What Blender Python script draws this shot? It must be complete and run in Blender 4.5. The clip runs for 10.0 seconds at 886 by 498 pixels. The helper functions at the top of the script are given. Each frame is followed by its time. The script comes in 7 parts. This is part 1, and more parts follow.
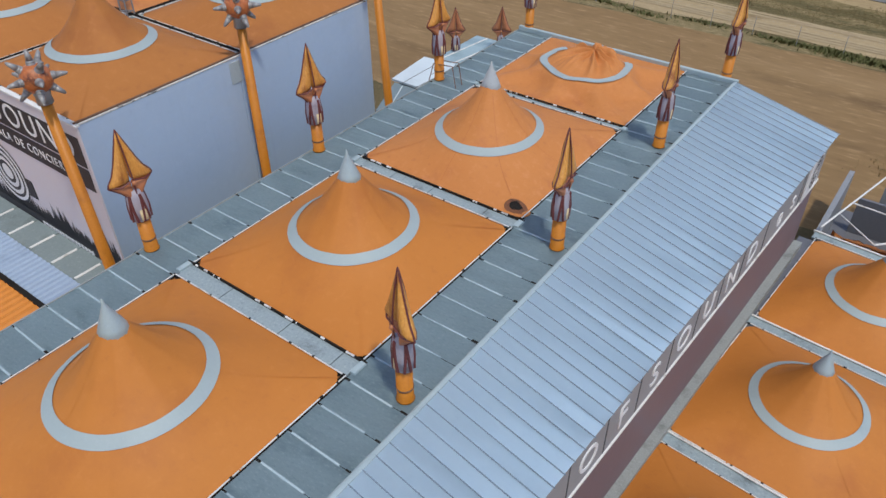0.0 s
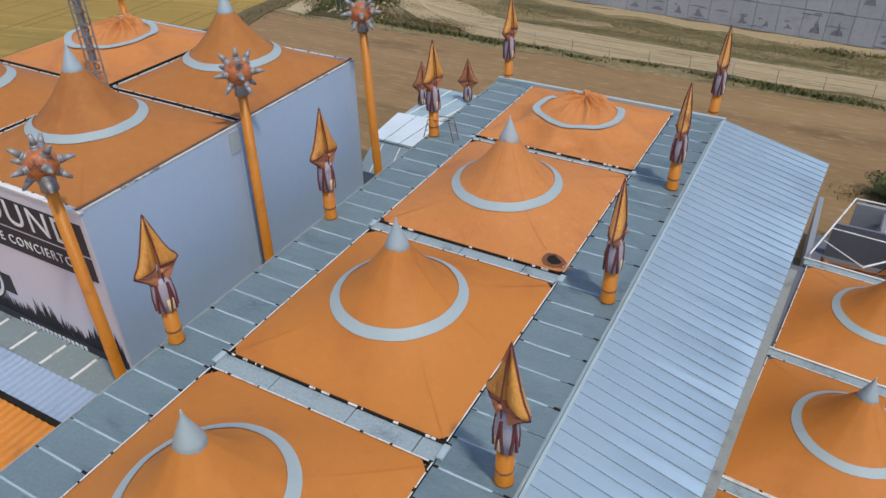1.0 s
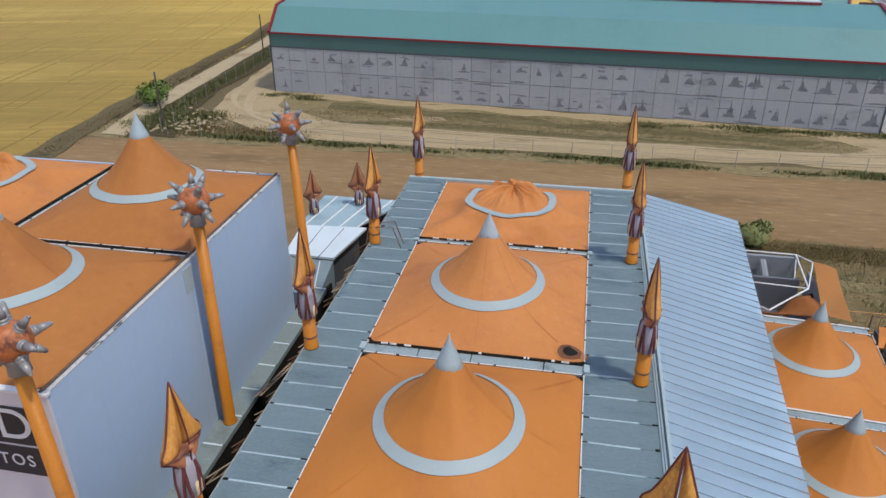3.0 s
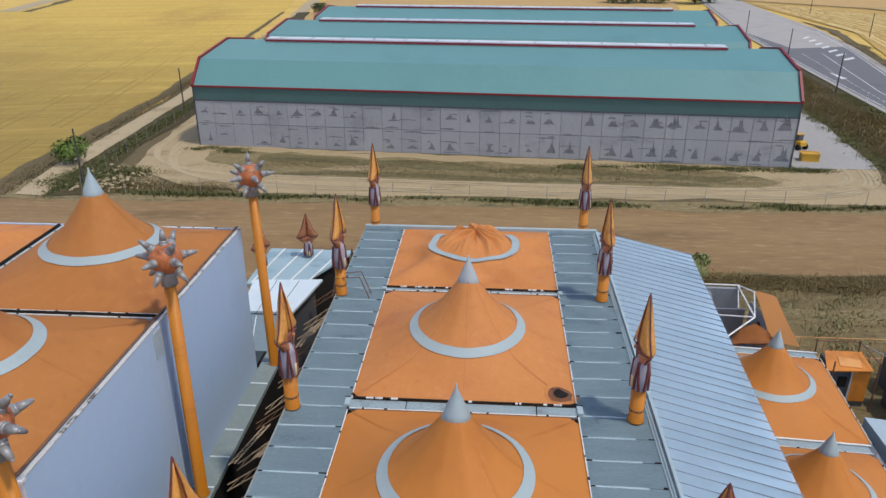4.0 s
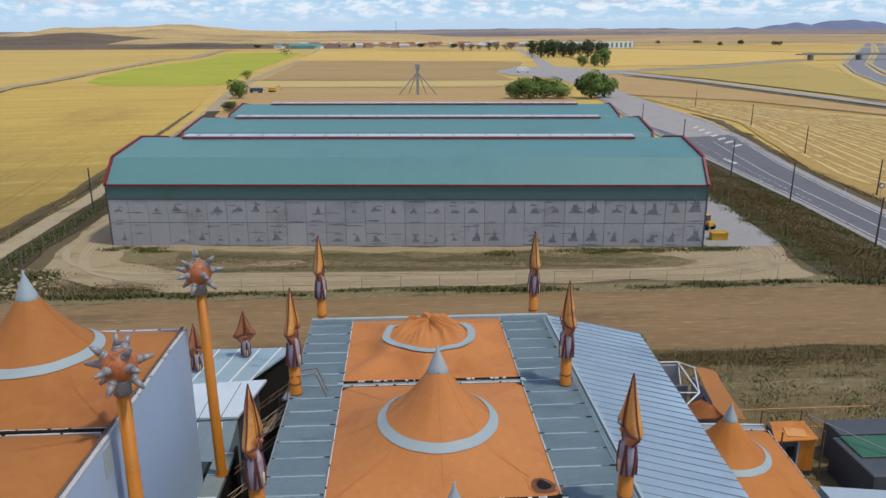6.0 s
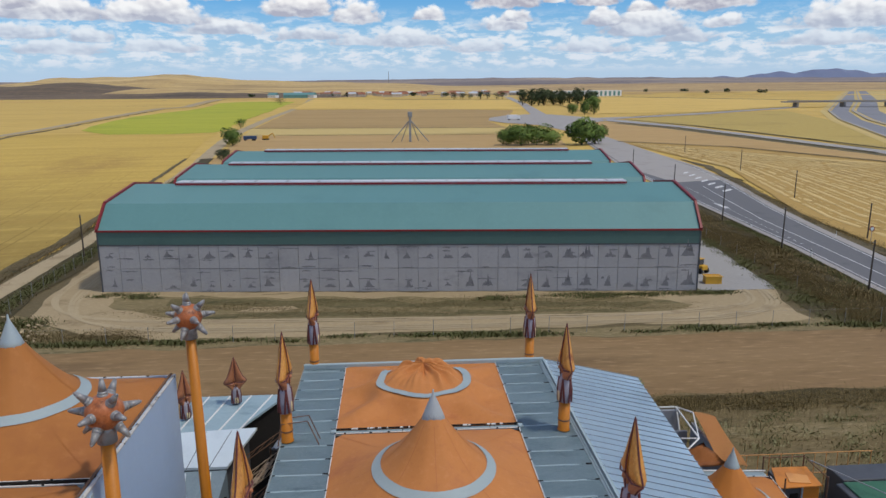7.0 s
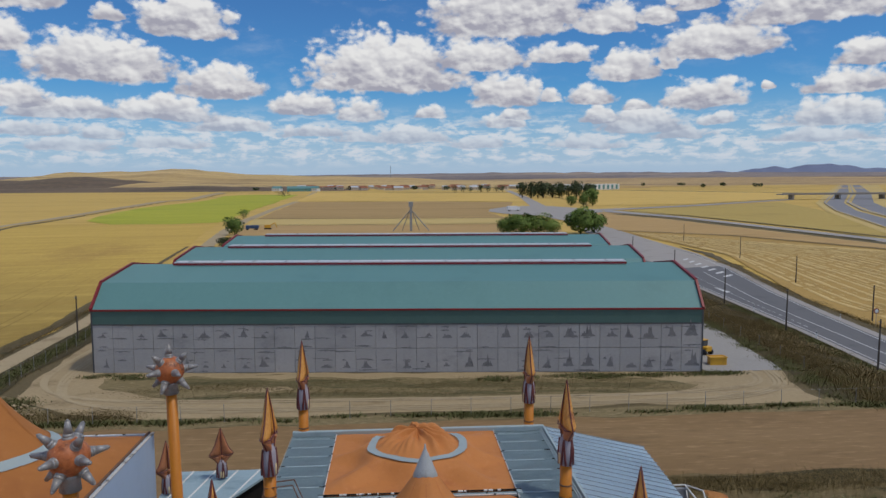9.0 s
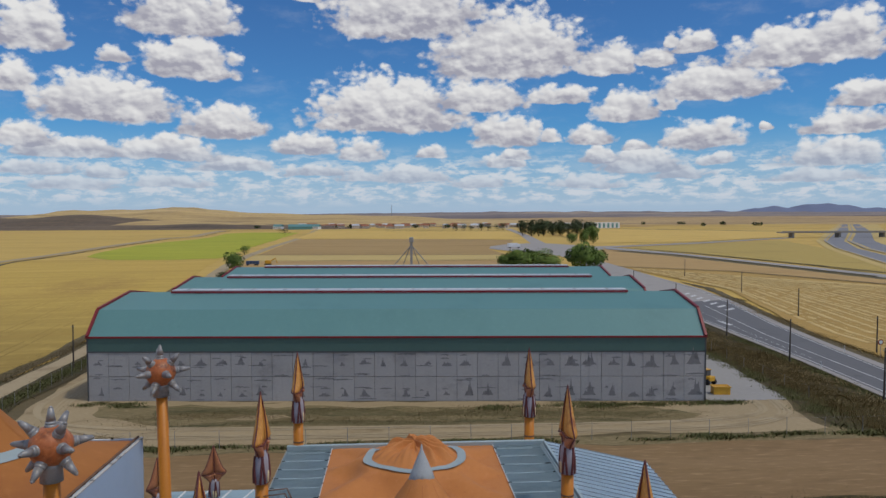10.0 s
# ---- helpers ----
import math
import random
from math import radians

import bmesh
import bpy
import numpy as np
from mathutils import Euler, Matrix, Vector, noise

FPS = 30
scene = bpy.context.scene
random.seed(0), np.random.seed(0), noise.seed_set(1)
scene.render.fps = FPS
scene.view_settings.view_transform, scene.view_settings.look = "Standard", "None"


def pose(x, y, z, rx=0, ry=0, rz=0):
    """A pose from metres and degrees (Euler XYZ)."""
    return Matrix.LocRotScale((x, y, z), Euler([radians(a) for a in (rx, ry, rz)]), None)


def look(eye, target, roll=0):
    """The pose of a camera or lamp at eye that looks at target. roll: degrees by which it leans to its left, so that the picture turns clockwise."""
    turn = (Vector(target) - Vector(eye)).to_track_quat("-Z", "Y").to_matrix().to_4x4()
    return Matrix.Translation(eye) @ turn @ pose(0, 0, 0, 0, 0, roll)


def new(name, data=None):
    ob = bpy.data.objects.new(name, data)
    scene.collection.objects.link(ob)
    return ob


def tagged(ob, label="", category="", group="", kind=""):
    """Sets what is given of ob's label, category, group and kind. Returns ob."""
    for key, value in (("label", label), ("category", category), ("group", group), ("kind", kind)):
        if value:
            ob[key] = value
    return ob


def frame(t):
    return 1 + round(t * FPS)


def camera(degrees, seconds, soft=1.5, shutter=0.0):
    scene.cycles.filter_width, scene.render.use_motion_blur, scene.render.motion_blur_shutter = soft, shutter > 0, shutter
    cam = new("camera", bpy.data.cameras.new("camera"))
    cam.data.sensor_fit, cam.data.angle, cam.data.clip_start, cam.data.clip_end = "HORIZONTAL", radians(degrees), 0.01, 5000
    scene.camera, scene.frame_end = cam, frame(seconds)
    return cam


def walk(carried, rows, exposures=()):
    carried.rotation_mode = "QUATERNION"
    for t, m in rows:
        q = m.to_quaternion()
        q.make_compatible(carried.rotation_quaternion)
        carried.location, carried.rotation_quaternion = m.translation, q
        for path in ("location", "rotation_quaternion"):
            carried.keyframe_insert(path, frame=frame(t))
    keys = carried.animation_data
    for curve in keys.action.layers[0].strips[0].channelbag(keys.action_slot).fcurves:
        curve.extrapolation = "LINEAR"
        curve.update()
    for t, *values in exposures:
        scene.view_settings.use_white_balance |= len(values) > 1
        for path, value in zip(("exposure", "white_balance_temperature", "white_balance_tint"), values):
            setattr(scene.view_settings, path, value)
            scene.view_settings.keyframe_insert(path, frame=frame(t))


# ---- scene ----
cam = camera(62.2, 10.0)
PATH = [
    (0, (9.544, -19.639, 27.79), (8.595, -18.381, 26.559), -0.7),
    (0.5, (7.199, -20.359, 27.689), (6.317, -19.009, 26.505), -0.7),
    (1, (4.874, -20.969, 27.564), (4.075, -19.525, 26.433), -0.7),
    (1.5, (2.698, -21.375, 27.441), (1.998, -19.841, 26.365), -0.6),
    (2, (0.638, -21.608, 27.287), (0.047, -19.993, 26.266), -0.5),
    (2.5, (-1.227, -21.747, 27.147), (-1.695, -20.06, 26.18), -0.5),
    (3, (-2.817, -21.769, 27.033), (-3.157, -20.021, 26.122), -0.3),
    (4.5, (-6.023, -21.422, 26.671), (-6.071, -19.564, 25.934), -0.1),
    (5, (-6.651, -21.271, 26.575), (-6.631, -19.39, 25.896), -0.1),
    (5.5, (-7.088, -21.121, 26.501), (-7.014, -19.221, 25.879), -0.1),
    (7, (-7.339, -20.616, 26.178), (-7.209, -18.67, 25.737), -0.3),
    (7.5, (-7.27, -20.458, 25.925), (-7.139, -18.499, 25.544), -0.3),
    (8, (-7.179, -20.314, 25.543), (-7.047, -18.344, 25.224), -0.3),
    (8.5, (-7.114, -20.147, 25.025), (-6.982, -18.168, 24.769), -0.3),
    (9, (-7.013, -20.049, 24.347), (-6.882, -18.062, 24.154), -0.3),
    (9.5, (-6.941, -19.925, 23.564), (-6.811, -17.933, 23.44), -0.2),
    (10, (-6.89, -19.722, 22.808), (-6.76, -17.729, 22.721), -0.2),
]
walk(cam, [(t, look(eye, target, roll)) for t, eye, target, roll in PATH], [(0, -0.12), (2.0, -0.04), (4.5, -0.03), (5.5, -0.20), (6.5, -0.36), (7.5, -0.54), (10.0, -0.78)])

# ---- world, sun, exposure ----
SUN_TO = Vector((0.40, -0.20, 0.90)).normalized()
SUN_EL, SUN_AZ = math.asin(SUN_TO.z), math.atan2(SUN_TO.x, SUN_TO.y)


class Nodes:
    """Short way to write node trees."""

    def __init__(self, tree):
        self.tree = tree
        tree.nodes.clear()

    def add(self, kind, **kw):
        n = self.tree.nodes.new(kind)
        for k, v in kw.items():
            setattr(n, k, v)
        return n

    def put(self, socket, value):
        if isinstance(value, bpy.types.NodeSocket):
            self.tree.links.new(value, socket)
        elif value is not None:
            socket.default_value = value

    def math(self, op, a, b=None, c=None, clamp=False):
        n = self.add("ShaderNodeMath", operation=op, use_clamp=clamp)
        for s, v in zip(n.inputs, (a, b, c)):
            self.put(s, v)
        return n.outputs[0]

    def vec(self, op, a, b=None, c=None):
        n = self.add("ShaderNodeVectorMath", operation=op)
        for s, v in zip(n.inputs, (a, b, c)):
            self.put(s, v)
        return n.outputs["Value"] if op in ("LENGTH", "DOT_PRODUCT") else n.outputs[0]

    def noise(self, vector, scale, detail=4.0, rough=0.55, distort=0.0):
        n = self.add("ShaderNodeTexNoise")
        self.put(n.inputs["Vector"], vector)
        for k, v in (("Scale", scale), ("Detail", detail), ("Roughness", rough), ("Distortion", distort)):
            n.inputs[k].default_value = v
        return n.outputs[0]

    def ramp(self, fac, *stops):
        n = self.add("ShaderNodeValToRGB")
        e = n.color_ramp.elements
        while len(e) < len(stops):
            e.new(0.5)
        for el, (p, col) in zip(e, stops):
            el.position = p
            el.color = (*col, 1) if len(col) == 3 else col
        self.put(n.inputs[0], fac)
        return n.outputs[0]

    def mix(self, fac, a, b, blend="MIX"):
        n = self.add("ShaderNodeMix", data_type="RGBA", blend_type=blend)
        self.put(n.inputs["Factor"], fac)
        for s, v in ((n.inputs[6], a), (n.inputs[7], b)):
            self.put(s, (*v, 1) if isinstance(v, tuple) and len(v) == 3 else v)
        return n.outputs[2]

    def step(self, x, lo, hi):
        n = self.add("ShaderNodeMapRange", interpolation_type="SMOOTHSTEP")
        self.put(n.inputs[0], x)
        n.inputs[1].default_value, n.inputs[2].default_value = lo, hi
        return n.outputs[0]


def make_world():
    world = bpy.data.worlds.new("sky")
    world.use_nodes = True
    N = Nodes(world.node_tree)
    sky = N.add("ShaderNodeTexSky", sky_type="NISHITA", sun_disc=False, sun_elevation=SUN_EL, sun_rotation=SUN_AZ,
                altitude=700, air_density=1.0, dust_density=0.6, ozone_density=1.6)
    co = N.add("ShaderNodeTexCoord").outputs["Generated"]
    sep = N.add("ShaderNodeSeparateXYZ")
    N.put(sep.inputs[0], co)
    az = N.math("ARCTAN2", sep.outputs[0], sep.outputs[1])
    el = N.math("ARCSINE", sep.outputs[2])
    comb = N.add("ShaderNodeCombineXYZ")
    N.put(comb.inputs[0], az)
    N.put(comb.inputs[1], el)
    uv = comb.outputs[0]
    # cumulus heaps seen over the plain: azimuth, base elevation, half width, height (radians)
    rows_a = [(-0.441, 0.198, 0.044, 0.055), (-0.273, 0.228, 0.076, 0.063), (-0.351, 0.191, 0.017, 0.017), (-0.264, 0.178, 0.067, 0.047),
              (-0.459, 0.150, 0.024, 0.033), (-0.361, 0.119, 0.095, 0.055), (-0.224, 0.104, 0.060, 0.040), (-0.119, 0.084, 0.049, 0.030),
              (-0.044, 0.076, 0.034, 0.027), (-0.296, 0.073, 0.074, 0.029), (-0.405, 0.074, 0.067, 0.023), (-0.455, 0.085, 0.034, 0.026),
              (-0.214, 0.062, 0.057, 0.018), (-0.362, 0.049, 0.025, 0.017), (-0.435, 0.053, 0.046, 0.017), (0.017, 0.237, 0.115, 0.081),
              (-0.113, 0.276, 0.021, 0.022), (0.154, 0.186, 0.116, 0.079)]
    rows_b = [(0.286, 0.183, 0.045, 0.038), (0.346, 0.193, 0.030, 0.024), (0.390, 0.207, 0.033, 0.024), (0.364, 0.215, 0.012, 0.018),
              (0.517, 0.183, 0.104, 0.043), (0.565, 0.199, 0.047, 0.037), (0.421, 0.148, 0.082, 0.041), (-0.006, 0.115, 0.119, 0.068),
              (0.116, 0.142, 0.069, 0.039), (0.222, 0.149, 0.047, 0.022), (0.150, 0.094, 0.055, 0.044), (0.310, 0.125, 0.049, 0.034),
              (0.358, 0.137, 0.023, 0.022), (0.207, 0.101, 0.019, 0.015), (0.263, 0.097, 0.036, 0.021), (0.405, 0.087, 0.056, 0.035),
              (0.474, 0.106, 0.008, 0.010), (0.051, 0.080, 0.028, 0.015)]
    rows_c = [(0.147, 0.066, 0.034, 0.017), (0.168, 0.077, 0.024, 0.015), (0.561, 0.098, 0.053, 0.027), (0.586, 0.129, 0.040, 0.028),
              (0.555, 0.061, 0.062, 0.031), (0.422, 0.066, 0.024, 0.014), (0.325, 0.058, 0.060, 0.030), (0.319, 0.087, 0.019, 0.013),
              (0.020, 0.046, 0.058, 0.023), (0.274, 0.071, 0.025, 0.022), (-0.045, 0.048, 0.036, 0.015), (0.116, 0.040, 0.043, 0.014),
              (0.259, 0.039, 0.053, 0.015), (0.374, 0.050, 0.043, 0.016), (0.538, 0.042, 0.058, 0.015), (-0.105, 0.055, 0.045, 0.015),
              (-0.290, 0.039, 0.054, 0.014), (-0.400, 0.035, 0.055, 0.014)]

    def billow(vector, scale):
        """Rounded heads, as cumulus tops have."""
        n = N.add("ShaderNodeTexVoronoi", feature="SMOOTH_F1")
        N.put(n.inputs["Vector"], vector)
        n.inputs["Scale"].default_value = scale
        n.inputs["Smoothness"].default_value = 0.35
        return N.math("SUBTRACT", 1.0, n.outputs["Distance"])

    wn = N.add("ShaderNodeTexNoise")
    N.put(wn.inputs["Vector"], uv)
    wn.inputs["Scale"].default_value, wn.inputs["Detail"].default_value, wn.inputs["Roughness"].default_value = 22.0, 5.0, 0.55
    warp = N.vec("SUBTRACT", wn.outputs["Color"], (0.5, 0.5, 0.5))
    uvw = N.vec("ADD", uv, N.vec("MULTIPLY", warp, (0.034, 0.012, 0.0)))
    ball = N.vec("MULTIPLY", N.vec("ADD", uv, N.vec("MULTIPLY", warp, (0.016, 0.010, 0.0))), (1, 1.35, 1))
    heads, knobs = billow(ball, 46.0), billow(ball, 105.0)
    heads_lit = billow(N.vec("ADD", ball, (0.0045, 0.0075, 0.0)), 46.0)
    knobs_lit = billow(N.vec("ADD", ball, (0.0022, 0.0036, 0.0)), 105.0)
    puff = N.noise(N.vec("MULTIPLY", uv, (1, 1.35, 1)), 60, 7, 0.6)
    soft = N.noise(N.vec("MULTIPLY", uv, (1, 1.9, 1)), 26, 6, 0.6)
    field, base = None, None
    for a, e, w, h in rows_a + rows_b + rows_c:
        d = N.vec("MULTIPLY_ADD", uvw, (1 / (1.12 * w), 1 / (1.16 * h), 1), (-a / (1.12 * w), -(e + 0.16 * h) / (1.16 * h), 0))
        s = N.add("ShaderNodeSeparateXYZ")
        N.put(s.inputs[0], d)
        up = N.math("MAXIMUM", s.outputs[1], N.math("MULTIPLY", s.outputs[1], -4.6))
        c = N.add("ShaderNodeCombineXYZ")
        N.put(c.inputs[0], s.outputs[0])
        N.put(c.inputs[1], up)
        r = N.math("SUBTRACT", 1.0, N.vec("LENGTH", c.outputs[0]))
        field = r if field is None else N.math("MAXIMUM", field, r)
        b = N.math("MULTIPLY", N.step(s.outputs[1], 0.70, -0.02), N.step(r, -0.2, 0.30))
        base = b if base is None else N.math("MAXIMUM", base, b)
    # small far clouds melting into the haze over the horizon, and the rest of the sky out of view
    flat = N.vec("DIVIDE", co, N.math("MAXIMUM", N.math("ADD", sep.outputs[2], 0.05), 0.02))
    lowband = N.math("MULTIPLY", N.step(el, 0.010, 0.030), N.step(el, 0.100, 0.055))
    away = N.math("MAXIMUM", N.step(el, 0.36, 0.44), N.step(N.math("ABSOLUTE", az), 0.66, 0.80))
    low = N.noise(N.vec("MULTIPLY", uvw, (1.0, 3.0, 1.0)), 34, 6, 0.62)
    wide = N.noise(N.vec("MULTIPLY", flat, (1.0, 0.30, 0.0)), 1.15, 6, 0.58)
    thin = N.math("MULTIPLY", N.math("MULTIPLY", N.step(low, 0.42, 0.62), lowband), 0.78)
    veil = N.math("MULTIPLY", N.step(N.noise(N.vec("MULTIPLY", uvw, (1.0, 2.4, 1.0)), 9, 7, 0.65), 0.50, 0.85), 0.22)
    extra = N.math("MULTIPLY", N.step(wide, 0.45, 0.60), away)
    lump = N.math("ADD", N.math("MULTIPLY", N.math("SUBTRACT", heads, 0.58), 0.38), N.math("MULTIPLY", N.math("SUBTRACT", knobs, 0.58), 0.20))
    lump = N.math("ADD", lump, N.math("MULTIPLY", N.math("SUBTRACT", puff, 0.5), 0.80))
    body = N.math("ADD", field, lump)
    heap = N.step(body, 0.0, 0.30)
    heap = N.math("MULTIPLY", heap, N.math("ADD", 0.72, N.math("MULTIPLY", N.step(el, 0.04, 0.11), 0.28)))
    cover = N.math("MAXIMUM", N.math("MAXIMUM", heap, veil), N.math("MAXIMUM", thin, N.math("MULTIPLY", extra, 0.85)), clamp=True)
    grey = N.math("ADD", 0.45, N.math("MULTIPLY", N.step(soft, 0.62, 0.38), 0.55))
    shade = N.math("MULTIPLY", base, grey, clamp=True)
    relief = N.math("ADD", N.math("MULTIPLY", N.math("SUBTRACT", heads_lit, heads), 0.75), N.math("MULTIPLY", N.math("SUBTRACT", knobs_lit, knobs), 0.45))
    shade = N.math("ADD", shade, N.math("MULTIPLY", relief, N.step(body, 0.10, 0.45)), clamp=True)
    tone = N.mix(shade, (1.0, 1.0, 1.0), (0.46, 0.46, 0.55))
    tone = N.mix(N.math("MULTIPLY", N.step(el, 0.10, 0.02), 0.45), tone, (0.62, 0.70, 0.86))
    blue = N.mix(1.0, sky.outputs[0], N.mix(N.step(el, 0.30, 0.05), (0.40, 0.78, 1.22), (0.36, 0.86, 1.30)), "MULTIPLY")
    haze = N.step(el, 0.13, -0.01)
    lum = N.vec("SCALE", tone, None)
    lum.node.inputs["Scale"].default_value = CLOUD
    skyc = N.mix(N.math("MULTIPLY", haze, 0.86), blue, (0.53 * CLOUD, 0.66 * CLOUD, 0.86 * CLOUD))
    full = N.mix(cover, skyc, lum)
    bg = N.add("ShaderNodeBackground")
    N.put(bg.inputs[0], full)
    bg.inputs[1].default_value = SKY
    out = N.add("ShaderNodeOutputWorld")
    N.put(out.inputs[0], bg.outputs[0])
    scene.world = world


SKY, CLOUD = 0.125, 10.3
make_world()
sun_data = bpy.data.lights.new("sun", "SUN")
sun_data.energy, sun_data.angle, sun_data.color = 2.5, radians(4.0), (1.0, 0.935, 0.825)
sun = new("sun", sun_data)
sun.matrix_world = look(SUN_TO * 300, (0, 0, 0))
tagged(sun, kind="structure")

# ---- materials ----


def material(name, base, dark=None, light=None, rough=0.6, metal=0.0, scale=1.0, stain=0.25, bump=0.15, fine=25.0, stretch=(1, 1, 1), rand=0.0, spec=0.4,
             streak=0.0, world_space=True, near_shade=None, bands=None, island=0.0):
    """Two scales of variation, fine relief, optional streaks and a per-piece shift of tone."""
    m = bpy.data.materials.new(name)
    m.use_nodes = True
    N = Nodes(m.node_tree)
    b = N.add("ShaderNodeBsdfPrincipled")
    o = N.add("ShaderNodeOutputMaterial")
    N.put(o.inputs[0], b.outputs[0])
    co = N.add("ShaderNodeNewGeometry").outputs["Position"] if world_space else N.add("ShaderNodeTexCoord").outputs["Object"]
    co = N.vec("MULTIPLY", co, stretch)
    dark = dark or tuple(c * 0.62 for c in base)
    light = light or tuple(min(1, c * 1.22) for c in base)
    big = N.noise(co, 0.35 * scale, 5, 0.6)
    small = N.noise(co, fine * scale * 0.25, 6, 0.65)
    col = N.mix(N.math("MULTIPLY", N.step(big, 0.52, 0.78), stain * 2.2, clamp=True), base, dark)
    col = N.mix(N.math("MULTIPLY", N.step(small, 0.5, 0.75), stain * 1.2, clamp=True), col, light)
    col = N.mix(N.math("MULTIPLY", N.step(small, 0.46, 0.26), stain, clamp=True), col, dark)
    if streak:
        st = N.noise(N.vec("MULTIPLY", co, (3.2, 3.2, 0.16)), 1.0, 5, 0.65)
        col = N.mix(N.math("MULTIPLY", N.step(st, 0.54, 0.74), streak, clamp=True), col, dark)
    if near_shade:
        # shade painted into the colour: multiplied darker towards the near end of the plan
        along = N.math("ADD", N.vec("DOT_PRODUCT", N.add("ShaderNodeNewGeometry").outputs["Position"], near_shade[0]), N.math("MULTIPLY", big, 90.0))
        col = N.mix(N.step(along, near_shade[2], near_shade[1]), col, near_shade[3], "MULTIPLY")
    if bands:
        # drills and passes of the machines: long streaks along one way of the plan, at three widths
        (bx, by), amount, size = bands if len(bands) == 3 else (*bands, 1.0)
        p = N.add("ShaderNodeNewGeometry").outputs["Position"]
        across, along = N.vec("DOT_PRODUCT", p, (-by, bx, 0)), N.vec("DOT_PRODUCT", p, (bx, by, 0))
        for wide, long_, k in ((0.9 * size, 0.05 * size, 0.8), (0.22 * size, 0.018 * size, 1.0), (0.05 * size, 0.006 * size, 1.0)):
            cc = N.add("ShaderNodeCombineXYZ")
            N.put(cc.inputs[0], N.math("MULTIPLY", across, wide))
            N.put(cc.inputs[1], N.math("MULTIPLY", along, long_))
            st = N.noise(cc.outputs[0], 1.0, 4, 0.6, 0.3)
            col = N.mix(N.math("MULTIPLY", N.step(st, 0.50, 0.72), amount * k, clamp=True), col, dark)
            col = N.mix(N.math("MULTIPLY", N.step(st, 0.48, 0.28), amount * k, clamp=True), col, light)
    if island:
        q = N.add("ShaderNodeNewGeometry").outputs["Random Per Island"]
        col = N.mix(N.math("MULTIPLY", N.step(q, 0.45, 1.0), island, clamp=True), col, dark)
        col = N.mix(N.math("MULTIPLY", N.step(q, 0.55, 0.0), island, clamp=True), col, light)
    if rand:
        r = N.add("ShaderNodeObjectInfo").outputs["Random"]
        col = N.mix(N.math("MULTIPLY", r, rand), col, dark)
    N.put(b.inputs["Base Color"], col)
    rv = N.math("ADD", rough - 0.08, N.math("MULTIPLY", small, 0.16), clamp=True)
    N.put(b.inputs["Roughness"], rv)
    b.inputs["Metallic"].default_value = metal
    b.inputs["Specular IOR Level"].default_value = spec
    bp = N.add("ShaderNodeBump")
    bp.inputs["Strength"].default_value = bump
    bp.inputs["Distance"].default_value = 0.02
    N.put(bp.inputs["Height"], N.noise(co, fine * scale, 4, 0.6))
    N.put(b.inputs["Normal"], bp.outputs[0])
    return m


ORANGE = material("orange_canvas", (0.495, 0.178, 0.032), (0.375, 0.12, 0.028), (0.565, 0.22, 0.055), rough=0.62, scale=0.8, stain=0.30, bump=0.10, fine=14, spec=0.3)
ORANGE_OLD = material("worn_orange_canvas", (0.525, 0.202, 0.056), (0.38, 0.125, 0.05), (0.62, 0.27, 0.115), rough=0.66, scale=1.3, stain=0.34, bump=0.25, fine=10, spec=0.3)
# Orange canvas darkened to stand in for dimmer light on the west tents.
ORANGE_DIM = material("dimmed_orange_canvas", (0.395, 0.152, 0.038), (0.295, 0.102, 0.032), (0.485, 0.20, 0.068), rough=0.68, scale=0.6, stain=0.36, bump=0.1, fine=14, spec=0.25)
BAND = material("grey_band", (0.33, 0.395, 0.405), (0.25, 0.295, 0.305), (0.41, 0.465, 0.475), rough=0.55, scale=1.5, stain=0.25, bump=0.05)
CAP = material("grey_cap", (0.38, 0.45, 0.47), (0.28, 0.33, 0.38), (0.52, 0.57, 0.61), rough=0.42, metal=0.25, scale=3, stain=0.3, bump=0.05)
CAP_OLD = material("weathered_cap", (0.38, 0.41, 0.43), (0.14, 0.15, 0.16), (0.50, 0.53, 0.55), rough=0.6, scale=6, stain=0.6, bump=0.15)
SHEET = material("galvanised_sheet", (0.31, 0.425, 0.475), (0.19, 0.28, 0.325), (0.42, 0.535, 0.58), rough=0.46, metal=0.0, scale=2.0, stain=0.6, bump=0.05, rand=0.3, stretch=(0.5, 1, 1))
SEAM = material("sheet_seam", (0.345, 0.435, 0.465), (0.24, 0.315, 0.345), (0.42, 0.50, 0.525), rough=0.55, metal=0.0, scale=3, stain=0.45, bump=0.08)
CLAD = material("pale_blue_cladding", (0.54, 0.69, 0.81), (0.44, 0.585, 0.71), (0.62, 0.76, 0.86), spec=0.6, rough=0.45, scale=0.5, stain=0.3, bump=0.03, rand=0.22)
WALLBLUE = material("pale_blue_panel", (0.385, 0.495, 0.64), (0.31, 0.41, 0.545), (0.45, 0.565, 0.70), rough=0.7, scale=0.5, stain=0.25, bump=0.04, streak=0.18)
WHITE = material("white_trim", (0.70, 0.70, 0.68), (0.32, 0.29, 0.25), (0.80, 0.80, 0.78), rough=0.6, scale=4, stain=0.4, bump=0.1)
# Near-black: grime on small parts, and painted shade on the passage blocks.
DARK = material("grime_and_shade", (0.020, 0.018, 0.016), (0.010, 0.009, 0.008), (0.05, 0.043, 0.036), rough=0.9, scale=3, stain=0.4, bump=0.2, spec=0.1)
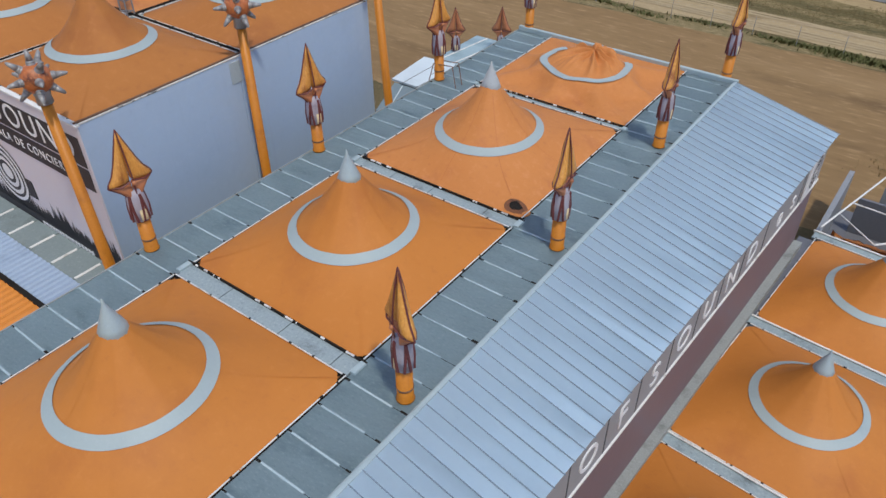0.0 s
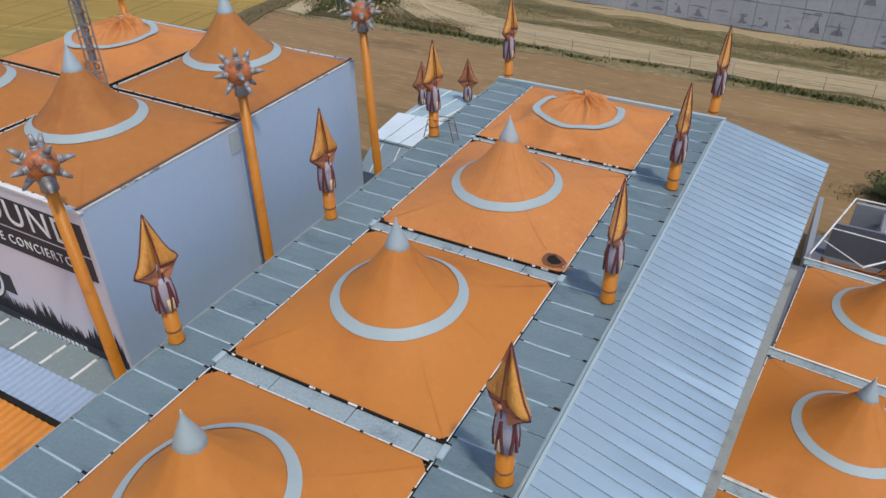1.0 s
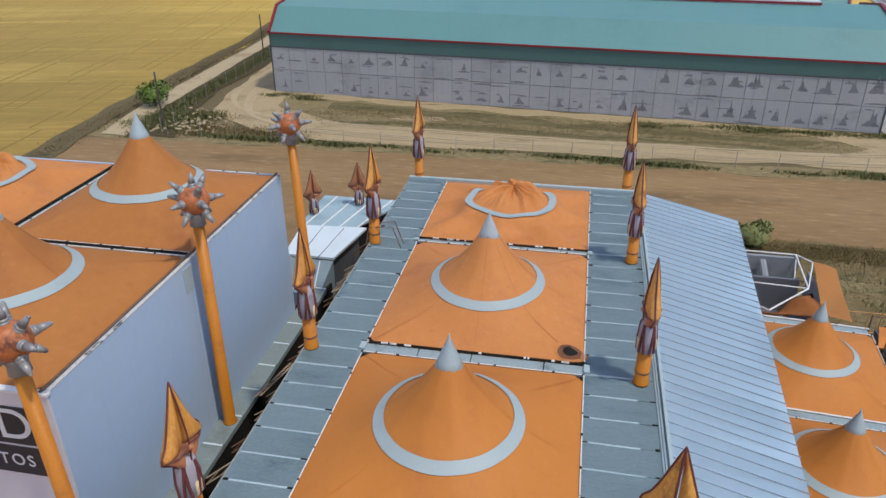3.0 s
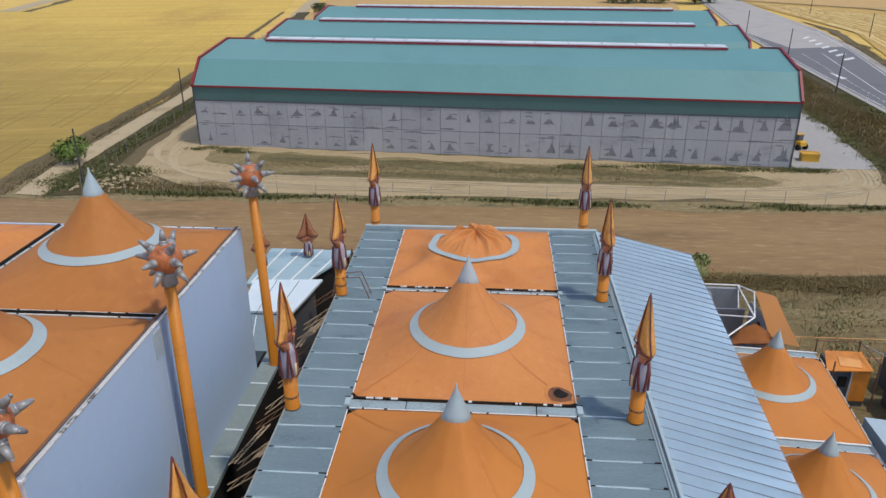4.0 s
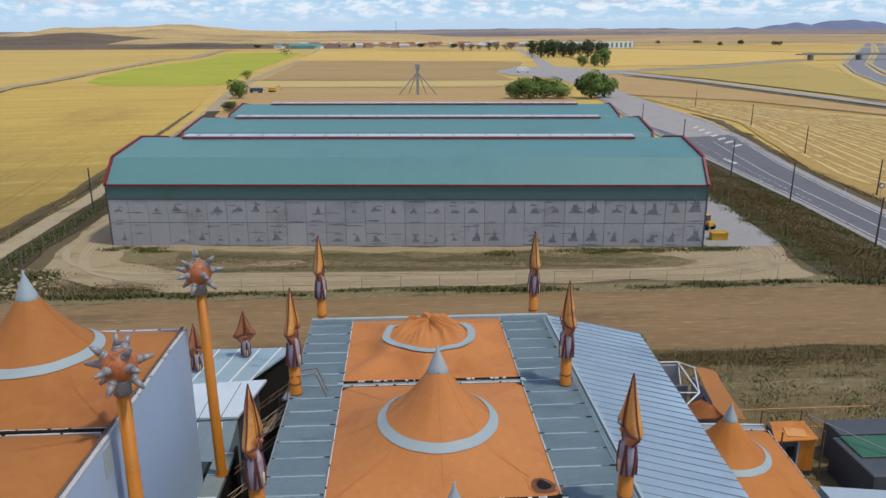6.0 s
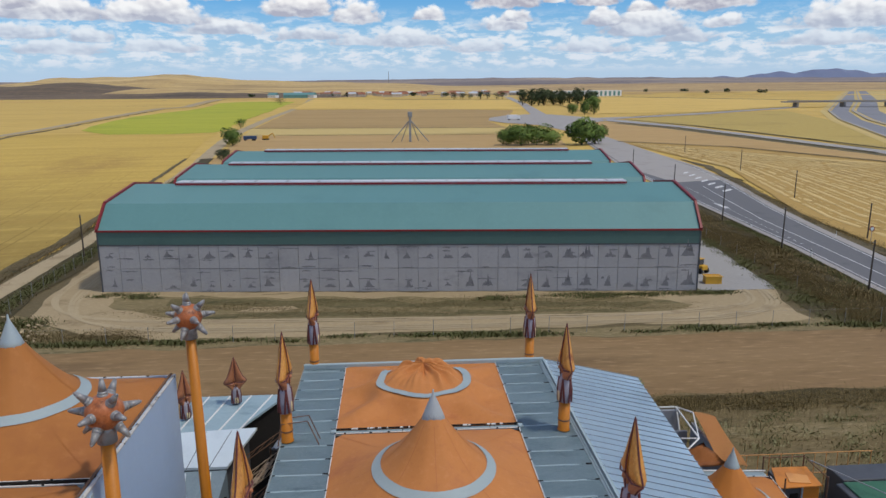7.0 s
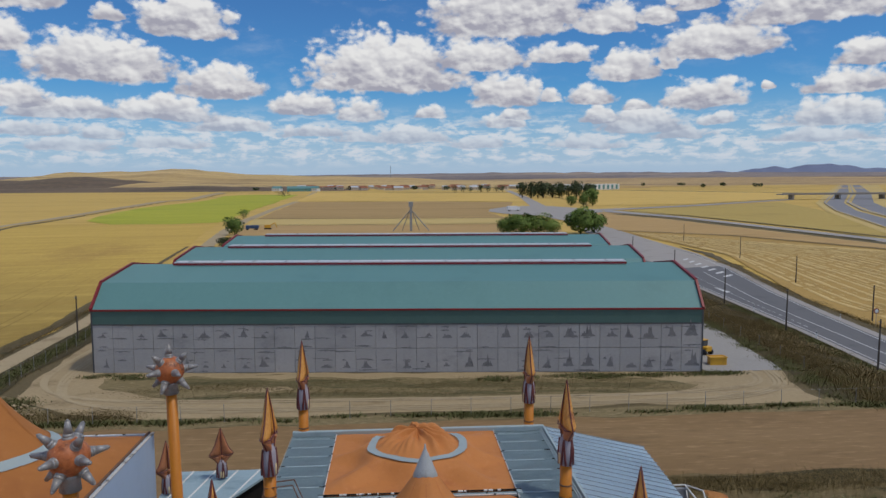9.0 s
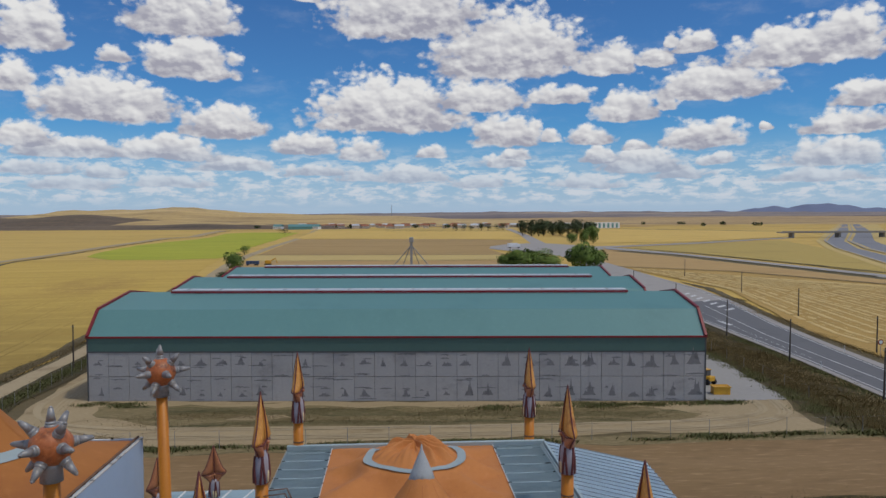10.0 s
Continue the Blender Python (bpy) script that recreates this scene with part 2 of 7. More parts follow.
RUST = material("rusty_steel", (0.16, 0.085, 0.05), (0.07, 0.04, 0.03), (0.27, 0.16, 0.09), rough=0.8, scale=5, stain=0.5, bump=0.2)
POLE = material("orange_paint", (0.50, 0.175, 0.011), (0.30, 0.10, 0.014), (0.60, 0.25, 0.03), rough=0.45, scale=2, stain=0.35, bump=0.08, streak=0.45)
GOLD = material("gold_paint", (0.6, 0.275, 0.06), (0.3, 0.105, 0.032), (0.76, 0.44, 0.13), rough=0.36, scale=4, stain=0.75, bump=0.25, fine=18, stretch=(1, 1, 0.35))
COPPER = material("copper_paint", (0.42, 0.165, 0.075), (0.20, 0.07, 0.045), (0.56, 0.27, 0.13), rough=0.45, scale=4, stain=0.5, bump=0.2, fine=18)
MAROON = material("maroon_trim", (0.13, 0.035, 0.035), (0.06, 0.02, 0.02), (0.22, 0.07, 0.06), rough=0.5, scale=6, stain=0.4, bump=0.1)
MAUVE = material("mauve_grey_paint", (0.33, 0.31, 0.36), (0.21, 0.18, 0.22), (0.45, 0.43, 0.47), rough=0.5, scale=5, stain=0.45, bump=0.1)
CREAM = material("cream_paint", (0.66, 0.54, 0.32), (0.42, 0.30, 0.18), (0.75, 0.66, 0.46), rough=0.55, scale=6, stain=0.35, bump=0.05)
BALL = material("terracotta_paint", (0.43, 0.13, 0.042), (0.13, 0.04, 0.022), (0.58, 0.23, 0.09), rough=0.40, scale=5, stain=0.8, bump=0.4, fine=8)
SPIKE = material("spike_grey", (0.30, 0.295, 0.295), (0.15, 0.14, 0.135), (0.45, 0.45, 0.45), rough=0.42, metal=0.3, scale=8, stain=0.45, bump=0.1)
BLACK = material("black_print", (0.028, 0.026, 0.032), (0.012, 0.012, 0.014), (0.06, 0.055, 0.06), rough=0.6, scale=2, stain=0.3, bump=0.03)
PRINT = material("sign_white", (0.62, 0.58, 0.62), (0.50, 0.46, 0.50), (0.68, 0.65, 0.68), rough=0.6, scale=0.8, stain=0.2, bump=0.03)
LETTER = material("letter_white", (0.72, 0.72, 0.73), (0.5, 0.5, 0.51), (0.8, 0.8, 0.8), rough=0.6, scale=2, stain=0.2, bump=0.03)
GREYSIGN = material("grey_fascia", (0.27, 0.275, 0.285), (0.19, 0.19, 0.2), (0.34, 0.34, 0.35), rough=0.55, scale=1.2, stain=0.3, bump=0.04)
PURPLE = material("plum_wall", (0.165, 0.125, 0.145), (0.09, 0.07, 0.085), (0.24, 0.18, 0.20), rough=0.5, scale=0.7, stain=0.4, bump=0.05, streak=0.25)
LEDGE = material("grey_ledge", (0.27, 0.29, 0.28), (0.14, 0.15, 0.14), (0.38, 0.40, 0.39), rough=0.75, scale=2, stain=0.5, bump=0.15)
DECK = material("deck_slab", (0.20, 0.245, 0.25), (0.14, 0.17, 0.17), (0.33, 0.37, 0.36), rough=0.75, scale=1.5, stain=0.45, bump=0.12)
CORRO = material("orange_corrugated", (0.62, 0.22, 0.03), (0.36, 0.13, 0.03), (0.68, 0.30, 0.06), rough=0.5, scale=1.5, stain=0.35, bump=0.06)
ANNEX = material("annex_sheet", (0.36, 0.44, 0.49), (0.25, 0.31, 0.35), (0.44, 0.52, 0.56), rough=0.5, scale=1, stain=0.4, bump=0.05)
PALEROOF = material("pale_roof_sheet", (0.60, 0.68, 0.725), (0.42, 0.49, 0.53), (0.68, 0.75, 0.78), rough=0.4, metal=0.0, scale=1, stain=0.3, bump=0.04)
TRUSS = material("weathered_truss", (0.36, 0.27, 0.185), (0.18, 0.12, 0.08), (0.5, 0.41, 0.31), rough=0.7, scale=5, stain=0.5, bump=0.15)
CONCRETE = material("precast_concrete", (0.41, 0.405, 0.415), (0.25, 0.25, 0.26), (0.50, 0.495, 0.495), rough=0.85, scale=0.8, stain=0.5, bump=0.15, rand=0.32, streak=0.35, stretch=(0.55, 0.55, 1.0))
STEPROOF = material("step_roof_sheet", (0.20, 0.265, 0.305), (0.13, 0.175, 0.205), (0.28, 0.345, 0.385), rough=0.5, scale=1.2, stain=0.5, bump=0.05)
MASTGREY = material("mast_grey", (0.19, 0.18, 0.18), (0.10, 0.085, 0.08), (0.30, 0.28, 0.27), rough=0.6, scale=4, stain=0.5, bump=0.1)
BLUESHEET = material("blue_grey_sheet", (0.30, 0.385, 0.51), (0.20, 0.265, 0.37), (0.39, 0.47, 0.59), rough=0.55, scale=1.0, stain=0.45, bump=0.05)
MOTORWAY = material("motorway_asphalt", (0.225, 0.225, 0.24), (0.17, 0.17, 0.18), (0.29, 0.29, 0.30), rough=0.9, scale=0.05, stain=0.4, bump=0.05)
TRAY = material("gutter_sheet", (0.27, 0.335, 0.36), (0.12, 0.15, 0.16), (0.38, 0.45, 0.48), rough=0.6, scale=1.6, stain=0.7, bump=0.08)
STAIN = material("damp_concrete", (0.205, 0.206, 0.212), (0.145, 0.147, 0.152), (0.27, 0.27, 0.275), rough=0.8, scale=1.5, stain=0.5, bump=0.1)
DAMP = material("damp_stain", (0.20, 0.20, 0.212), (0.125, 0.127, 0.138), (0.32, 0.318, 0.325), rough=0.8, scale=2.4, stain=0.9, bump=0.1)
TEAL = material("teal_roof_sheet", (0.122, 0.265, 0.264), (0.093, 0.212, 0.212), (0.152, 0.308, 0.305), rough=0.55, scale=0.25, stain=0.28, bump=0.03, rand=0.10, spec=0.28)
TEALWALL = material("teal_wall_sheet", (0.082, 0.150, 0.138), (0.058, 0.11, 0.104), (0.11, 0.18, 0.168), rough=0.55, scale=0.4, stain=0.25, bump=0.03, spec=0.25)
RED = material("dark_red_flashing", (0.225, 0.02, 0.026), (0.13, 0.013, 0.017), (0.31, 0.035, 0.04), rough=0.5, scale=1, stain=0.3, bump=0.03)
SKYLIGHT = material("ridge_skylight", (0.56, 0.59, 0.62), (0.40, 0.44, 0.47), (0.68, 0.70, 0.72), rough=0.4, scale=0.6, stain=0.35, bump=0.03)
EARTH = material("ploughed_earth", (0.235, 0.146, 0.064), (0.155, 0.094, 0.041), (0.36, 0.24, 0.12), rough=0.95, scale=0.5, stain=0.8, bump=0.5, fine=16, stretch=(0.22, 1, 1), bands=((1.0, 0.02), 0.22))
SAND = material("pale_dirt", (0.36, 0.275, 0.155), (0.22, 0.16, 0.082), (0.47, 0.375, 0.235), rough=0.95, scale=0.6, stain=0.55, bump=0.4, fine=20, stretch=(0.6, 1, 1))
RUTS = material("packed_ruts", (0.40, 0.315, 0.19), (0.27, 0.202, 0.112), (0.48, 0.39, 0.25), rough=0.95, scale=0.6, stain=0.45, bump=0.3, fine=20)
DRYGRASS = material("dry_verge", (0.062, 0.047, 0.016), (0.027, 0.032, 0.010), (0.098, 0.070, 0.026), rough=0.95, scale=0.7, stain=0.8, bump=0.6, fine=16)
WEEDS = material("weedy_ground", (0.12, 0.090, 0.040), (0.055, 0.052, 0.020), (0.20, 0.152, 0.076), rough=0.95, scale=0.8, stain=0.7, bump=0.5, fine=16)
GROUND = material("dry_farmland", (0.57, 0.382, 0.09), (0.4, 0.25, 0.065), (0.68, 0.485, 0.15), rough=0.95, scale=0.02, stain=0.5, bump=0.2, fine=30, stretch=(0.35, 1, 1), bands=((1.0, 0.12), 0.34, 0.5))
# Near part of the wheat is darkened in its colour to stand in for shade.
WHEAT = material("ripe_wheat", (0.54, 0.36, 0.066), (0.385, 0.238, 0.046), (0.67, 0.465, 0.115), near_shade=((0.35, 0.95, 0), 60.0, 230.0, (0.44, 0.45, 0.52)), rough=0.9, scale=0.06, stain=0.6, bump=0.3, fine=60, stretch=(1.0, 0.35, 1), bands=((0.97, 0.24), 0.36))
PALEWHEAT = material("pale_stubble", (0.655, 0.44, 0.108), (0.5, 0.32, 0.08), (0.74, 0.53, 0.175), rough=0.9, scale=0.05, stain=0.4, bump=0.2, fine=60, bands=((0.98, 0.17), 0.28))
BROWNFIELD = material("fallow_field", (0.45, 0.29, 0.112), (0.32, 0.2, 0.074), (0.56, 0.385, 0.165), rough=0.95, scale=0.03, stain=0.5, bump=0.2, fine=60, stretch=(0.25, 1, 1), bands=((1.0, -0.03), 0.25))
GREENCROP = material("green_crop", (0.385, 0.385, 0.022), (0.25, 0.30, 0.02), (0.49, 0.47, 0.045), rough=0.9, scale=0.05, stain=0.6, bump=0.2, fine=60, stretch=(0.4, 1, 1), bands=((0.98, 0.2), 0.4))
SCRUB = material("scrub_ground", (0.155, 0.115, 0.05), (0.075, 0.062, 0.024), (0.26, 0.2, 0.105), rough=0.95, scale=1.2, stain=0.9, bump=0.6, fine=12, stretch=(0.45, 1, 1))
SOFTSEAM = material("soft_seam", (0.375, 0.475, 0.515), (0.22, 0.30, 0.34), (0.48, 0.58, 0.62), rough=0.6, scale=2.4, stain=0.8, bump=0.08, rand=0.5)
ASPHALT = material("asphalt", (0.142, 0.142, 0.148), (0.10, 0.10, 0.105), (0.185, 0.185, 0.19), rough=0.9, scale=0.6, stain=0.4, bump=0.1, bands=((0.2, 0.98), 0.12))
OLDROAD = material("light_road", (0.35, 0.325, 0.30), (0.25, 0.23, 0.21), (0.43, 0.405, 0.375), rough=0.9, scale=0.4, stain=0.35, bump=0.1)
YARD = material("concrete_yard", (0.33, 0.315, 0.295), (0.27, 0.265, 0.255), (0.44, 0.43, 0.42), rough=0.9, scale=0.3, stain=0.4, bump=0.08)
MARK = material("road_paint", (0.62, 0.62, 0.61), (0.42, 0.42, 0.41), (0.7, 0.7, 0.69), rough=0.7, scale=2, stain=0.35, bump=0.03)
LEAF = material("leaves", (0.115, 0.19, 0.030), (0.045, 0.085, 0.014), (0.205, 0.29, 0.058), rough=0.7, scale=1.2, stain=0.7, bump=0.1, island=0.6)
LEAFDARK = material("dark_leaves", (0.038, 0.060, 0.020), (0.015, 0.027, 0.010), (0.075, 0.105, 0.034), rough=0.75, scale=0.6, stain=0.6, bump=0.1, island=0.5)
BARK = material("bark", (0.10, 0.075, 0.05), rough=0.9, scale=4, stain=0.4, bump=0.4)
WOOD = material("pole_wood", (0.085, 0.07, 0.058), rough=0.85, scale=3, stain=0.4, bump=0.2)
STEEL = material("grey_steel", (0.30, 0.31, 0.32), (0.18, 0.18, 0.19), (0.4, 0.41, 0.42), rough=0.5, metal=0.4, scale=3, stain=0.35, bump=0.05)
YELLOW = material("machine_yellow", (0.62, 0.34, 0.03), (0.40, 0.20, 0.03), (0.68, 0.42, 0.06), rough=0.45, scale=2, stain=0.3, bump=0.05)
MACHBLUE = material("truck_blue", (0.035, 0.07, 0.16), rough=0.5, scale=2, stain=0.3, bump=0.05)
RUBBER = material("rubber", (0.025, 0.025, 0.026), rough=0.85, scale=3, stain=0.3, bump=0.1)
TANKGREY = material("dark_grey_panel", (0.075, 0.08, 0.09), (0.04, 0.044, 0.05), (0.12, 0.125, 0.135), rough=0.55, scale=1.2, stain=0.4, bump=0.05)
GREENSHEET = material("green_cover", (0.04, 0.135, 0.075), (0.025, 0.08, 0.045), (0.06, 0.18, 0.10), rough=0.6, scale=2, stain=0.4, bump=0.2)
HUTGREY = material("hut_grey", (0.25, 0.265, 0.285), (0.16, 0.17, 0.19), (0.36, 0.375, 0.39), rough=0.55, scale=1.2, stain=0.4, bump=0.05, streak=0.3)
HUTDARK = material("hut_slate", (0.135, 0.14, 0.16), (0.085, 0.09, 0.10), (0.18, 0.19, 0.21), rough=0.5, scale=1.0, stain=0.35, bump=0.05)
OCHRE = material("ochre_sheet", (0.68, 0.315, 0.095), (0.48, 0.2, 0.06), (0.74, 0.39, 0.15), rough=0.55, scale=1.5, stain=0.35, bump=0.08)
# Brown soil of far fields, also cloud shade painted on the west slope.
BROWNSHADE = material("far_brown_and_shade", (0.135, 0.098, 0.066), (0.075, 0.058, 0.042), (0.27, 0.19, 0.105), rough=1, scale=0.02, stain=0.8, bump=0.0, stretch=(0.5, 1, 6), bands=((1.0, 0.1), 0.5, 0.16))
HILLGOLD = material("far_hill_gold", (0.52, 0.36, 0.145), (0.22, 0.15, 0.08), (0.68, 0.51, 0.25), rough=1, scale=0.02, stain=0.8, bump=0.0, stretch=(0.5, 1, 8), bands=((1.0, 0.1), 0.55, 0.16))
# Greyed mauve: the haze of distance is put into the ridge colour.
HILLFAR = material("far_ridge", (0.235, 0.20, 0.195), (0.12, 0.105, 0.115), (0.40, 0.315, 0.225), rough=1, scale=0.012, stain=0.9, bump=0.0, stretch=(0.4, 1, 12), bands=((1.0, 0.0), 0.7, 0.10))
# The blue is distance haze painted into the mountains.
MOUNTAIN = material("haze_blue_mountain", (0.17, 0.20, 0.30), (0.13, 0.155, 0.24), (0.21, 0.245, 0.35), rough=1, scale=0.01, stain=0.4, bump=0.0)
ROOFTILE = material("roof_tile", (0.3, 0.125, 0.07), (0.18, 0.08, 0.05), (0.4, 0.19, 0.11), rough=0.9, scale=0.1, stain=0.5)
PLASTER = material("village_plaster", (0.58, 0.49, 0.39), (0.38, 0.31, 0.24), (0.70, 0.62, 0.52), rough=0.9, scale=0.1, stain=0.4)
PATCHY = material("patchy_weeds", (0.20, 0.155, 0.072), (0.065, 0.062, 0.022), (0.36, 0.28, 0.16), rough=0.95, scale=1.6, stain=0.95, bump=0.5, fine=14, stretch=(0.22, 1, 1))
GRASSBAND = material("dry_grass_band", (0.54, 0.4, 0.145), (0.4, 0.285, 0.095), (0.62, 0.49, 0.21), rough=0.95, scale=0.06, stain=0.5, bump=0.1, stretch=(0.25, 1, 1))
HEDGE = material("field_boundary", (0.12, 0.10, 0.045), (0.07, 0.062, 0.03), (0.19, 0.15, 0.07), rough=0.95, scale=0.2, stain=0.6, bump=0.2)
CHIPPED = material("chipped_coping", (0.52, 0.5, 0.46), (0.07, 0.06, 0.05), (0.7, 0.68, 0.65), rough=0.7, scale=7, stain=0.9, bump=0.2)
SEAMLINE = material("canvas_seam", (0.47, 0.162, 0.045), (0.36, 0.115, 0.04), (0.55, 0.212, 0.07), rough=0.65, scale=1.5, stain=0.45, bump=0.05)
# Wheel lines carry the same painted near-field shade as the wheat.
TRAMLINE = material("wheel_lines", (0.48, 0.315, 0.058), (0.37, 0.23, 0.046), (0.55, 0.35, 0.075), rough=0.95, scale=0.2, stain=0.5, bump=0.1, near_shade=((0.35, 0.95, 0), 60.0, 230.0, (0.44, 0.45, 0.52)))

# ---- builders ----
rnd = random.Random(11)


def link(name, bm, material_, parent=None, label="", smooth=False):
    me = bpy.data.meshes.new(name)
    bm.normal_update()
    bm.to_mesh(me)
    bm.free()
    if material_:
        me.materials.append(material_)
    if smooth:
        me.shade_smooth()
    ob = new(name, me)
    ob.parent = parent
    if label:
        ob["label"] = label
    return ob


def part(name, bm, material_, parent, label="", smooth=False):
    return link(name, bm, material_, parent, label, smooth)


def structure(name, bm, material_, label="", category="", smooth=False):
    return tagged(link(name, bm, material_, None, "", smooth), label, category, kind="structure")


def thing(name, place, label, category, group="", turn=0.0, kind=""):
    ob = new(name)
    ob.matrix_basis = pose(*place, 0, 0, turn)
    ob.empty_display_size = 0.2
    return tagged(ob, label, category, group, kind)


def share(name, mesh, parent, m):
    """One more piece on the same mesh."""
    ob = new(name, mesh)
    ob.parent = parent
    ob.matrix_basis = m
    return ob


def box(bm, x0, y0, z0, x1, y1, z1, m=None, bevel=0.0):
    r = bmesh.ops.create_cube(bm, size=1.0)
    for v in r["verts"]:
        v.co = Vector(((x0 + x1) / 2 + v.co.x * (x1 - x0), (y0 + y1) / 2 + v.co.y * (y1 - y0), (z0 + z1) / 2 + v.co.z * (z1 - z0)))
    if bevel:
        edges = list({e for v in r["verts"] for e in v.link_edges})
        r2 = bmesh.ops.bevel(bm, geom=edges, offset=bevel, segments=1, affect="EDGES")
        if m is not None:
            bmesh.ops.transform(bm, matrix=m, verts=list({v for f in r2["faces"] for v in f.verts} | {v for v in r["verts"] if v.is_valid}))
    elif m is not None:
        bmesh.ops.transform(bm, matrix=m, verts=r["verts"])
    return bm


def boxes(*rows, m=None, bevel=0.0):
    bm = bmesh.new()
    for r in rows:
        box(bm, *r, m=m, bevel=bevel)
    return bm


def rod(bm, a, b, r0, r1=None, n=8, caps=True):
    """A round bar from a to b."""
    a, b = Vector(a), Vector(b)
    r1 = r0 if r1 is None else r1
    q = (b - a).to_track_quat("Z", "Y").to_matrix().to_4x4()
    bmesh.ops.create_cone(bm, cap_ends=caps, segments=n, radius1=r0, radius2=max(r1, 0.0005), depth=(b - a).length, matrix=Matrix.Translation((a + b) / 2) @ q)
    return bm


def rods(rows, n=8):
    bm = bmesh.new()
    for r in rows:
        rod(bm, r[0], r[1], r[2], r[3] if len(r) > 3 else None, n)
    return bm


def tube(bm, pts, r, n=6):
    for a, b in zip(pts, pts[1:]):
        rod(bm, a, b, r, None, n)
    return bm


def lathe(bm, profile, n=24, sx=1.0, sy=1.0):
    """A turned form from (radius, height) pairs."""
    rings = []
    for r, z in profile:
        rings.append([bm.verts.new((r * sx * math.cos(2 * math.pi * i / n), r * sy * math.sin(2 * math.pi * i / n), z)) for i in range(n)])
    for a, b in zip(rings, rings[1:]):
        for i in range(n):
            bm.faces.new((a[i], a[(i + 1) % n], b[(i + 1) % n], b[i]))
    bm.faces.new(list(reversed(rings[0])))
    bm.faces.new(rings[-1])
    return bm


def sheet(bm, pts):
    bm.faces.new([bm.verts.new(p) for p in pts])
    return bm


def prism(bm, pts, z0, z1):
    """An upright block over a plan."""
    lo = [bm.verts.new((x, y, z0)) for x, y in pts]
    hi = [bm.verts.new((x, y, z1)) for x, y in pts]
    n = len(pts)
    for i in range(n):
        bm.faces.new((lo[i], lo[(i + 1) % n], hi[(i + 1) % n], hi[i]))
    bm.faces.new(list(reversed(lo)))
    bm.faces.new(hi)
    bmesh.ops.recalc_face_normals(bm, faces=bm.faces)
    return bm


def corrugated(x0, y0, x1, y1, z, pitch=0.25, height=0.05, across="x", drop=0.0, thick=0.08):
    """A folded metal sheet on a flat underside; across: the axis along which the waves follow each other."""
    bm = bmesh.new()
    length = (x1 - x0) if across == "x" else (y1 - y0)
    n = max(2, int(length / pitch)) * 4
    prof = [(length * i / n, z + (height if i % 4 in (1, 2) else 0.0)) for i in range(n + 1)]
    ends = []
    for far in (0, 1):
        top, low = [], []
        for s_, h in prof:
            d = -drop * far
            q = (x0 + s_, (y0, y1)[far]) if across == "x" else ((x0, x1)[far], y0 + s_)
            top.append(bm.verts.new((*q, h + d)))
            low.append(bm.verts.new((*q, z - thick + d)))
        ends.append((top, low))
    (ta, la), (tb, lb) = ends
    for i in range(n):
        bm.faces.new((ta[i], ta[i + 1], tb[i + 1], tb[i]))
        bm.faces.new((la[i], lb[i], lb[i + 1], la[i + 1]))
        bm.faces.new((ta[i], la[i], la[i + 1], ta[i + 1]))
        bm.faces.new((tb[i], tb[i + 1], lb[i + 1], lb[i]))
    bm.faces.new((ta[0], tb[0], lb[0], la[0]))
    bm.faces.new((ta[n], la[n], lb[n], tb[n]))
    bmesh.ops.recalc_face_normals(bm, faces=bm.faces)
    return bm


def words(name, text, size, m, material_, parent, depth=0.02, wide=1.0, space=1.0):
    """Raised lettering in the built-in font."""
    cu = bpy.data.curves.new(name, "FONT")
    cu.body, cu.size, cu.extrude, cu.align_x, cu.align_y = text, size, depth, "CENTER", "CENTER"
    cu.space_character = space
    tmp = bpy.data.objects.new(name, cu)
    me = bpy.data.meshes.new_from_object(tmp)
    bpy.data.objects.remove(tmp)
    bpy.data.curves.remove(cu)
    me.transform(Matrix.Diagonal((wide, 1, 1, 1)))
    me.materials.clear()
    me.materials.append(material_)
    ob = new(name, me)
    ob.parent = parent
    ob.matrix_basis = m
    return ob


# ---- ground ----
LAYER = [0]


def zone(name, pts, z, material_, label, rough_edge=0.0, cell=4.0, category="ground"):
    """A patch of ground with an uneven edge, each laid a little above the one before."""
    z = 0.02 + 0.006 * LAYER[0]
    LAYER[0] += 1
    out = []
    for (xa, ya), (xb, yb) in zip(pts, pts[1:] + pts[:1]):
        n = max(1, int(math.hypot(xb - xa, yb - ya) / cell)) if rough_edge else 1
        for i in range(n):
            s = i / n
            x, y = xa + (xb - xa) * s, ya + (yb - ya) * s
            j = Vector((noise.noise((x * 0.21, y * 0.21, z * 90)), noise.noise((x * 0.21, y * 0.21, 40 + z * 90)), 0)) * rough_edge
            out.append((x + j.x, y + j.y))
    bm = bmesh.new()
    f = bm.faces.new([bm.verts.new((x, y, z)) for x, y in out])
    if f.calc_area() and f.normal.z < 0:
        f.normal_flip()
    f.normal_update()
    if f.normal.z < 0:
        f.normal_flip()
    return structure(name, bm, material_, label, category)


def make_ground():
    bm = bmesh.new()
    xs = [-4200, -2500, -1500, -900, -500, -250, -100, 0, 100, 250, 500, 900, 1500, 2500, 4200]
    ys = [-900, -400, -150, 0, 150, 300, 500, 800, 1200, 1700, 2300, 3000, 3800, 4600]
    grid = [[bm.verts.new((x, y, -0.02)) for x in xs] for y in ys]
    for a, b in zip(grid, grid[1:]):
        for i in range(len(xs) - 1):
            bm.faces.new((a[i], a[i + 1], b[i + 1], b[i]))
    structure("ground", bm, GROUND, "flat dry golden farmland reaching the horizon", "ground")


make_ground()
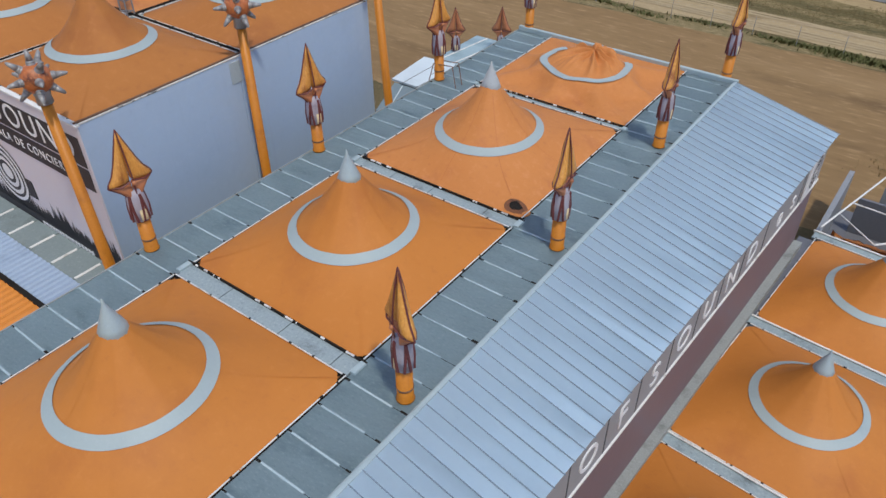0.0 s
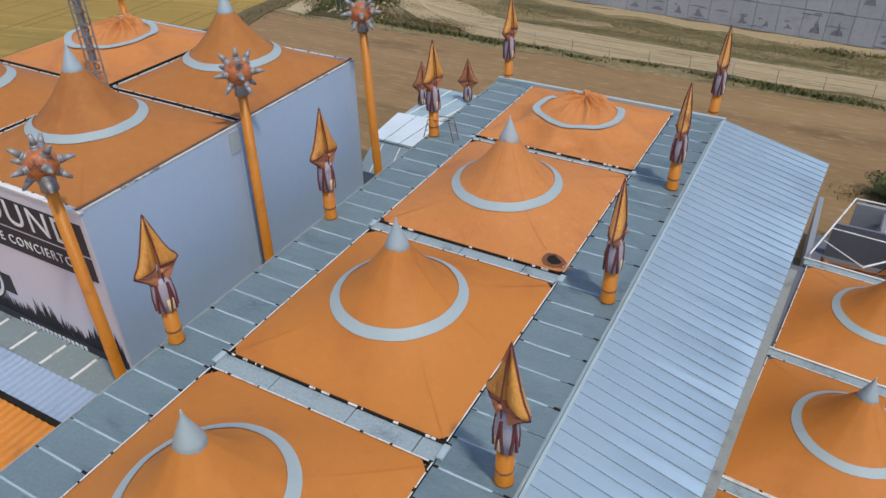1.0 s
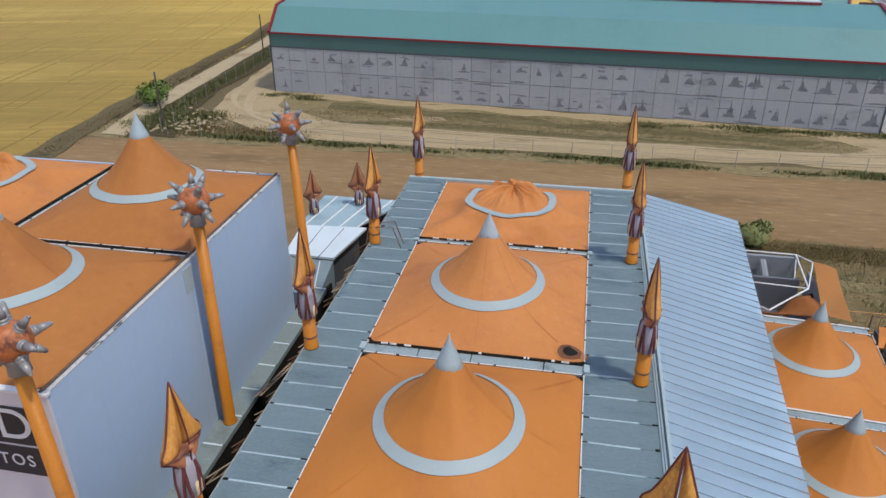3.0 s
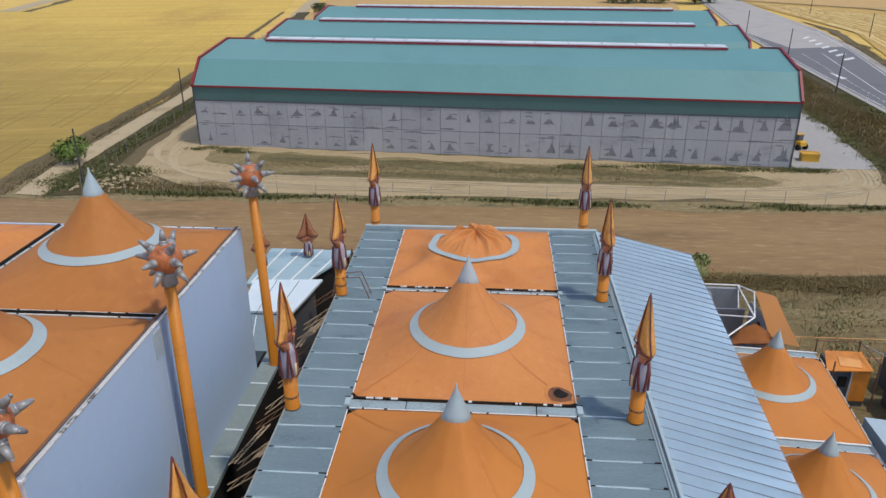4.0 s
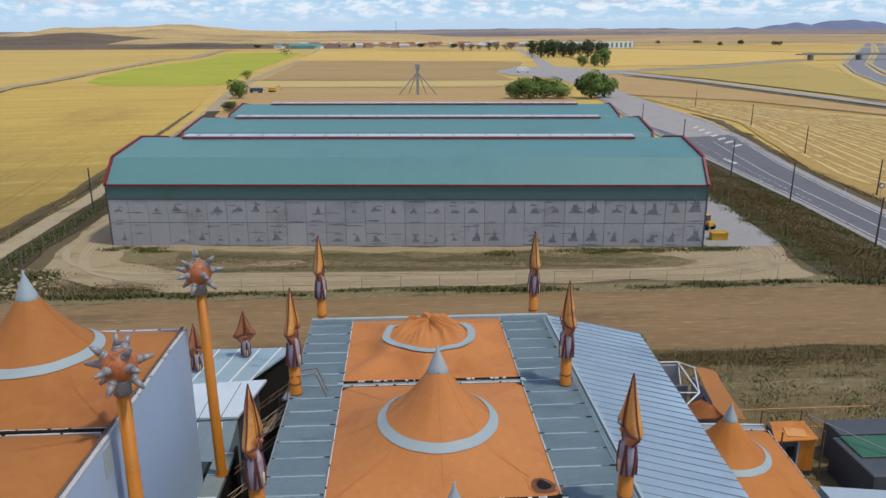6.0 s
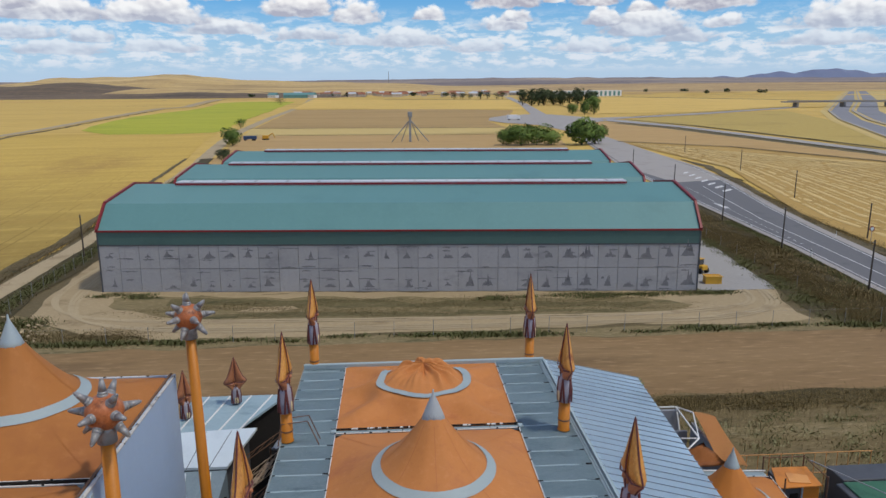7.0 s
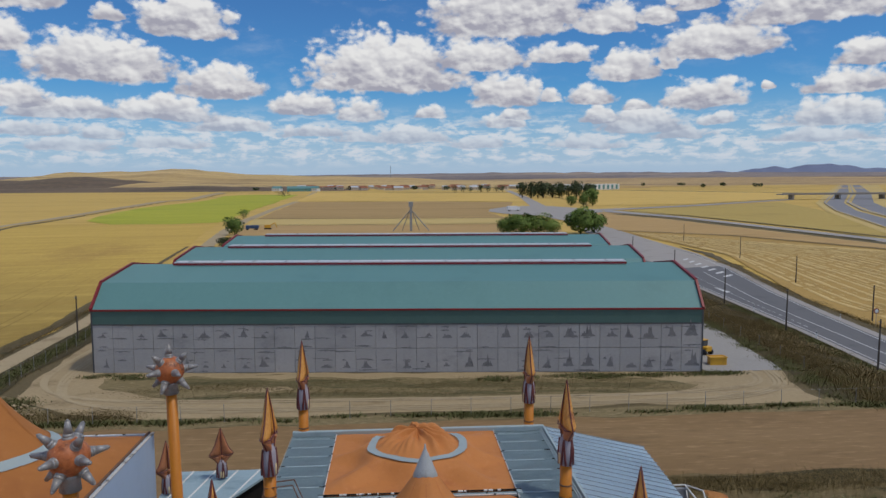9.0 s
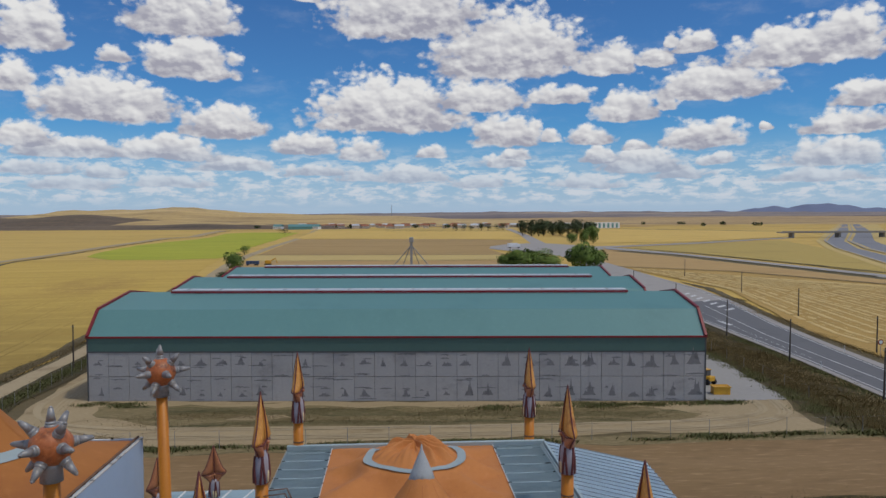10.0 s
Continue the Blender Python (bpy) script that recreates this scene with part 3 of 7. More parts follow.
# near ground
zone("weedy_yard", [(-62, -60), (-62, 100), (-70, 160), (70, 160), (66, 60), (80, -60)], 0.02, WEEDS, "weedy dry ground around the venue buildings", 1.2)
zone("ploughed_strip", [(-80, 24), (-80, 50.5), (-30, 51.5), (60, 52), (90, 52), (90, 36.5), (14, 36.6), (12, 24)], 0.05, EARTH, "bare brown ploughed strip of earth", 1.0, 3.0)
zone("weedy_corner", [(-66, 50.8), (-66, 55), (-58, 58), (-51.5, 64), (-49.0, 62.6), (-46.6, 60.4), (-43, 57.2), (-39.5, 54.9), (-31, 53.9), (-10, 54.0), (9, 54.3), (35, 54.2), (40, 55.8), (44, 60), (56, 60), (56, 51.8), (-20, 51.4)], 0.03, PATCHY, "weedy ground along the wire fence", 0.9, 2.0)
zone("dirt_track", [(-46.5, 60.6), (-49.4, 63.3), (-51.0, 70.2), (-51.4, 78.2), (-52.6, 91), (-54, 125), (-47.5, 125), (-46.6, 92), (-45.4, 74.5), (-30, 71.5), (31, 67.0), (41.2, 67.0), (39.6, 62.6), (38.8, 58.4), (39.6, 56.2), (35, 54.5), (23, 55.0), (9, 55.0), (-10, 54.5), (-22, 54.0), (-31, 54.4), (-37, 55.8), (-41, 57.4), (-43.7, 58.9)],
     0.04, SAND, "pale sandy dirt track round the warehouse", 1.0, 2.0, "track")
zone("grass_patch", [(-43.2, 70.0), (-41.8, 66.9), (-38.2, 64.4), (-33, 61.6), (-26.4, 60.4), (-16.9, 59.6), (-7.4, 59.2), (11.9, 58.9), (24.6, 59.6), (28.2, 62.0), (26, 64.2), (13.6, 66.0), (-14.3, 68.4), (-28.5, 69.9), (-38.8, 70.6)], 0.06, PATCHY, "thin brown weeds beside the warehouse wall", 1.4, 1.4)
zone("weed_band", [(-36, 66.6), (-20, 64.6), (2, 62.6), (22, 61.6), (25, 63.0), (4, 65.2), (-18, 67.4), (-36, 69.2)], 0.06, material("streaky_weeds", (0.125, 0.102, 0.042), (0.062, 0.062, 0.022), (0.26, 0.20, 0.11), rough=0.95, scale=1.8, stain=0.95, bump=0.5, fine=14, stretch=(0.2, 1, 1)), "darker band of weeds in the thin grass", 1.5, 1.2)
zone("weed_band_low", [(-30, 61.8), (-14, 60.6), (6, 60.0), (20, 60.2), (18, 61.0), (0, 61.4), (-22, 62.8)], 0.06, bpy.data.materials["streaky_weeds"], "lower streak of weeds beside the ruts", 1.0, 1.2)
zone("sand_heap", [(-26, 63.6), (-22, 62.9), (-18.5, 63.6), (-19.5, 65.3), (-24, 65.6)], 0.08, SAND, "pale sandy patch in the weeds", 0.9, 0.8)
zone("wall_foot", [(-44, 73.2), (-10, 70.4), (29, 67.5), (29, 66.6), (8, 67.8), (-20, 70.3), (-42, 72.0)], 0.08, SAND, "strip of bare sand at the wall's foot", 0.7, 1.2)
zone("concrete_yard", [(31.6, 67.6), (41.6, 67.4), (45.0, 98), (47, 150), (34, 150), (33, 90)], 0.07, YARD, "light grey concrete yard beside the warehouse", 0.3, 3.0, "yard")
zone("roadside_verge", [(41.0, 61.5), (42, 67), (44.8, 97), (47, 150), (60, 150), (57.2, 104), (54.6, 68), (53, 53.4), (41.5, 53.4), (40.5, 57)], 0.06, DRYGRASS, "dry brown roadside verge", 0.8, 3.0)
zone("scrub", [(12, 20), (9, 36.3), (30, 36.9), (80, 37.5), (80, 10), (24, 8)], 0.09, SCRUB, "dry brown scrub beyond the tents", 1.5, 2.0)
zone("scrub_edge", [(10, 33.6), (30, 33.2), (80, 33.8), (80, 36.9), (30, 36.4), (10, 35.8)], 0.1, DRYGRASS, "dark weedy edge of the scrub", 1.2, 1.5)
zone("gravel_strip", [(13, 27.6), (26, 28.4), (44, 28.2), (72, 29.2), (72, 31.2), (46, 30.2), (28, 30.6), (14, 29.4)], 0.09, PATCHY, "gravelly strip in the scrub", 1.2, 1.2)
zone("field_track", [(-54.6, 52), (-58.0, 52), (-59.6, 64), (-61.2, 104), (-75, 231), (-83.5, 292), (-89, 333), (-96.5, 411), (-105.5, 568), (-119, 905), (-152, 1300), (-143, 1300), (-111, 905), (-99.5, 568), (-90.5, 411), (-83.4, 333), (-78.0, 292), (-70, 231), (-58.2, 104), (-56.4, 66)], 0.05, RUTS,
     "pale dirt farm track between fields", 0.4, 6.0, "track")
zone("track_verge", [(-48.5, 52), (-54.6, 52), (-56.4, 66), (-58.2, 104), (-76, 248), (-72, 250), (-53.8, 125), (-52.4, 92), (-53, 72), (-51.4, 62)], 0.045, DRYGRASS, "weedy verge along the farm track", 0.6, 2.0)
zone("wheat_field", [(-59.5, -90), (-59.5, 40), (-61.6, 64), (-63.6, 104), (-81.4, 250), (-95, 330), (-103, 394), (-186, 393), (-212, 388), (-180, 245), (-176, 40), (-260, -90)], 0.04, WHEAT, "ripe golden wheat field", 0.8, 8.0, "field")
zone("field_edge", [(-57.5, -60), (-58.0, 40), (-60.5, 64), (-62.6, 104), (-81.2, 250), (-82.2, 250), (-64.8, 104), (-63.6, 64), (-61.5, 40), (-60.5, -60)], 0.06, WEEDS, "dark weedy edge of the wheat field", 0.5, 2.0)
zone("green_field", [(-104, 398), (-106, 430), (-115.5, 533), (-127.4, 740), (-151, 1100), (-222, 1120), (-248, 1049), (-223, 865), (-216, 755), (-221, 704), (-222, 631), (-214, 549), (-199, 462), (-188, 425), (-160, 388), (-128, 385)], 0.06, GREENCROP, "bright green crop field", 2.5, 16.0, "field")
zone("track_edge", [(-176, 245), (-206, 370), (-212, 446), (-230, 583), (-255, 813), (-242, 881), (-274, 1092), (-300, 1306), (-297, 1306), (-271, 1092), (-240, 881), (-253, 813), (-228, 583), (-209.5, 446), (-202.5, 370), (-172, 245)], 0.07, WEEDS, "dark weeds along the far farm track", 3.0, 12.0)
zone("far_track", [(-178, 245), (-209, 370), (-215, 446), (-232, 583), (-257, 813), (-244, 881), (-276, 1092), (-302, 1306), (-318, 1306), (-290, 1092), (-256, 881), (-268, 813), (-241, 583), (-222, 446), (-216, 370), (-186, 245)], 0.07, RUTS, "pale far farm track", 0.8, 20.0, "track")
zone("fallow_field", [(-77, 300), (-85, 368), (20, 366), (74, 360), (68, 300), (40, 160), (-60, 160)], 0.03, BROWNFIELD, "wide brown fallow field", 1.0, 20.0, "field")
zone("fallow_grass", [(-85, 366), (-91, 430), (-6, 420), (74, 416), (76, 358), (0, 361)], 0.03, GRASSBAND, "pale dry grass band across the fallow", 1.5, 12.0, "field")
zone("fallow_band", [(-90, 428), (-106, 752), (-40, 748), (40, 740), (110, 700), (84, 560), (58, 500), (60, 416), (-6, 420)], 0.06, material("fallow_dark", (0.40, 0.262, 0.098), (0.29, 0.188, 0.07), (0.49, 0.335, 0.14), rough=0.95, scale=0.04, stain=0.7, bump=0.1, stretch=(0.18, 1, 1), bands=((1.0, -0.04), 0.3)), "darker band of fallow soil", 2.0, 20.0, "field")
zone("fallow_far", [(-112, 766), (-138, 1215), (66, 1170), (176, 1150), (128, 720), (40, 738)], 0.05, PALEWHEAT, "pale harvested field behind the fallow", 2.0, 30.0, "field")
zone("far_hedge", [(-20, 1196), (70, 1172), (176, 1150), (178, 1172), (72, 1196), (-20, 1215)], 0.05, HEDGE, "dark hedge line at the far field edge", 1.5, 10.0, "field")
zone("stubble_field", [(69, 75), (74, 118), (96, 200), (93, 303), (130, 269), (154, 209), (168, 150), (178, 40), (70, 40)], 0.05, material("stubble", (0.44, 0.28, 0.078), (0.32, 0.2, 0.055), (0.54, 0.37, 0.125), rough=0.95, scale=0.15, stain=0.6, bump=0.2, bands=((0.16, 0.98), 0.25)), "mown stubble field with rows of straw", 0.6, 6.0, "field")
zone("road_bank", [(65.6, 60), (68.2, 100), (72.5, 126), (83, 168), (90, 205), (91.5, 230), (93, 205), (84.6, 166), (75.2, 124.6), (70.6, 98.6), (69.8, 60)], 0.07, WEEDS, "dry weedy bank beside the road", 0.6, 3.0)
zone("brown_margin", [(93, 305), (130, 271), (154, 211), (168, 152), (190, 40), (205, 40), (178, 150), (171, 236), (166, 290), (157, 396), (138, 470), (104, 470), (96, 378)], 0.05, BROWNFIELD, "brown field margin", 0.8, 12.0, "field")
zone("margin_weeds", [(148, 400), (160, 290), (165, 236), (172, 150), (177, 150), (170.5, 236), (165.6, 290), (156.5, 396), (142, 452), (134, 452)], 0.05, HEDGE, "dark weeds beside the slip road", 1.2, 5.0, "field")
zone("dry_meadow", [(152, 480), (176, 518), (255, 575), (350, 640), (290, 468), (245, 372), (215, 305), (186, 236), (180, 250), (183, 300), (173, 420)], 0.05, material("dry_meadow", (0.45, 0.325, 0.085), (0.32, 0.225, 0.06), (0.53, 0.41, 0.13), rough=0.95, scale=0.05, stain=0.6, bump=0.1), "dry yellow meadow by the junction", 1.0, 15.0, "field")
zone("pale_field", [(160, 600), (260, 620), (411, 745), (560, 1000), (387, 1303), (240, 1303)], 0.05, PALEWHEAT, "pale harvested field", 1.0, 40.0, "field")
zone("pale_field_edge", [(240, 1303), (387, 1303), (560, 1000), (575, 1010), (400, 1330), (244, 1330)], 0.05, HEDGE, "dark far boundary of the pale field", 2.0, 20.0, "field")

# ---- road ----
def ribbon(bm, pts, w0, w1, z, dash=None):
    """A strip along a line between two sideways offsets."""
    run = 0.0
    for (xa, ya), (xb, yb) in zip(pts, pts[1:]):
        d = Vector((xb - xa, yb - ya, 0))
        length = d.length
        d.normalize()
        s = Vector((d.y, -d.x, 0))
        t = 0.0
        while t < length:
            e = min(length, t + (dash[0] if dash else length))
            a, b = Vector((xa, ya, z)) + d * t, Vector((xa, ya, z)) + d * e
            bm.faces.new([bm.verts.new(p) for p in (a + s * w0, a + s * w1, b + s * w1, b + s * w0)])
            t = e + (dash[1] if dash else 0.0) + 1e-6
    for f in bm.faces:
        f.normal_update()
        if f.normal.z < 0:
            f.normal_flip()
    return bm


LEFT = [(50.6, 20), (54.9, 68), (57.1, 90), (59.7, 135), (64.5, 200), (77, 290), (88, 378)]
RIGHT = [(59.0, 20), (64.3, 78), (68.0, 104), (71.8, 127), (80.3, 166), (86.5, 202), (88, 242), (92, 297), (98, 378)]
zone("road_shoulder", [(49.6, 20), (53.9, 68), (56.1, 90), (58.7, 135), (63.5, 200), (76, 290), (87, 378), (99, 378), (94, 297), (90, 242), (88, 203), (82, 165), (73.4, 126), (69.4, 103), (65.8, 77), (60.4, 20)], 0.08, OLDROAD, "pale worn road shoulder", 0.0, category="road")
zone("road", LEFT + RIGHT[::-1], 0.10, ASPHALT, "grey two-lane asphalt road", 0.0, category="road")
zone("road_junction", [(67.0, 168), (81.5, 172), (86, 202), (88, 242), (92, 297), (98, 378), (89, 378), (77.5, 290), (65, 200)], 0.13, OLDROAD, "pale widened road towards the junction", 0.0, category="road")
bm = bmesh.new()
ribbon(bm, LEFT[:5], 0.45, 0.62, 0.24)
ribbon(bm, RIGHT[:6], -0.62, -0.45, 0.24)
ribbon(bm, [(55.0, 20), (59.5, 74.6), (63.4, 115), (71, 160)], -0.09, 0.09, 0.24)
ribbon(bm, [(59.0, 92), (61.6, 120), (66.4, 160)], -0.07, 0.07, 0.24, (1.2, 1.2))
for i in range(7):
    sheet(bm, [(72 + 0.75 * i, 150 + 6 * i, 0.245), (75.5 + 0.6 * i, 153 + 6 * i, 0.245), (75.8 + 0.6 * i, 155 + 6 * i, 0.245), (72.4 + 0.75 * i, 152 + 6 * i, 0.245)])
sheet(bm, [(61.9, 127, 0.245), (63.2, 128, 0.245), (62.6, 134, 0.245), (62.3, 134, 0.245)])
structure("road_markings", bm, MARK, "white painted road lines and hatching", "marking")
zone("roundabout", [(60 + 0, 500), (66, 540), (84, 580), (104, 596), (124, 590), (146, 520), (138, 480), (112, 450), (98, 378), (88, 378), (84, 440), (66, 470)], 0.12, OLDROAD, "pale paved junction", 0.0, category="road")
zone("far_road", [(106, 583), (150, 900), (224, 1583), (236, 1583), (160, 900), (119, 583)], 0.12, OLDROAD, "pale road running to the village", 0.0, category="road")
zone("link_road", [(138, 482), (157, 397), (166, 291), (171, 236), (178, 150), (205, 40), (214, 40), (187, 150), (180, 250), (176, 305), (167, 418), (149, 512)], 0.13, OLDROAD, "pale slip road at the junction", 0.0, category="road")
zone("upper_road", [(144, 500), (174, 522), (250, 575), (400, 706), (411, 730), (262, 604), (180, 542), (140, 525)], 0.13, OLDROAD, "grey road rising to the bridge", 0.0, category="road")
zone("motorway_bank", [(150, 170), (214, 307), (290, 468), (366, 609), (604, 983), (1140, 1819), (1250, 1819), (640, 908), (452, 625), (350, 460), (282, 360), (230, 270), (190, 170)], 0.11, GRASSBAND, "pale dry edges of the motorway", 0.0, category="road")
zone("motorway", [(170, 190), (223, 307), (299, 468), (376, 609), (617, 983), (1155, 1819), (1168, 1819), (636, 983), (392, 609), (311, 466), (237, 307), (184, 190)], 0.11, MOTORWAY, "grey asphalt motorway lanes", 0.0, category="road")
zone("motorway_far", [(195, 190), (246, 307), (317, 460), (399, 609), (648, 983), (1180, 1819), (1200, 1819), (668, 983), (420, 609), (333, 460), (262, 307), (212, 190)], 0.11, MOTORWAY, "grey asphalt opposite motorway lanes", 0.0, category="road")
barrier = bmesh.new()
ribbon(barrier, [(190, 190), (242, 307), (314, 463), (395.5, 609), (642, 983), (1174, 1819)], -0.9, 0.9, 0.9)
ribbon(barrier, [(168, 190), (221, 307), (297, 468), (374, 609), (614, 983), (1152, 1819)], -0.7, 0.7, 0.9)
structure("motorway_barrier", barrier, OLDROAD, "pale barrier between the motorway lanes", "barrier")
bridge = thing("road_bridge", (400, 716, 0), "pale concrete road bridge over the motorway", "bridge", kind="")
part("deck", boxes((-10, -6, 5.0, 140, 6, 6.2)), OLDROAD, bridge)
for x in (2, 52, 100):
    part("pier", boxes((x, -4, 0, x + 2, 4, 5.02)), OLDROAD, bridge)
part("parapet", boxes((-10, -6.3, 6.2, 140, -6.0, 7.2)), OLDROAD, bridge)

# straw rows on the stubble: low, broken swaths of uneven width
def swath(bm, pts, z, r_, wide, gaps):
    prev = None
    for (xa, ya), (xb, yb) in zip(pts, pts[1:]):
        n = max(2, int(math.hypot(xb - xa, yb - ya) / 2.2))
        d = Vector((xb - xa, yb - ya, 0)).normalized()
        sd = Vector((d.y, -d.x, 0))
        for i in range(n):
            f = i / n
            w = wide * (0.65 + 0.7 * abs(noise.noise((xa + f * 40, ya * 0.1, wide)))) * r_.uniform(0.7, 1.25)
            c = Vector((xa + (xb - xa) * f, ya + (yb - ya) * f, z)) + sd * 0.5 * noise.noise((xa * 0.05 + f * 3, ya * 0.05, wide * 7))
            now = [bm.verts.new(c - sd * w), bm.verts.new(c + Vector((0, 0, 0.07))), bm.verts.new(c + sd * w)]
            if prev and r_.random() > gaps:
                bm.faces.new((prev[0], prev[1], now[1], now[0]))
                bm.faces.new((prev[1], prev[2], now[2], now[1]))
            prev = now


bm = bmesh.new()
straw_rnd = random.Random(17)
for k in range(26):
    off = k * 3.6 + straw_rnd.uniform(-0.5, 0.5)
    pts = [(74 + off * 0.95 + 0.4 * math.sin(k), 62 + off * 0.1), (78 + off * 1.0, 118 + off * 0.1), (96 + off * 0.78 + straw_rnd.uniform(-1, 1), 196 - 0.12 * off), (97 + off * 0.50, 296 - off * 0.92)]
    swath(bm, pts, 0.235, straw_rnd, 0.62, 0.10)
    mid = [(x + 1.8, y) for x, y in pts]
    swath(bm, mid, 0.232, straw_rnd, 0.30, 0.45)
for f in bm.faces:
    f.normal_update()
    if f.normal.z < 0:
        f.normal_flip()
tagged(link("straw_rows", bm, material("straw", (0.62, 0.45, 0.185), (0.46, 0.32, 0.115), (0.72, 0.56, 0.27), rough=0.95, scale=0.5, stain=0.5)), "pale rows of cut straw on stubble", "straw", kind="stuff")

# wheel lines through the crops and dark boundaries between the fields
lines = bmesh.new()
for k in range(9):
    ribbon(lines, [(-112 + 2 * k, 790 + 44 * k), (60 + 8 * k, 760 + 44 * k)], -0.8, 0.8, 0.36)
for k in range(8):
    ribbon(lines, [(200 + 12 * k, 640 + 84 * k), (330 + 24 * k, 700 + 76 * k)], -0.8, 0.8, 0.36)
wl = random.Random(3)
for k in range(9):
    for side in (-0.9, 0.9):
        y = -60.0
        while y < 190:
            e = y + wl.uniform(6, 22)
            x_ = lambda q: -66 - 8.6 * k - (0.06 if q < 60 else 0.10) * (q - 40) - (0.0 if q < 110 else 0.05 * (q - 110)) + side
            ribbon(lines, [(x_(y), y), (x_(e), e)], -0.14, 0.14 + wl.uniform(0, 0.1), 0.118)
            y = e + wl.uniform(0.5, 8)
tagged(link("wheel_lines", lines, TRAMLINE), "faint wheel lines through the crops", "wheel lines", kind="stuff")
edges = bmesh.new()
for pts in ([(171, 240), (166, 296), (157.5, 400), (139, 470)], [(186, 240), (184, 300), (174, 420), (156, 500)], [(176, 545), (258, 606), (405, 728)], [(160, 604), (240, 1303)], [(-90, 367), (0, 362), (76, 359)], [(-96, 430), (-6, 421), (60, 417)], [(93, 304), (130, 270), (154, 210), (168, 151)], [(-150, 1217), (-420, 1240), (-800, 1180)], [(-300, 900), (-700, 860), (-1100, 900)], [(420, 1320), (900, 1380), (1300, 1500)]):
    ribbon(edges, pts, -0.9, 0.9, 0.42)
tagged(link("field_boundaries", edges, HEDGE), "dark weedy boundaries between the fields", "field edge", kind="stuff")

# ---- far land ----
def ridge(name, material_, label, pts, y0, depth, seed):
    """A long low hill: (x, height) along its crest."""
    bm = bmesh.new()
    cols = []
    fine = []
    for (xa, ha), (xb, hb) in zip(pts, pts[1:]):
        for i in range(10):
            s = i / 10
            fine.append((xa + (xb - xa) * s, ha + (hb - ha) * (s * s * (3 - 2 * s))))
    fine.append(pts[-1])
    for x, h in fine:
        h2 = h + 0.05 * h * noise.noise((x * 0.01, seed, 0)) * 2
        cols.append([bm.verts.new((x, y0 + depth * f, -0.5 + h2 * g + 0.4 * noise.noise((x * 0.02, f * 9, seed)))) for f, g in ((0, 0), (0.2, 0.22), (0.45, 0.62), (0.7, 0.93), (0.85, 1.0), (1.2, 0.9))])
    for a, b in zip(cols, cols[1:]):
        for i in range(5):
            bm.faces.new((a[i], b[i], b[i + 1], a[i + 1]))
    return structure(name, bm, material_, label, "hill", smooth=True)


ridge("hill_west", HILLGOLD, "broad low golden hill with a flat top", [(-2600, 10), (-1500, 20), (-1132, 25), (-975, 38), (-935, 45), (-700, 50), (-650, 55), (-600, 54), (-545, 46), (-330, 34), (-60, 28), (250, 16), (520, 4)], 1700, 560, 3)
# Cloud shade on the hillside, made as a ridge of darker colour.
ridge("hill_west_slope", BROWNSHADE, "slope below the low hill, cloud shade painted dark brown", [(-2600, 12), (-1400, 20), (-915, 23.5), (-722, 31), (-655, 25), (-584, 19), (-490, 12), (-336, 8), (-150, 2)], 1480, 320, 5)
ridge("hill_west_lobe", HILLGOLD, "golden stubble lobe on the low hill", [(-760, 1), (-640, 6), (-560, 17), (-500, 18.5), (-430, 15), (-340, 9), (-200, 2)], 1440, 240, 6)
ridge("hill_west_foot", BROWNSHADE, "dark brown foot of the low hill", [(-2200, 4), (-900, 7), (-640, 8), (-500, 9), (-400, 11), (-330, 9), (-220, 6), (-60, 1)], 1400, 160, 8)
ridge("plain_rise", material("far_plain", (0.42, 0.28, 0.125), (0.16, 0.115, 0.075), (0.62, 0.45, 0.21), rough=1, scale=0.01, stain=0.9, bump=0.0, stretch=(0.3, 1, 8), bands=((1.0, 0.04), 0.7, 0.12)), "gently rising plain of gold and brown fields", [(-300, 3), (300, 16), (900, 20), (1700, 22), (2600, 20)], 1900, 1300, 7)
ridge("far_ridge", HILLFAR, "long far ridge, haze painted in its colour", [(-3500, 44), (-1800, 40), (-600, 42), (0, 47), (600, 52), (1200, 52), (1800, 49), (2600, 46), (3600, 48)], 3500, 700, 9)
ridge("mountains", MOUNTAIN, "distant mountains, blue haze painted in their colour", [(1800, 10), (1950, 46), (2080, 60), (2200, 52), (2330, 74), (2450, 84), (2560, 78), (2680, 98), (2800, 104), (2920, 92), (3080, 74), (3300, 70), (3700, 50)], 4350, 300, 13)
far_rnd = random.Random(5)
FARMIX = [BROWNFIELD, PALEWHEAT, GRASSBAND, BROWNSHADE, PALEWHEAT, HILLGOLD, HEDGE]
for i in range(70):
    y = 1320 + i * 19 + far_rnd.uniform(-20, 20)
    x = far_rnd.uniform(-700, 2100)
    w, d = far_rnd.uniform(120, 420), far_rnd.uniform(25, 110)
    zone("far_field", [(x, y), (x + w, y + far_rnd.uniform(-30, 30)), (x + w * 1.1, y + d), (x + far_rnd.uniform(-60, 60), y + d)], 0.3, FARMIX[i % 7], "far patch of farmland", 0.0, category="field")
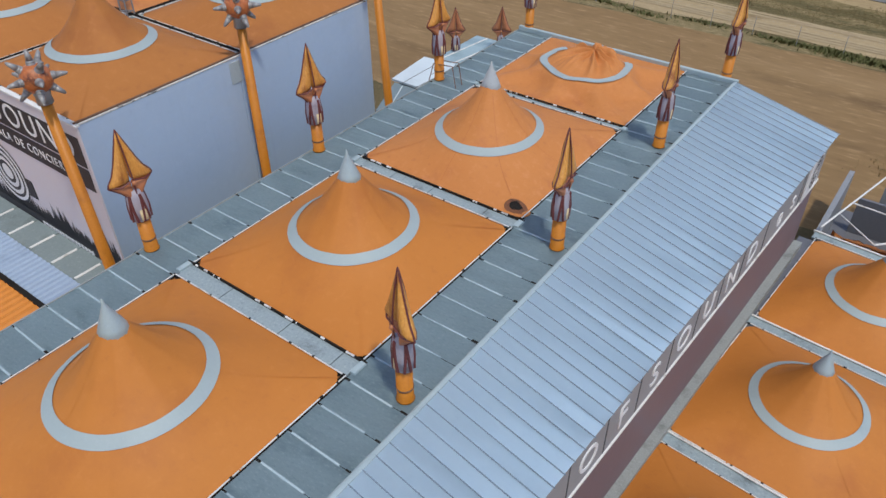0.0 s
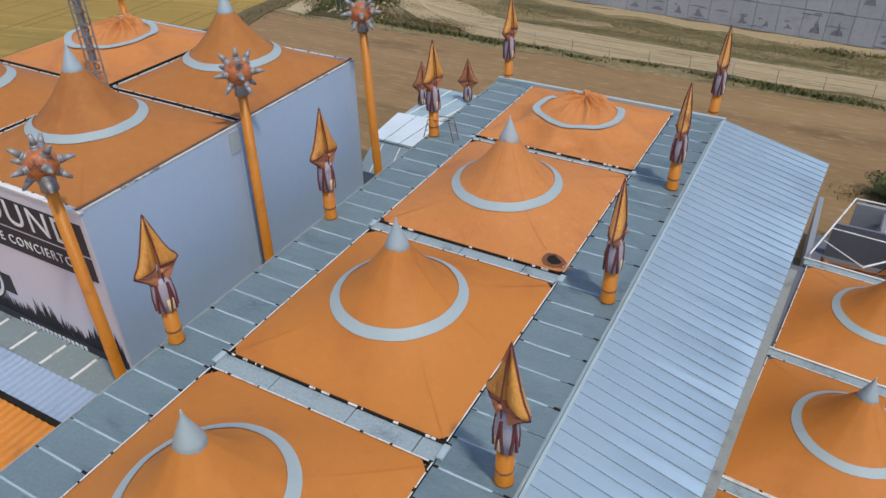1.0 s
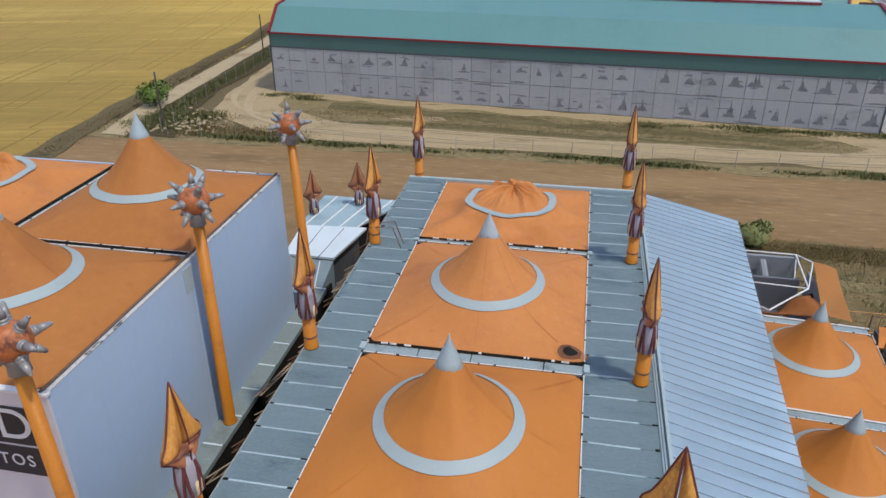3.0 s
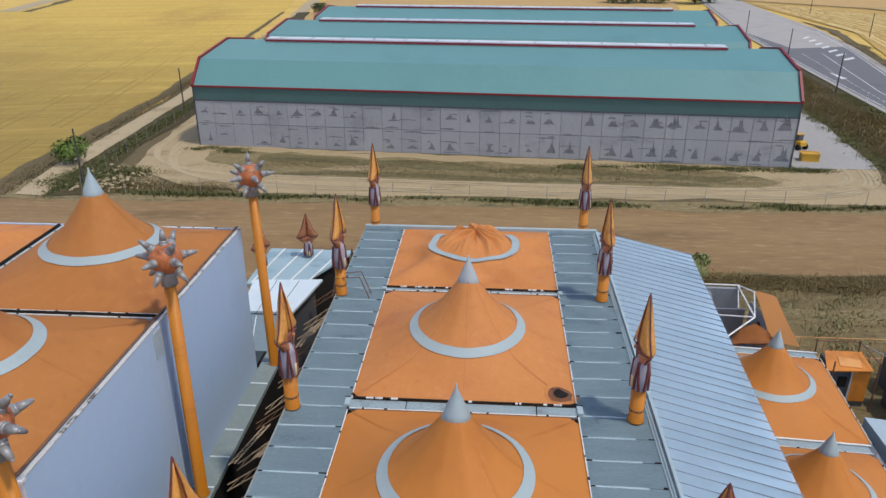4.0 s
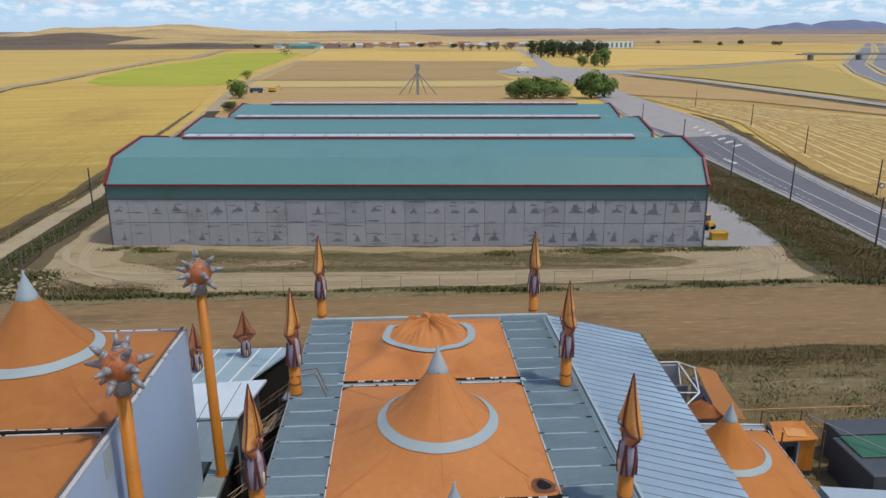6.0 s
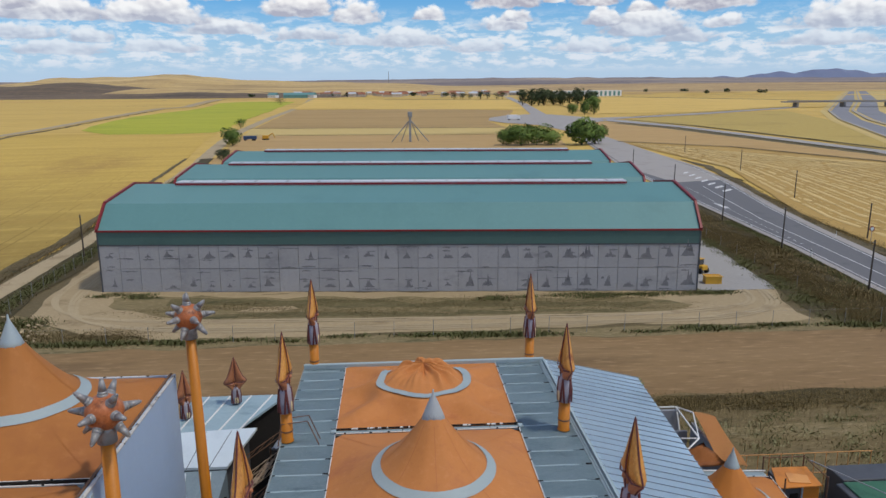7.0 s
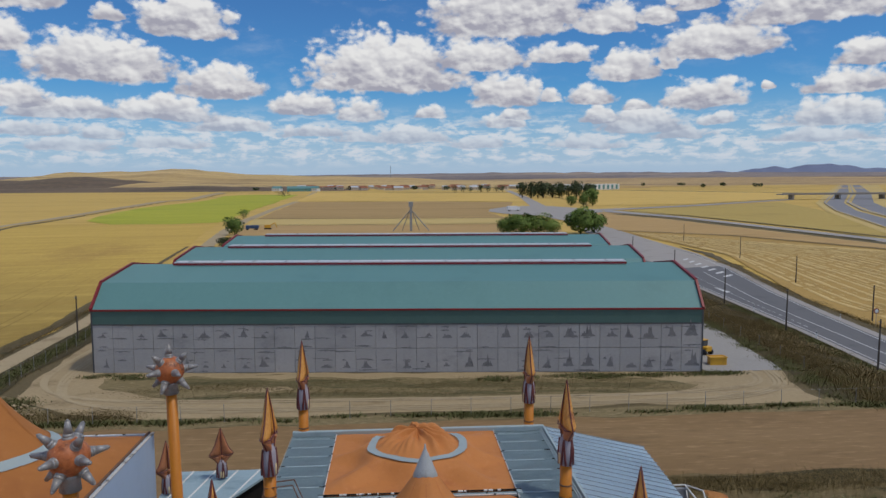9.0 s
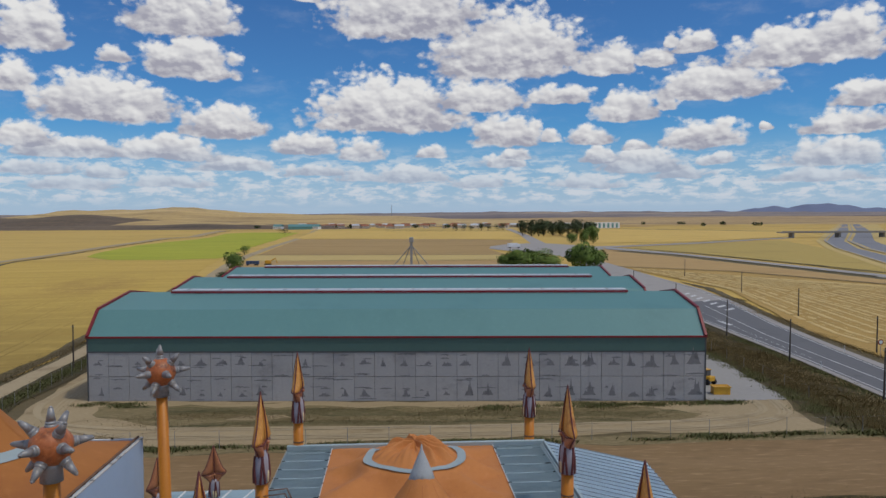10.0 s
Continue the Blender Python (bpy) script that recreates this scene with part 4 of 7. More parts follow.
# ruts curling round the dirt track
ruts = bmesh.new()
for off in (-2.6, -1.9, 0.2, 0.9, 1.6):
    line = [(-50.5 + off * 0.4, 118), (-48.8 + off * 0.7, 92), (-48.6 + off * 0.9, 76), (-47.2 + off * 0.8, 68 - off * 0.2), (-43.5 + off * 0.5, 62.2 - off * 0.6), (-36, 58.9 - off * 0.8), (-24, 57.6 - off), (-2, 57.0 - off * 0.9), (20, 57.0 - off * 0.8), (31, 58.2 - off * 0.9), (37.2 + off * 0.5, 61.5 - off * 0.5), (39.0 + off * 0.8, 68)]
    fine = []
    for k in range(len(line) - 1):
        p0, p1, p2, p3 = (Vector(line[max(0, min(len(line) - 1, q))]) for q in (k - 1, k, k + 1, k + 2))
        for j in range(8):
            s_ = j / 8
            q_ = 0.5 * (2 * p1 + (p2 - p0) * s_ + (2 * p0 - 5 * p1 + 4 * p2 - p3) * s_ ** 2 + (3 * p1 - p0 - 3 * p2 + p3) * s_ ** 3)
            fine.append((q_.x + 0.25 * noise.noise((q_.x * 0.2, q_.y * 0.2, off)), q_.y + 0.25 * noise.noise((q_.x * 0.2, q_.y * 0.2, off + 9))))
    ribbon(ruts, fine, -0.16 - 0.05 * abs(off), 0.18, 0.085 + 0.004 * off)
structure("track_ruts", ruts, RUTS, "packed pale wheel ruts round the dirt track", "track")

# ---- main building ----
ROOF = 11.07
RIDGE_X, RIDGE_Z = 0.72, 11.30
EAVE_Z = 10.03


def eave_x(y):
    return 5.17 + 0.052 * y


# Near-black sides paint the shade of the passage beside the block.
structure("venue_block", boxes((-12.35, -19.0, 0.0, 0.55, 17.35, ROOF - 0.10)), DARK, "tall venue block under the tent roofs, passage shade painted near-black", "building")

# tents: a stretched square of canvas drawn up to a point
TENT_A = 1.26


def tent_r(theta, e):
    """Distance from the middle, for a unit half side."""
    sq = 1 / max(abs(math.cos(theta)), abs(math.sin(theta)))
    w = min(1, max(0, (e - 0.60) / 0.40))
    w = w * w * (3 - 2 * w)
    soft = e
    return soft * (1 - w) + e * sq * w


def tent_z(e, rise):
    k = rise / 1.26
    if e >= 0.57:
        return 1.0 * k * (max(0.0, 1 - e) / 0.43) ** 1.12
    u = (0.57 - e) / 0.485
    return k * (1.0 + 2.12 * (0.45 * u + 0.55 * max(0.0, u) ** 1.8))


def tent_lean(e, lean):
    """Sideways drift of the cloth where the mast stands off the middle."""
    w = min(1, max(0, (1 - e) / 0.40))
    return lean * w * w * (3 - 2 * w)


def tent_mesh(hx, hy, e0, e1, lift, rise, n=72, rings=22, sag=0.0, fold=None, lean=0.0):
    bm = bmesh.new()
    rows_ = []
    for k in range(rings + 1):
        e = e0 * (e1 / e0) ** (k / rings)
        row = []
        for i in range(n):
            th = 2 * math.pi * (i + 0.5) / n
            r = tent_r(th, e)
            z = tent_z(e, rise) + lift
            z -= (0.035 * abs(math.sin(5 * th)) * min(1, e / 0.3)) * (1 - e ** 8) * (1.0 if e < 0.46 else 0.45)
            z -= sag * max(0, math.sin(math.pi * min(1, max(0, (e - 0.55) / 0.45)))) * (0.5 + 0.5 * math.cos(8 * th))
            p = Vector((hx * r * math.cos(th), hy * r * math.sin(th) + tent_lean(e, lean), z))
            if fold:
                p = fold(p, e, th)
            row.append(bm.verts.new(p))
        rows_.append(row)
    for a, b in zip(rows_, rows_[1:]):
        for i in range(n):
            bm.faces.new((a[i], b[i], b[(i + 1) % n], a[(i + 1) % n]))
    return bm


def edge_rope(hx, hy, seed, white=True):
    """The laced border: short pale lengths with dark gaps."""
    r = random.Random(seed)
    bm = bmesh.new()
    for sx, sy, ex, ey in ((-hx, -hy, hx, -hy), (hx, -hy, hx, hy), (hx, hy, -hx, hy), (-hx, hy, -hx, -hy)):
        length = math.hypot(ex - sx, ey - sy)
        t = 0.0
        while t < length:
            d = min(length - t, r.uniform(0.6, 2.0) if white else r.uniform(0.04, 0.13))
            a = Vector((sx + (ex - sx) * t / length, sy + (ey - sy) * t / length, 0.05 if white else 0.06))
            b = Vector((sx + (ex - sx) * (t + d) / length, sy + (ey - sy) * (t + d) / length, 0.05 if white else 0.06))
            rod(bm, a, b, 0.024 if white else 0.034, None, 5)
            t += d + (r.uniform(0.01, 0.06) if white else r.uniform(0.5, 2.2))
    return bm


def make_tent(place, hx, hy, label, cloth=None, cap=None, turn=0.0, group="tent roofs", seed=1, rise=TENT_A, rope=True, lean=0.0):
    t = thing("tent_roof", place, label, "tent", group, turn)
    cloth = cloth or ORANGE
    e_cap = 0.085
    part("canopy", tent_mesh(hx, hy, e_cap, 1.0, 0.0, rise, sag=0.04, lean=lean), cloth, t, "", True)
    part("stripe", tent_mesh(hx, hy, 0.490, 0.574, 0.035, rise, rings=6, lean=lean), BAND, t, "pale grey ring stripe", True)
    for k in range(8):
        th = math.pi * k / 4
        bm = bmesh.new()
        prev = None
        for j in range(19):
            e = 0.12 + 0.87 * j / 18
            r_ = tent_r(th + math.pi / 144, e)
            z = tent_z(e, rise) - 0.035 * abs(math.sin(5 * th)) * min(1, e / 0.3) * (1 - e ** 8) * (1.0 if e < 0.46 else 0.45) - 0.04 * max(0, math.sin(math.pi * min(1, max(0, (e - 0.55) / 0.45)))) * (0.5 + 0.5 * math.cos(8 * th)) + 0.008
            c = Vector((hx * r_ * math.cos(th), hy * r_ * math.sin(th) + tent_lean(e, lean), z))
            sd = Vector((-math.sin(th), math.cos(th), 0)) * 0.014
            now = (bm.verts.new(c - sd), bm.verts.new(c + sd))
            if prev:
                bm.faces.new((prev[0], now[0], now[1], prev[1]))
            prev = now
        part("cloth_seam", bm, SEAMLINE if cloth is ORANGE_OLD else cloth, t, "", True)
    zc = tent_z(e_cap, rise)
    rc = e_cap * (hx + hy) / 2
    bm = bmesh.new()
    lathe(bm, [(rc * 1.20, zc - 0.20), (rc * 1.26, zc - 0.18), (rc * 0.98, zc + 0.08), (rc * 0.62, zc + 0.40), (rc * 0.26, zc + 0.70), (0.045, zc + 0.82), (0.026, zc + 0.98), (0.004, zc + 1.0)], 20)
    bmesh.ops.translate(bm, verts=bm.verts, vec=(0, lean, 0))
    part("cap", bm, cap or CAP, t, "grey metal cone cap", True)
    if rope:
        part("edge_rope", edge_rope(hx, hy, seed), WHITE, t, "frayed white edge rope")
        part("lacing", edge_rope(hx, hy, seed + 50, False), DARK, t, "dark lacing gaps")
    return t


BAYS = [(-17.9, -9.35), (-8.58, -0.05), (0.60, 9.35), (9.75, 17.28)]
BX0, BX1 = -10.13, -1.97
CX, HX = (BX0 + BX1) / 2, (BX1 - BX0) / 2
for i, (y0, y1) in enumerate(BAYS[:3]):
    make_tent((CX, (y0 + y1) / 2, ROOF + 0.03), HX, (y1 - y0) / 2, ("clean orange canvas tent roof with grey ring", "orange canvas tent roof with grey ring and pointed cap", "orange canvas tent roof with a burnt hole near its corner")[i], ORANGE if i < 2 else ORANGE_OLD, CAP if i < 2 else CAP_OLD, seed=i + 3, lean=(0.0, 0.0, -0.45)[i])

# the tent whose peak has fallen in
t = thing("tent_roof", (CX, (BAYS[3][0] + BAYS[3][1]) / 2, ROOF + 0.03), "collapsed orange canvas tent roof, its peak sunk into folds", "tent", "tent roofs")
hx, hy = HX, (BAYS[3][1] - BAYS[3][0]) / 2


def front_of(bm):
    """The part of a ring that the fallen cloth leaves bare."""
    gone = [f for f in bm.faces if abs(math.atan2(f.calc_center_median().x, f.calc_center_median().y - 0.2)) < 1.0 + 0.15 * noise.noise(f.calc_center_median() * 2)]
    bmesh.ops.delete(bm, geom=gone, context="FACES")
    return bm


def crumple(p, e, th):
    """Sinks the peak into a ragged heap of pleats and dents the flat cloth around it."""
    k = min(1, max(0, (0.52 - e) / 0.20))
    k = k * k * (3 - 2 * k)
    z = min(p.z, 0.74)
    u = max(0.0, 1 - e / 0.56)
    pleat = 0.5 + 0.5 * math.sin(9 * th + 1.8 * math.sin(2 * th + 1) + 2.0 * noise.noise((p.x, p.y, 2)))
    fine = math.sin(23 * th + 3 * math.sin(3 * th))
    z += k * (0.52 * u ** 0.55 + (0.30 * pleat ** 1.6 - 0.15 + 0.045 * fine) * min(1, e / 0.12) * (0.4 + 0.6 * u))
    z += k * 0.16 * noise.noise((p.x * 1.6, p.y * 1.6, 3))
    z += k * 0.28 * math.exp(-((p.x - 0.3) / 0.9) ** 2 - ((p.y - 0.9) / 0.35) ** 2)
    ring = math.exp(-((e - 0.53) / 0.07) ** 2)
    z += ring * 0.11 * noise.noise((math.cos(th) * 2.2, math.sin(th) * 2.2, 6))
    dent = max(0, math.sin(math.pi * min(1, max(0, (e - 0.58) / 0.42))))
    z -= dent * (0.42 * abs(math.sin(4 * th + 0.4)) ** 1.6 + 0.10 * noise.noise((p.x * 0.8, p.y * 0.8, 8)))
    push = k * u * 0.85
    wob = ring * 0.16 * noise.noise((math.cos(th) * 1.7, math.sin(th) * 1.7, 12))
    x, y = p.x * (1 + wob), p.y * (1 + wob) + push
    return Vector((x, y, max(z, 0.02) if e < 0.999 else 0.0))


part("canopy", tent_mesh(hx, hy, 0.006, 1.0, 0.0, 1.0, n=144, rings=80, fold=crumple), ORANGE_OLD, t, "sagging creased orange canvas", True)
part("stripe", front_of(tent_mesh(hx, hy, 0.48, 0.575, 0.0, 1.0, n=120, rings=8, fold=lambda p, e, th: crumple(p, e, th) + Vector((0, 0, 0.055)))), BAND, t, "buckled grey ring stripe", True)
part("edge_rope", edge_rope(hx, hy, 31), WHITE, t, "frayed white edge rope")
part("lacing", edge_rope(hx, hy, 71, False), DARK, t, "dark lacing gaps")

# burnt hole
def canvas_z(x, y, hx_, hy_):
    """Height of a tent's cloth over its border at a plan point."""
    th = math.atan2(y / hy_, x / hx_)
    r_ = math.hypot(x / hx_, y / hy_)
    lo, hi = 0.0, 1.0
    for _ in range(30):
        mid = (lo + hi) / 2
        lo, hi = (mid, hi) if tent_r(th, mid) < r_ else (lo, mid)
    return tent_z(hi, TENT_A)


hole = thing("burn_mark", (CX, (BAYS[2][0] + BAYS[2][1]) / 2, ROOF + 0.03), "charred brown burn hole in the canvas", "burn mark")
CHAR = material("charred_canvas", (0.17, 0.07, 0.035), (0.06, 0.03, 0.02), (0.36, 0.13, 0.05), rough=0.9, scale=6, stain=0.8, bump=0.4)
hhy = (BAYS[2][1] - BAYS[2][0]) / 2
for nm, r0, lift, m_ in (("scorch", 0.50, 0.02, ORANGE_OLD), ("char", 0.40, 0.03, CHAR), ("hole", 0.22, 0.04, DARK)):
    bm = bmesh.new()
    mid_x, mid_y = -2.50 - CX, 1.12 - (BAYS[2][0] + BAYS[2][1]) / 2
    rings_ = []
    for f in (0.05, 0.5, 1.0):
        row = []
        for i in range(20):
            a_ = 2 * math.pi * i / 20
            rr = r0 * f * (1 + 0.18 * noise.noise((math.cos(a_) * 1.5, math.sin(a_) * 1.5, r0 * 9)))
            x_, y_ = mid_x + 1.25 * rr * math.cos(a_), mid_y + 0.95 * rr * math.sin(a_)
            row.append(bm.verts.new((x_, y_, canvas_z(x_, y_, HX, hhy) + lift)))
        rings_.append(row)
    for ra, rb in zip(rings_, rings_[1:]):
        for i in range(20):
            bm.faces.new((ra[i], ra[(i + 1) % 20], rb[(i + 1) % 20], rb[i]))
    bm.faces.new(rings_[0])
    bmesh.ops.recalc_face_normals(bm, faces=bm.faces)
    part(nm, bm, m_, hole)

# gutters between the tents
for k, (ya, yb) in enumerate([(-9.35, -8.58), (-0.05, 0.60), (9.35, 9.75)]):
    g = thing("roof_gutter", (CX, (ya + yb) / 2, ROOF), "grey sheet-metal gutter between two tents", "gutter", "roof gutters")
    w = (yb - ya) / 2
    bm = bmesh.new()
    x = -HX
    while x < HX - 0.05:
        e = min(HX, x + rnd.uniform(1.6, 3.0))
        box(bm, x + 0.02, -w + 0.05, -0.06, e - 0.02, w - 0.05, 0.02 + rnd.uniform(0, 0.012))
        x = e
    part("tray", bm, TRAY, g)
    part("rail", rods([((-HX - 0.2, w - 0.02, 0.10), (HX + 0.2, w - 0.02, 0.10), 0.040)]), DARK, g, "dark grimy rail")
    bm = bmesh.new()
    for j in range(16):
        x = rnd.uniform(-HX, HX - 0.5)
        rod(bm, (x, w - 0.03, 0.105), (x + rnd.uniform(0.04, 0.22), w - 0.03, 0.105), 0.043, None, 6)
    tagged(part("lashing", bm, WHITE, g, "white lashing strips"), kind="stuff")
    part("bracket", boxes((-HX - 0.20, -w * 0.5, 0.0, -HX + 0.02, w, 0.12), bevel=0.02), SEAM, g)
    part("bracket", boxes((HX - 0.02, -w * 0.5, 0.0, HX + 0.20, w, 0.12), bevel=0.02), SEAM, g)
structure("end_beam", boxes((-12.4, 17.22, ROOF - 0.1, 0.75, 17.42, ROOF + 0.24), bevel=0.03), SEAM, "pale upstand along the roof's end", "beam")

# ---- side roof strips: bent sheet panels ----
def panel_mesh(w, d, sag, seed):
    r = random.Random(seed)
    bm = bmesh.new()
    nx, ny = 4, 7
    g = [[bm.verts.new((w * i / nx, d * j / ny, -1.1 * sag * math.sin(math.pi * i / nx) ** 0.5 * math.sin(math.pi * j / ny) + r.uniform(-0.006, 0.006))) for j in range(ny + 1)] for i in range(nx + 1)]
    for a, b in zip(g, g[1:]):
        for j in range(ny):
            bm.faces.new((a[j], b[j], b[j + 1], a[j + 1]))
    bmesh.ops.solidify(bm, geom=bm.faces[:], thickness=0.05)
    bmesh.ops.recalc_face_normals(bm, faces=bm.faces)
    me = bpy.data.meshes.new("roof_panel")
    bm.to_mesh(me)
    bm.free()
    me.materials.append(SHEET)
    return me


PANEL_D = 1.19
for nm, xa, xb in (("roof_strip_west", -12.38, -10.16), ("roof_strip_east", -1.94, 0.46)):
    strip = tagged(new(nm), "grey-blue sheet metal roof strip with pale seams", "roof", kind="structure")
    meshes = [panel_mesh(xb - xa, PANEL_D - 0.02, 0.022 + 0.006 * s, s) for s in range(4)]
    seam_bm = bmesh.new()
    box(seam_bm, 0.0, -0.038, -0.03, xb - xa, 0.038, 0.006, bevel=0.005)
    seam_me = bpy.data.meshes.new("seam")
    seam_bm.to_mesh(seam_me)
    seam_bm.free()
    seam_me.materials.append(SOFTSEAM)
    y, k = -18.9, 0
    grime = bmesh.new()
    while y < 17.1:
        dd = min(PANEL_D, 17.2 - y)
        share("roof_panel", meshes[k % 4], strip, Matrix.Translation((xa, y, ROOF - 0.01)) @ Matrix.Diagonal((1, dd / PANEL_D, 1, 1)))
        if k:
            share("seam", seam_me, strip, Matrix.Translation((xa, y, ROOF + 0.0)) @ Matrix.Rotation(rnd.uniform(-0.012, 0.012), 4, "Z") @ Matrix.Diagonal((rnd.uniform(0.74, 0.84) if xa > -5 else 0.97, 1, 1, 1)))
            for gx in (xa + 0.08, xb - 0.08):
                if rnd.random() < 0.75:
                    w_ = rnd.uniform(0.06, 0.20)
                    box(grime, gx - w_, y - rnd.uniform(0.02, 0.05), ROOF + 0.0, gx + w_ * 0.6, y + rnd.uniform(0.01, 0.05), ROOF + 0.018)
        y += PANEL_D
        k += 1
    tagged(part("grime", grime, DARK, strip, "dark grime at the seam ends"), kind="stuff")
structure("edge_flashing_west", boxes((-12.43, -19, ROOF - 0.16, -12.38, 17.2, ROOF + 0.03), bevel=0.01), LEDGE, "worn grey edge flashing of the roof", "trim")
structure("edge_flashing_east", boxes((0.46, -19, ROOF - 0.1, 0.70, 17.2, ROOF + 0.05), bevel=0.02), SEAM, "grey edge flashing beside the poles", "trim")
structure("ridge_flashing", prism(bmesh.new(), [(0.64, -19), (0.76, -19), (0.76, 17.05), (0.64, 17.05)], ROOF + 0.04, RIDGE_Z + 0.015), SEAM, "grey upstand along the lean-to ridge", "trim")
structure("ridge_pipe", rods([((0.56, -19, ROOF + 0.09), (0.56, 17.2, ROOF + 0.09), 0.034)]), SEAM, "white pipe along the ridge", "pipe")

# ---- sloping clad roof on the east side ----
clad = tagged(new("clad_roof"), "pale blue ribbed metal lean-to roof", "roof", kind="structure")
RIB = 0.5515
yb = 17.05
n_ribs = 65
ya = yb - n_ribs * RIB


def clad_mesh(y):
    bm = bmesh.new()
    ex0, ex1 = eave_x(y), eave_x(y + RIB)
    zx = EAVE_Z
    top = [(RIDGE_X, y + 0.012, RIDGE_Z), (RIDGE_X, y + RIB - 0.012, RIDGE_Z), (ex1, y + RIB - 0.012, zx), (ex0, y + 0.012, zx)]
    sheet(bm, top)
    bmesh.ops.solidify(bm, geom=bm.faces[:], thickness=0.06)
    bmesh.ops.recalc_face_normals(bm, faces=bm.faces)
    return bm


for k in range(n_ribs):
    y = ya + k * RIB
    part("clad_panel", clad_mesh(y), CLAD, clad)
CLADRIB = material("cladding_rib", (0.17, 0.235, 0.31), (0.12, 0.165, 0.23), (0.24, 0.32, 0.41), rough=0.5, scale=2, stain=0.3)
bm = bmesh.new()
for k in range(n_ribs + 1):
    y = ya + k * RIB
    rod(bm, (RIDGE_X, y, RIDGE_Z + 0.01), (eave_x(y) + 0.05, y, EAVE_Z + 0.012), 0.020, None, 4)
tagged(part("ribs", bm, CLADRIB, clad), kind="stuff")
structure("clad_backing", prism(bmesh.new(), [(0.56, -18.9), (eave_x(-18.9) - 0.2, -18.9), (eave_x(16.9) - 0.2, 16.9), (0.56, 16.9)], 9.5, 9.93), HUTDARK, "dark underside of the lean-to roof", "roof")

# east wall: lettered fascia over a plum wall
def wx(y):
    return eave_x(y) - 0.30


def wall_strip(z0, z1, out, thick):
    bm = bmesh.new()
    return prism(bm, [(wx(-19) + out - thick, -19), (wx(-19) + out, -19), (wx(17) + out, 17), (wx(17) + out - thick, 17)], z0, z1)


structure("wall_east", wall_strip(3.0, 7.4, 0.0, 0.35), PURPLE, "plum-grey rendered side wall", "wall")
structure("wall_ledge", wall_strip(2.7, 3.5, 0.42, 0.75), LEDGE, "weathered grey ledge at the wall's foot", "ledge")
fascia = tagged(new("fascia_sign"), "grey fascia band with raised white letters", "sign")
part("board", wall_strip(7.45, 9.95, 0.06, 0.4), GREYSIGN, fascia)
part("trim", wall_strip(7.35, 7.46, 0.12, 0.3), WHITE, fascia, "white lower trim")
slope = math.degrees(math.atan(0.052))
for ch, y in zip(("O", "F", "S", "O", "U", "N", "D", "e", "s"), (-5.7, -3.5, -1.2, 1.1, 3.3, 5.5, 7.7, 11.0, 12.8)):
    words("letter", ch, 1.5, Matrix.Translation((wx(y) + 0.075, y, 8.35)) @ pose(0, 0, 0, 90, 0, 90 - slope), LETTER, fascia, 0.02)
for y in (-6.9, -4.6, -2.4, 0.0, 2.2, 4.4, 6.6, 9.2, 13.8):
    bm = boxes((wx(y) + 0.03, y - 0.025, 7.5, wx(y) + 0.082, y + 0.025, 9.93))
    part("joint", bm, TANKGREY, fascia)
bm = boxes((wx(15.9) + 0.0, 14.2, 7.5, wx(15.9) + 0.095, 16.9, 9.93))
part("end_panel", bm, LETTER, fascia, "white end panel")
bm = bmesh.new()
for r0 in (0.30, 0.52, 0.74):
    for i in range(26):
        a0, a1 = 2 * math.pi * i / 26, 2 * math.pi * (i + 1) / 26
        x = wx(16) + 0.115
        sheet(bm, [(x, 15.5 + r * math.cos(a), 8.6 + r * math.sin(a)) for r, a in ((r0, a0), (r0 + 0.11, a0), (r0 + 0.11, a1), (r0, a1))])
part("emblem", bm, BLACK, fascia, "black concentric emblem")

# ---- lower tents on the east side ----
TURN = -4.5
for k, y in enumerate((-12.9, -3.9, 5.05, 13.9)):
    x = 9.12 + 0.088 * y
    make_tent((x, y, 3.15), 4.05, 4.12, "lower orange canvas tent roof beside the plum wall", ORANGE, CAP, TURN, "lower tent roofs", 20 + k)
    g = thing("roof_gutter", (x + 0.16, y + 4.47, 3.12), "grey gutter between the lower tents", "gutter", "lower gutters", TURN)
    part("tray", boxes((-4.1, -0.30, -0.1, 4.1, 0.30, 0.03)), TRAY, g)
    part("rail", rods([((-4.2, 0.28, 0.10), (4.2, 0.28, 0.10), 0.05)]), WHITE, g, "white lashed rail")
structure("lower_block", prism(bmesh.new(), [(4.4, -18), (12.9, -18), (14.6, 18.2), (5.8, 18.2)], 0.0, 3.05), HUTDARK, "dark lower block under the side tents", "building")

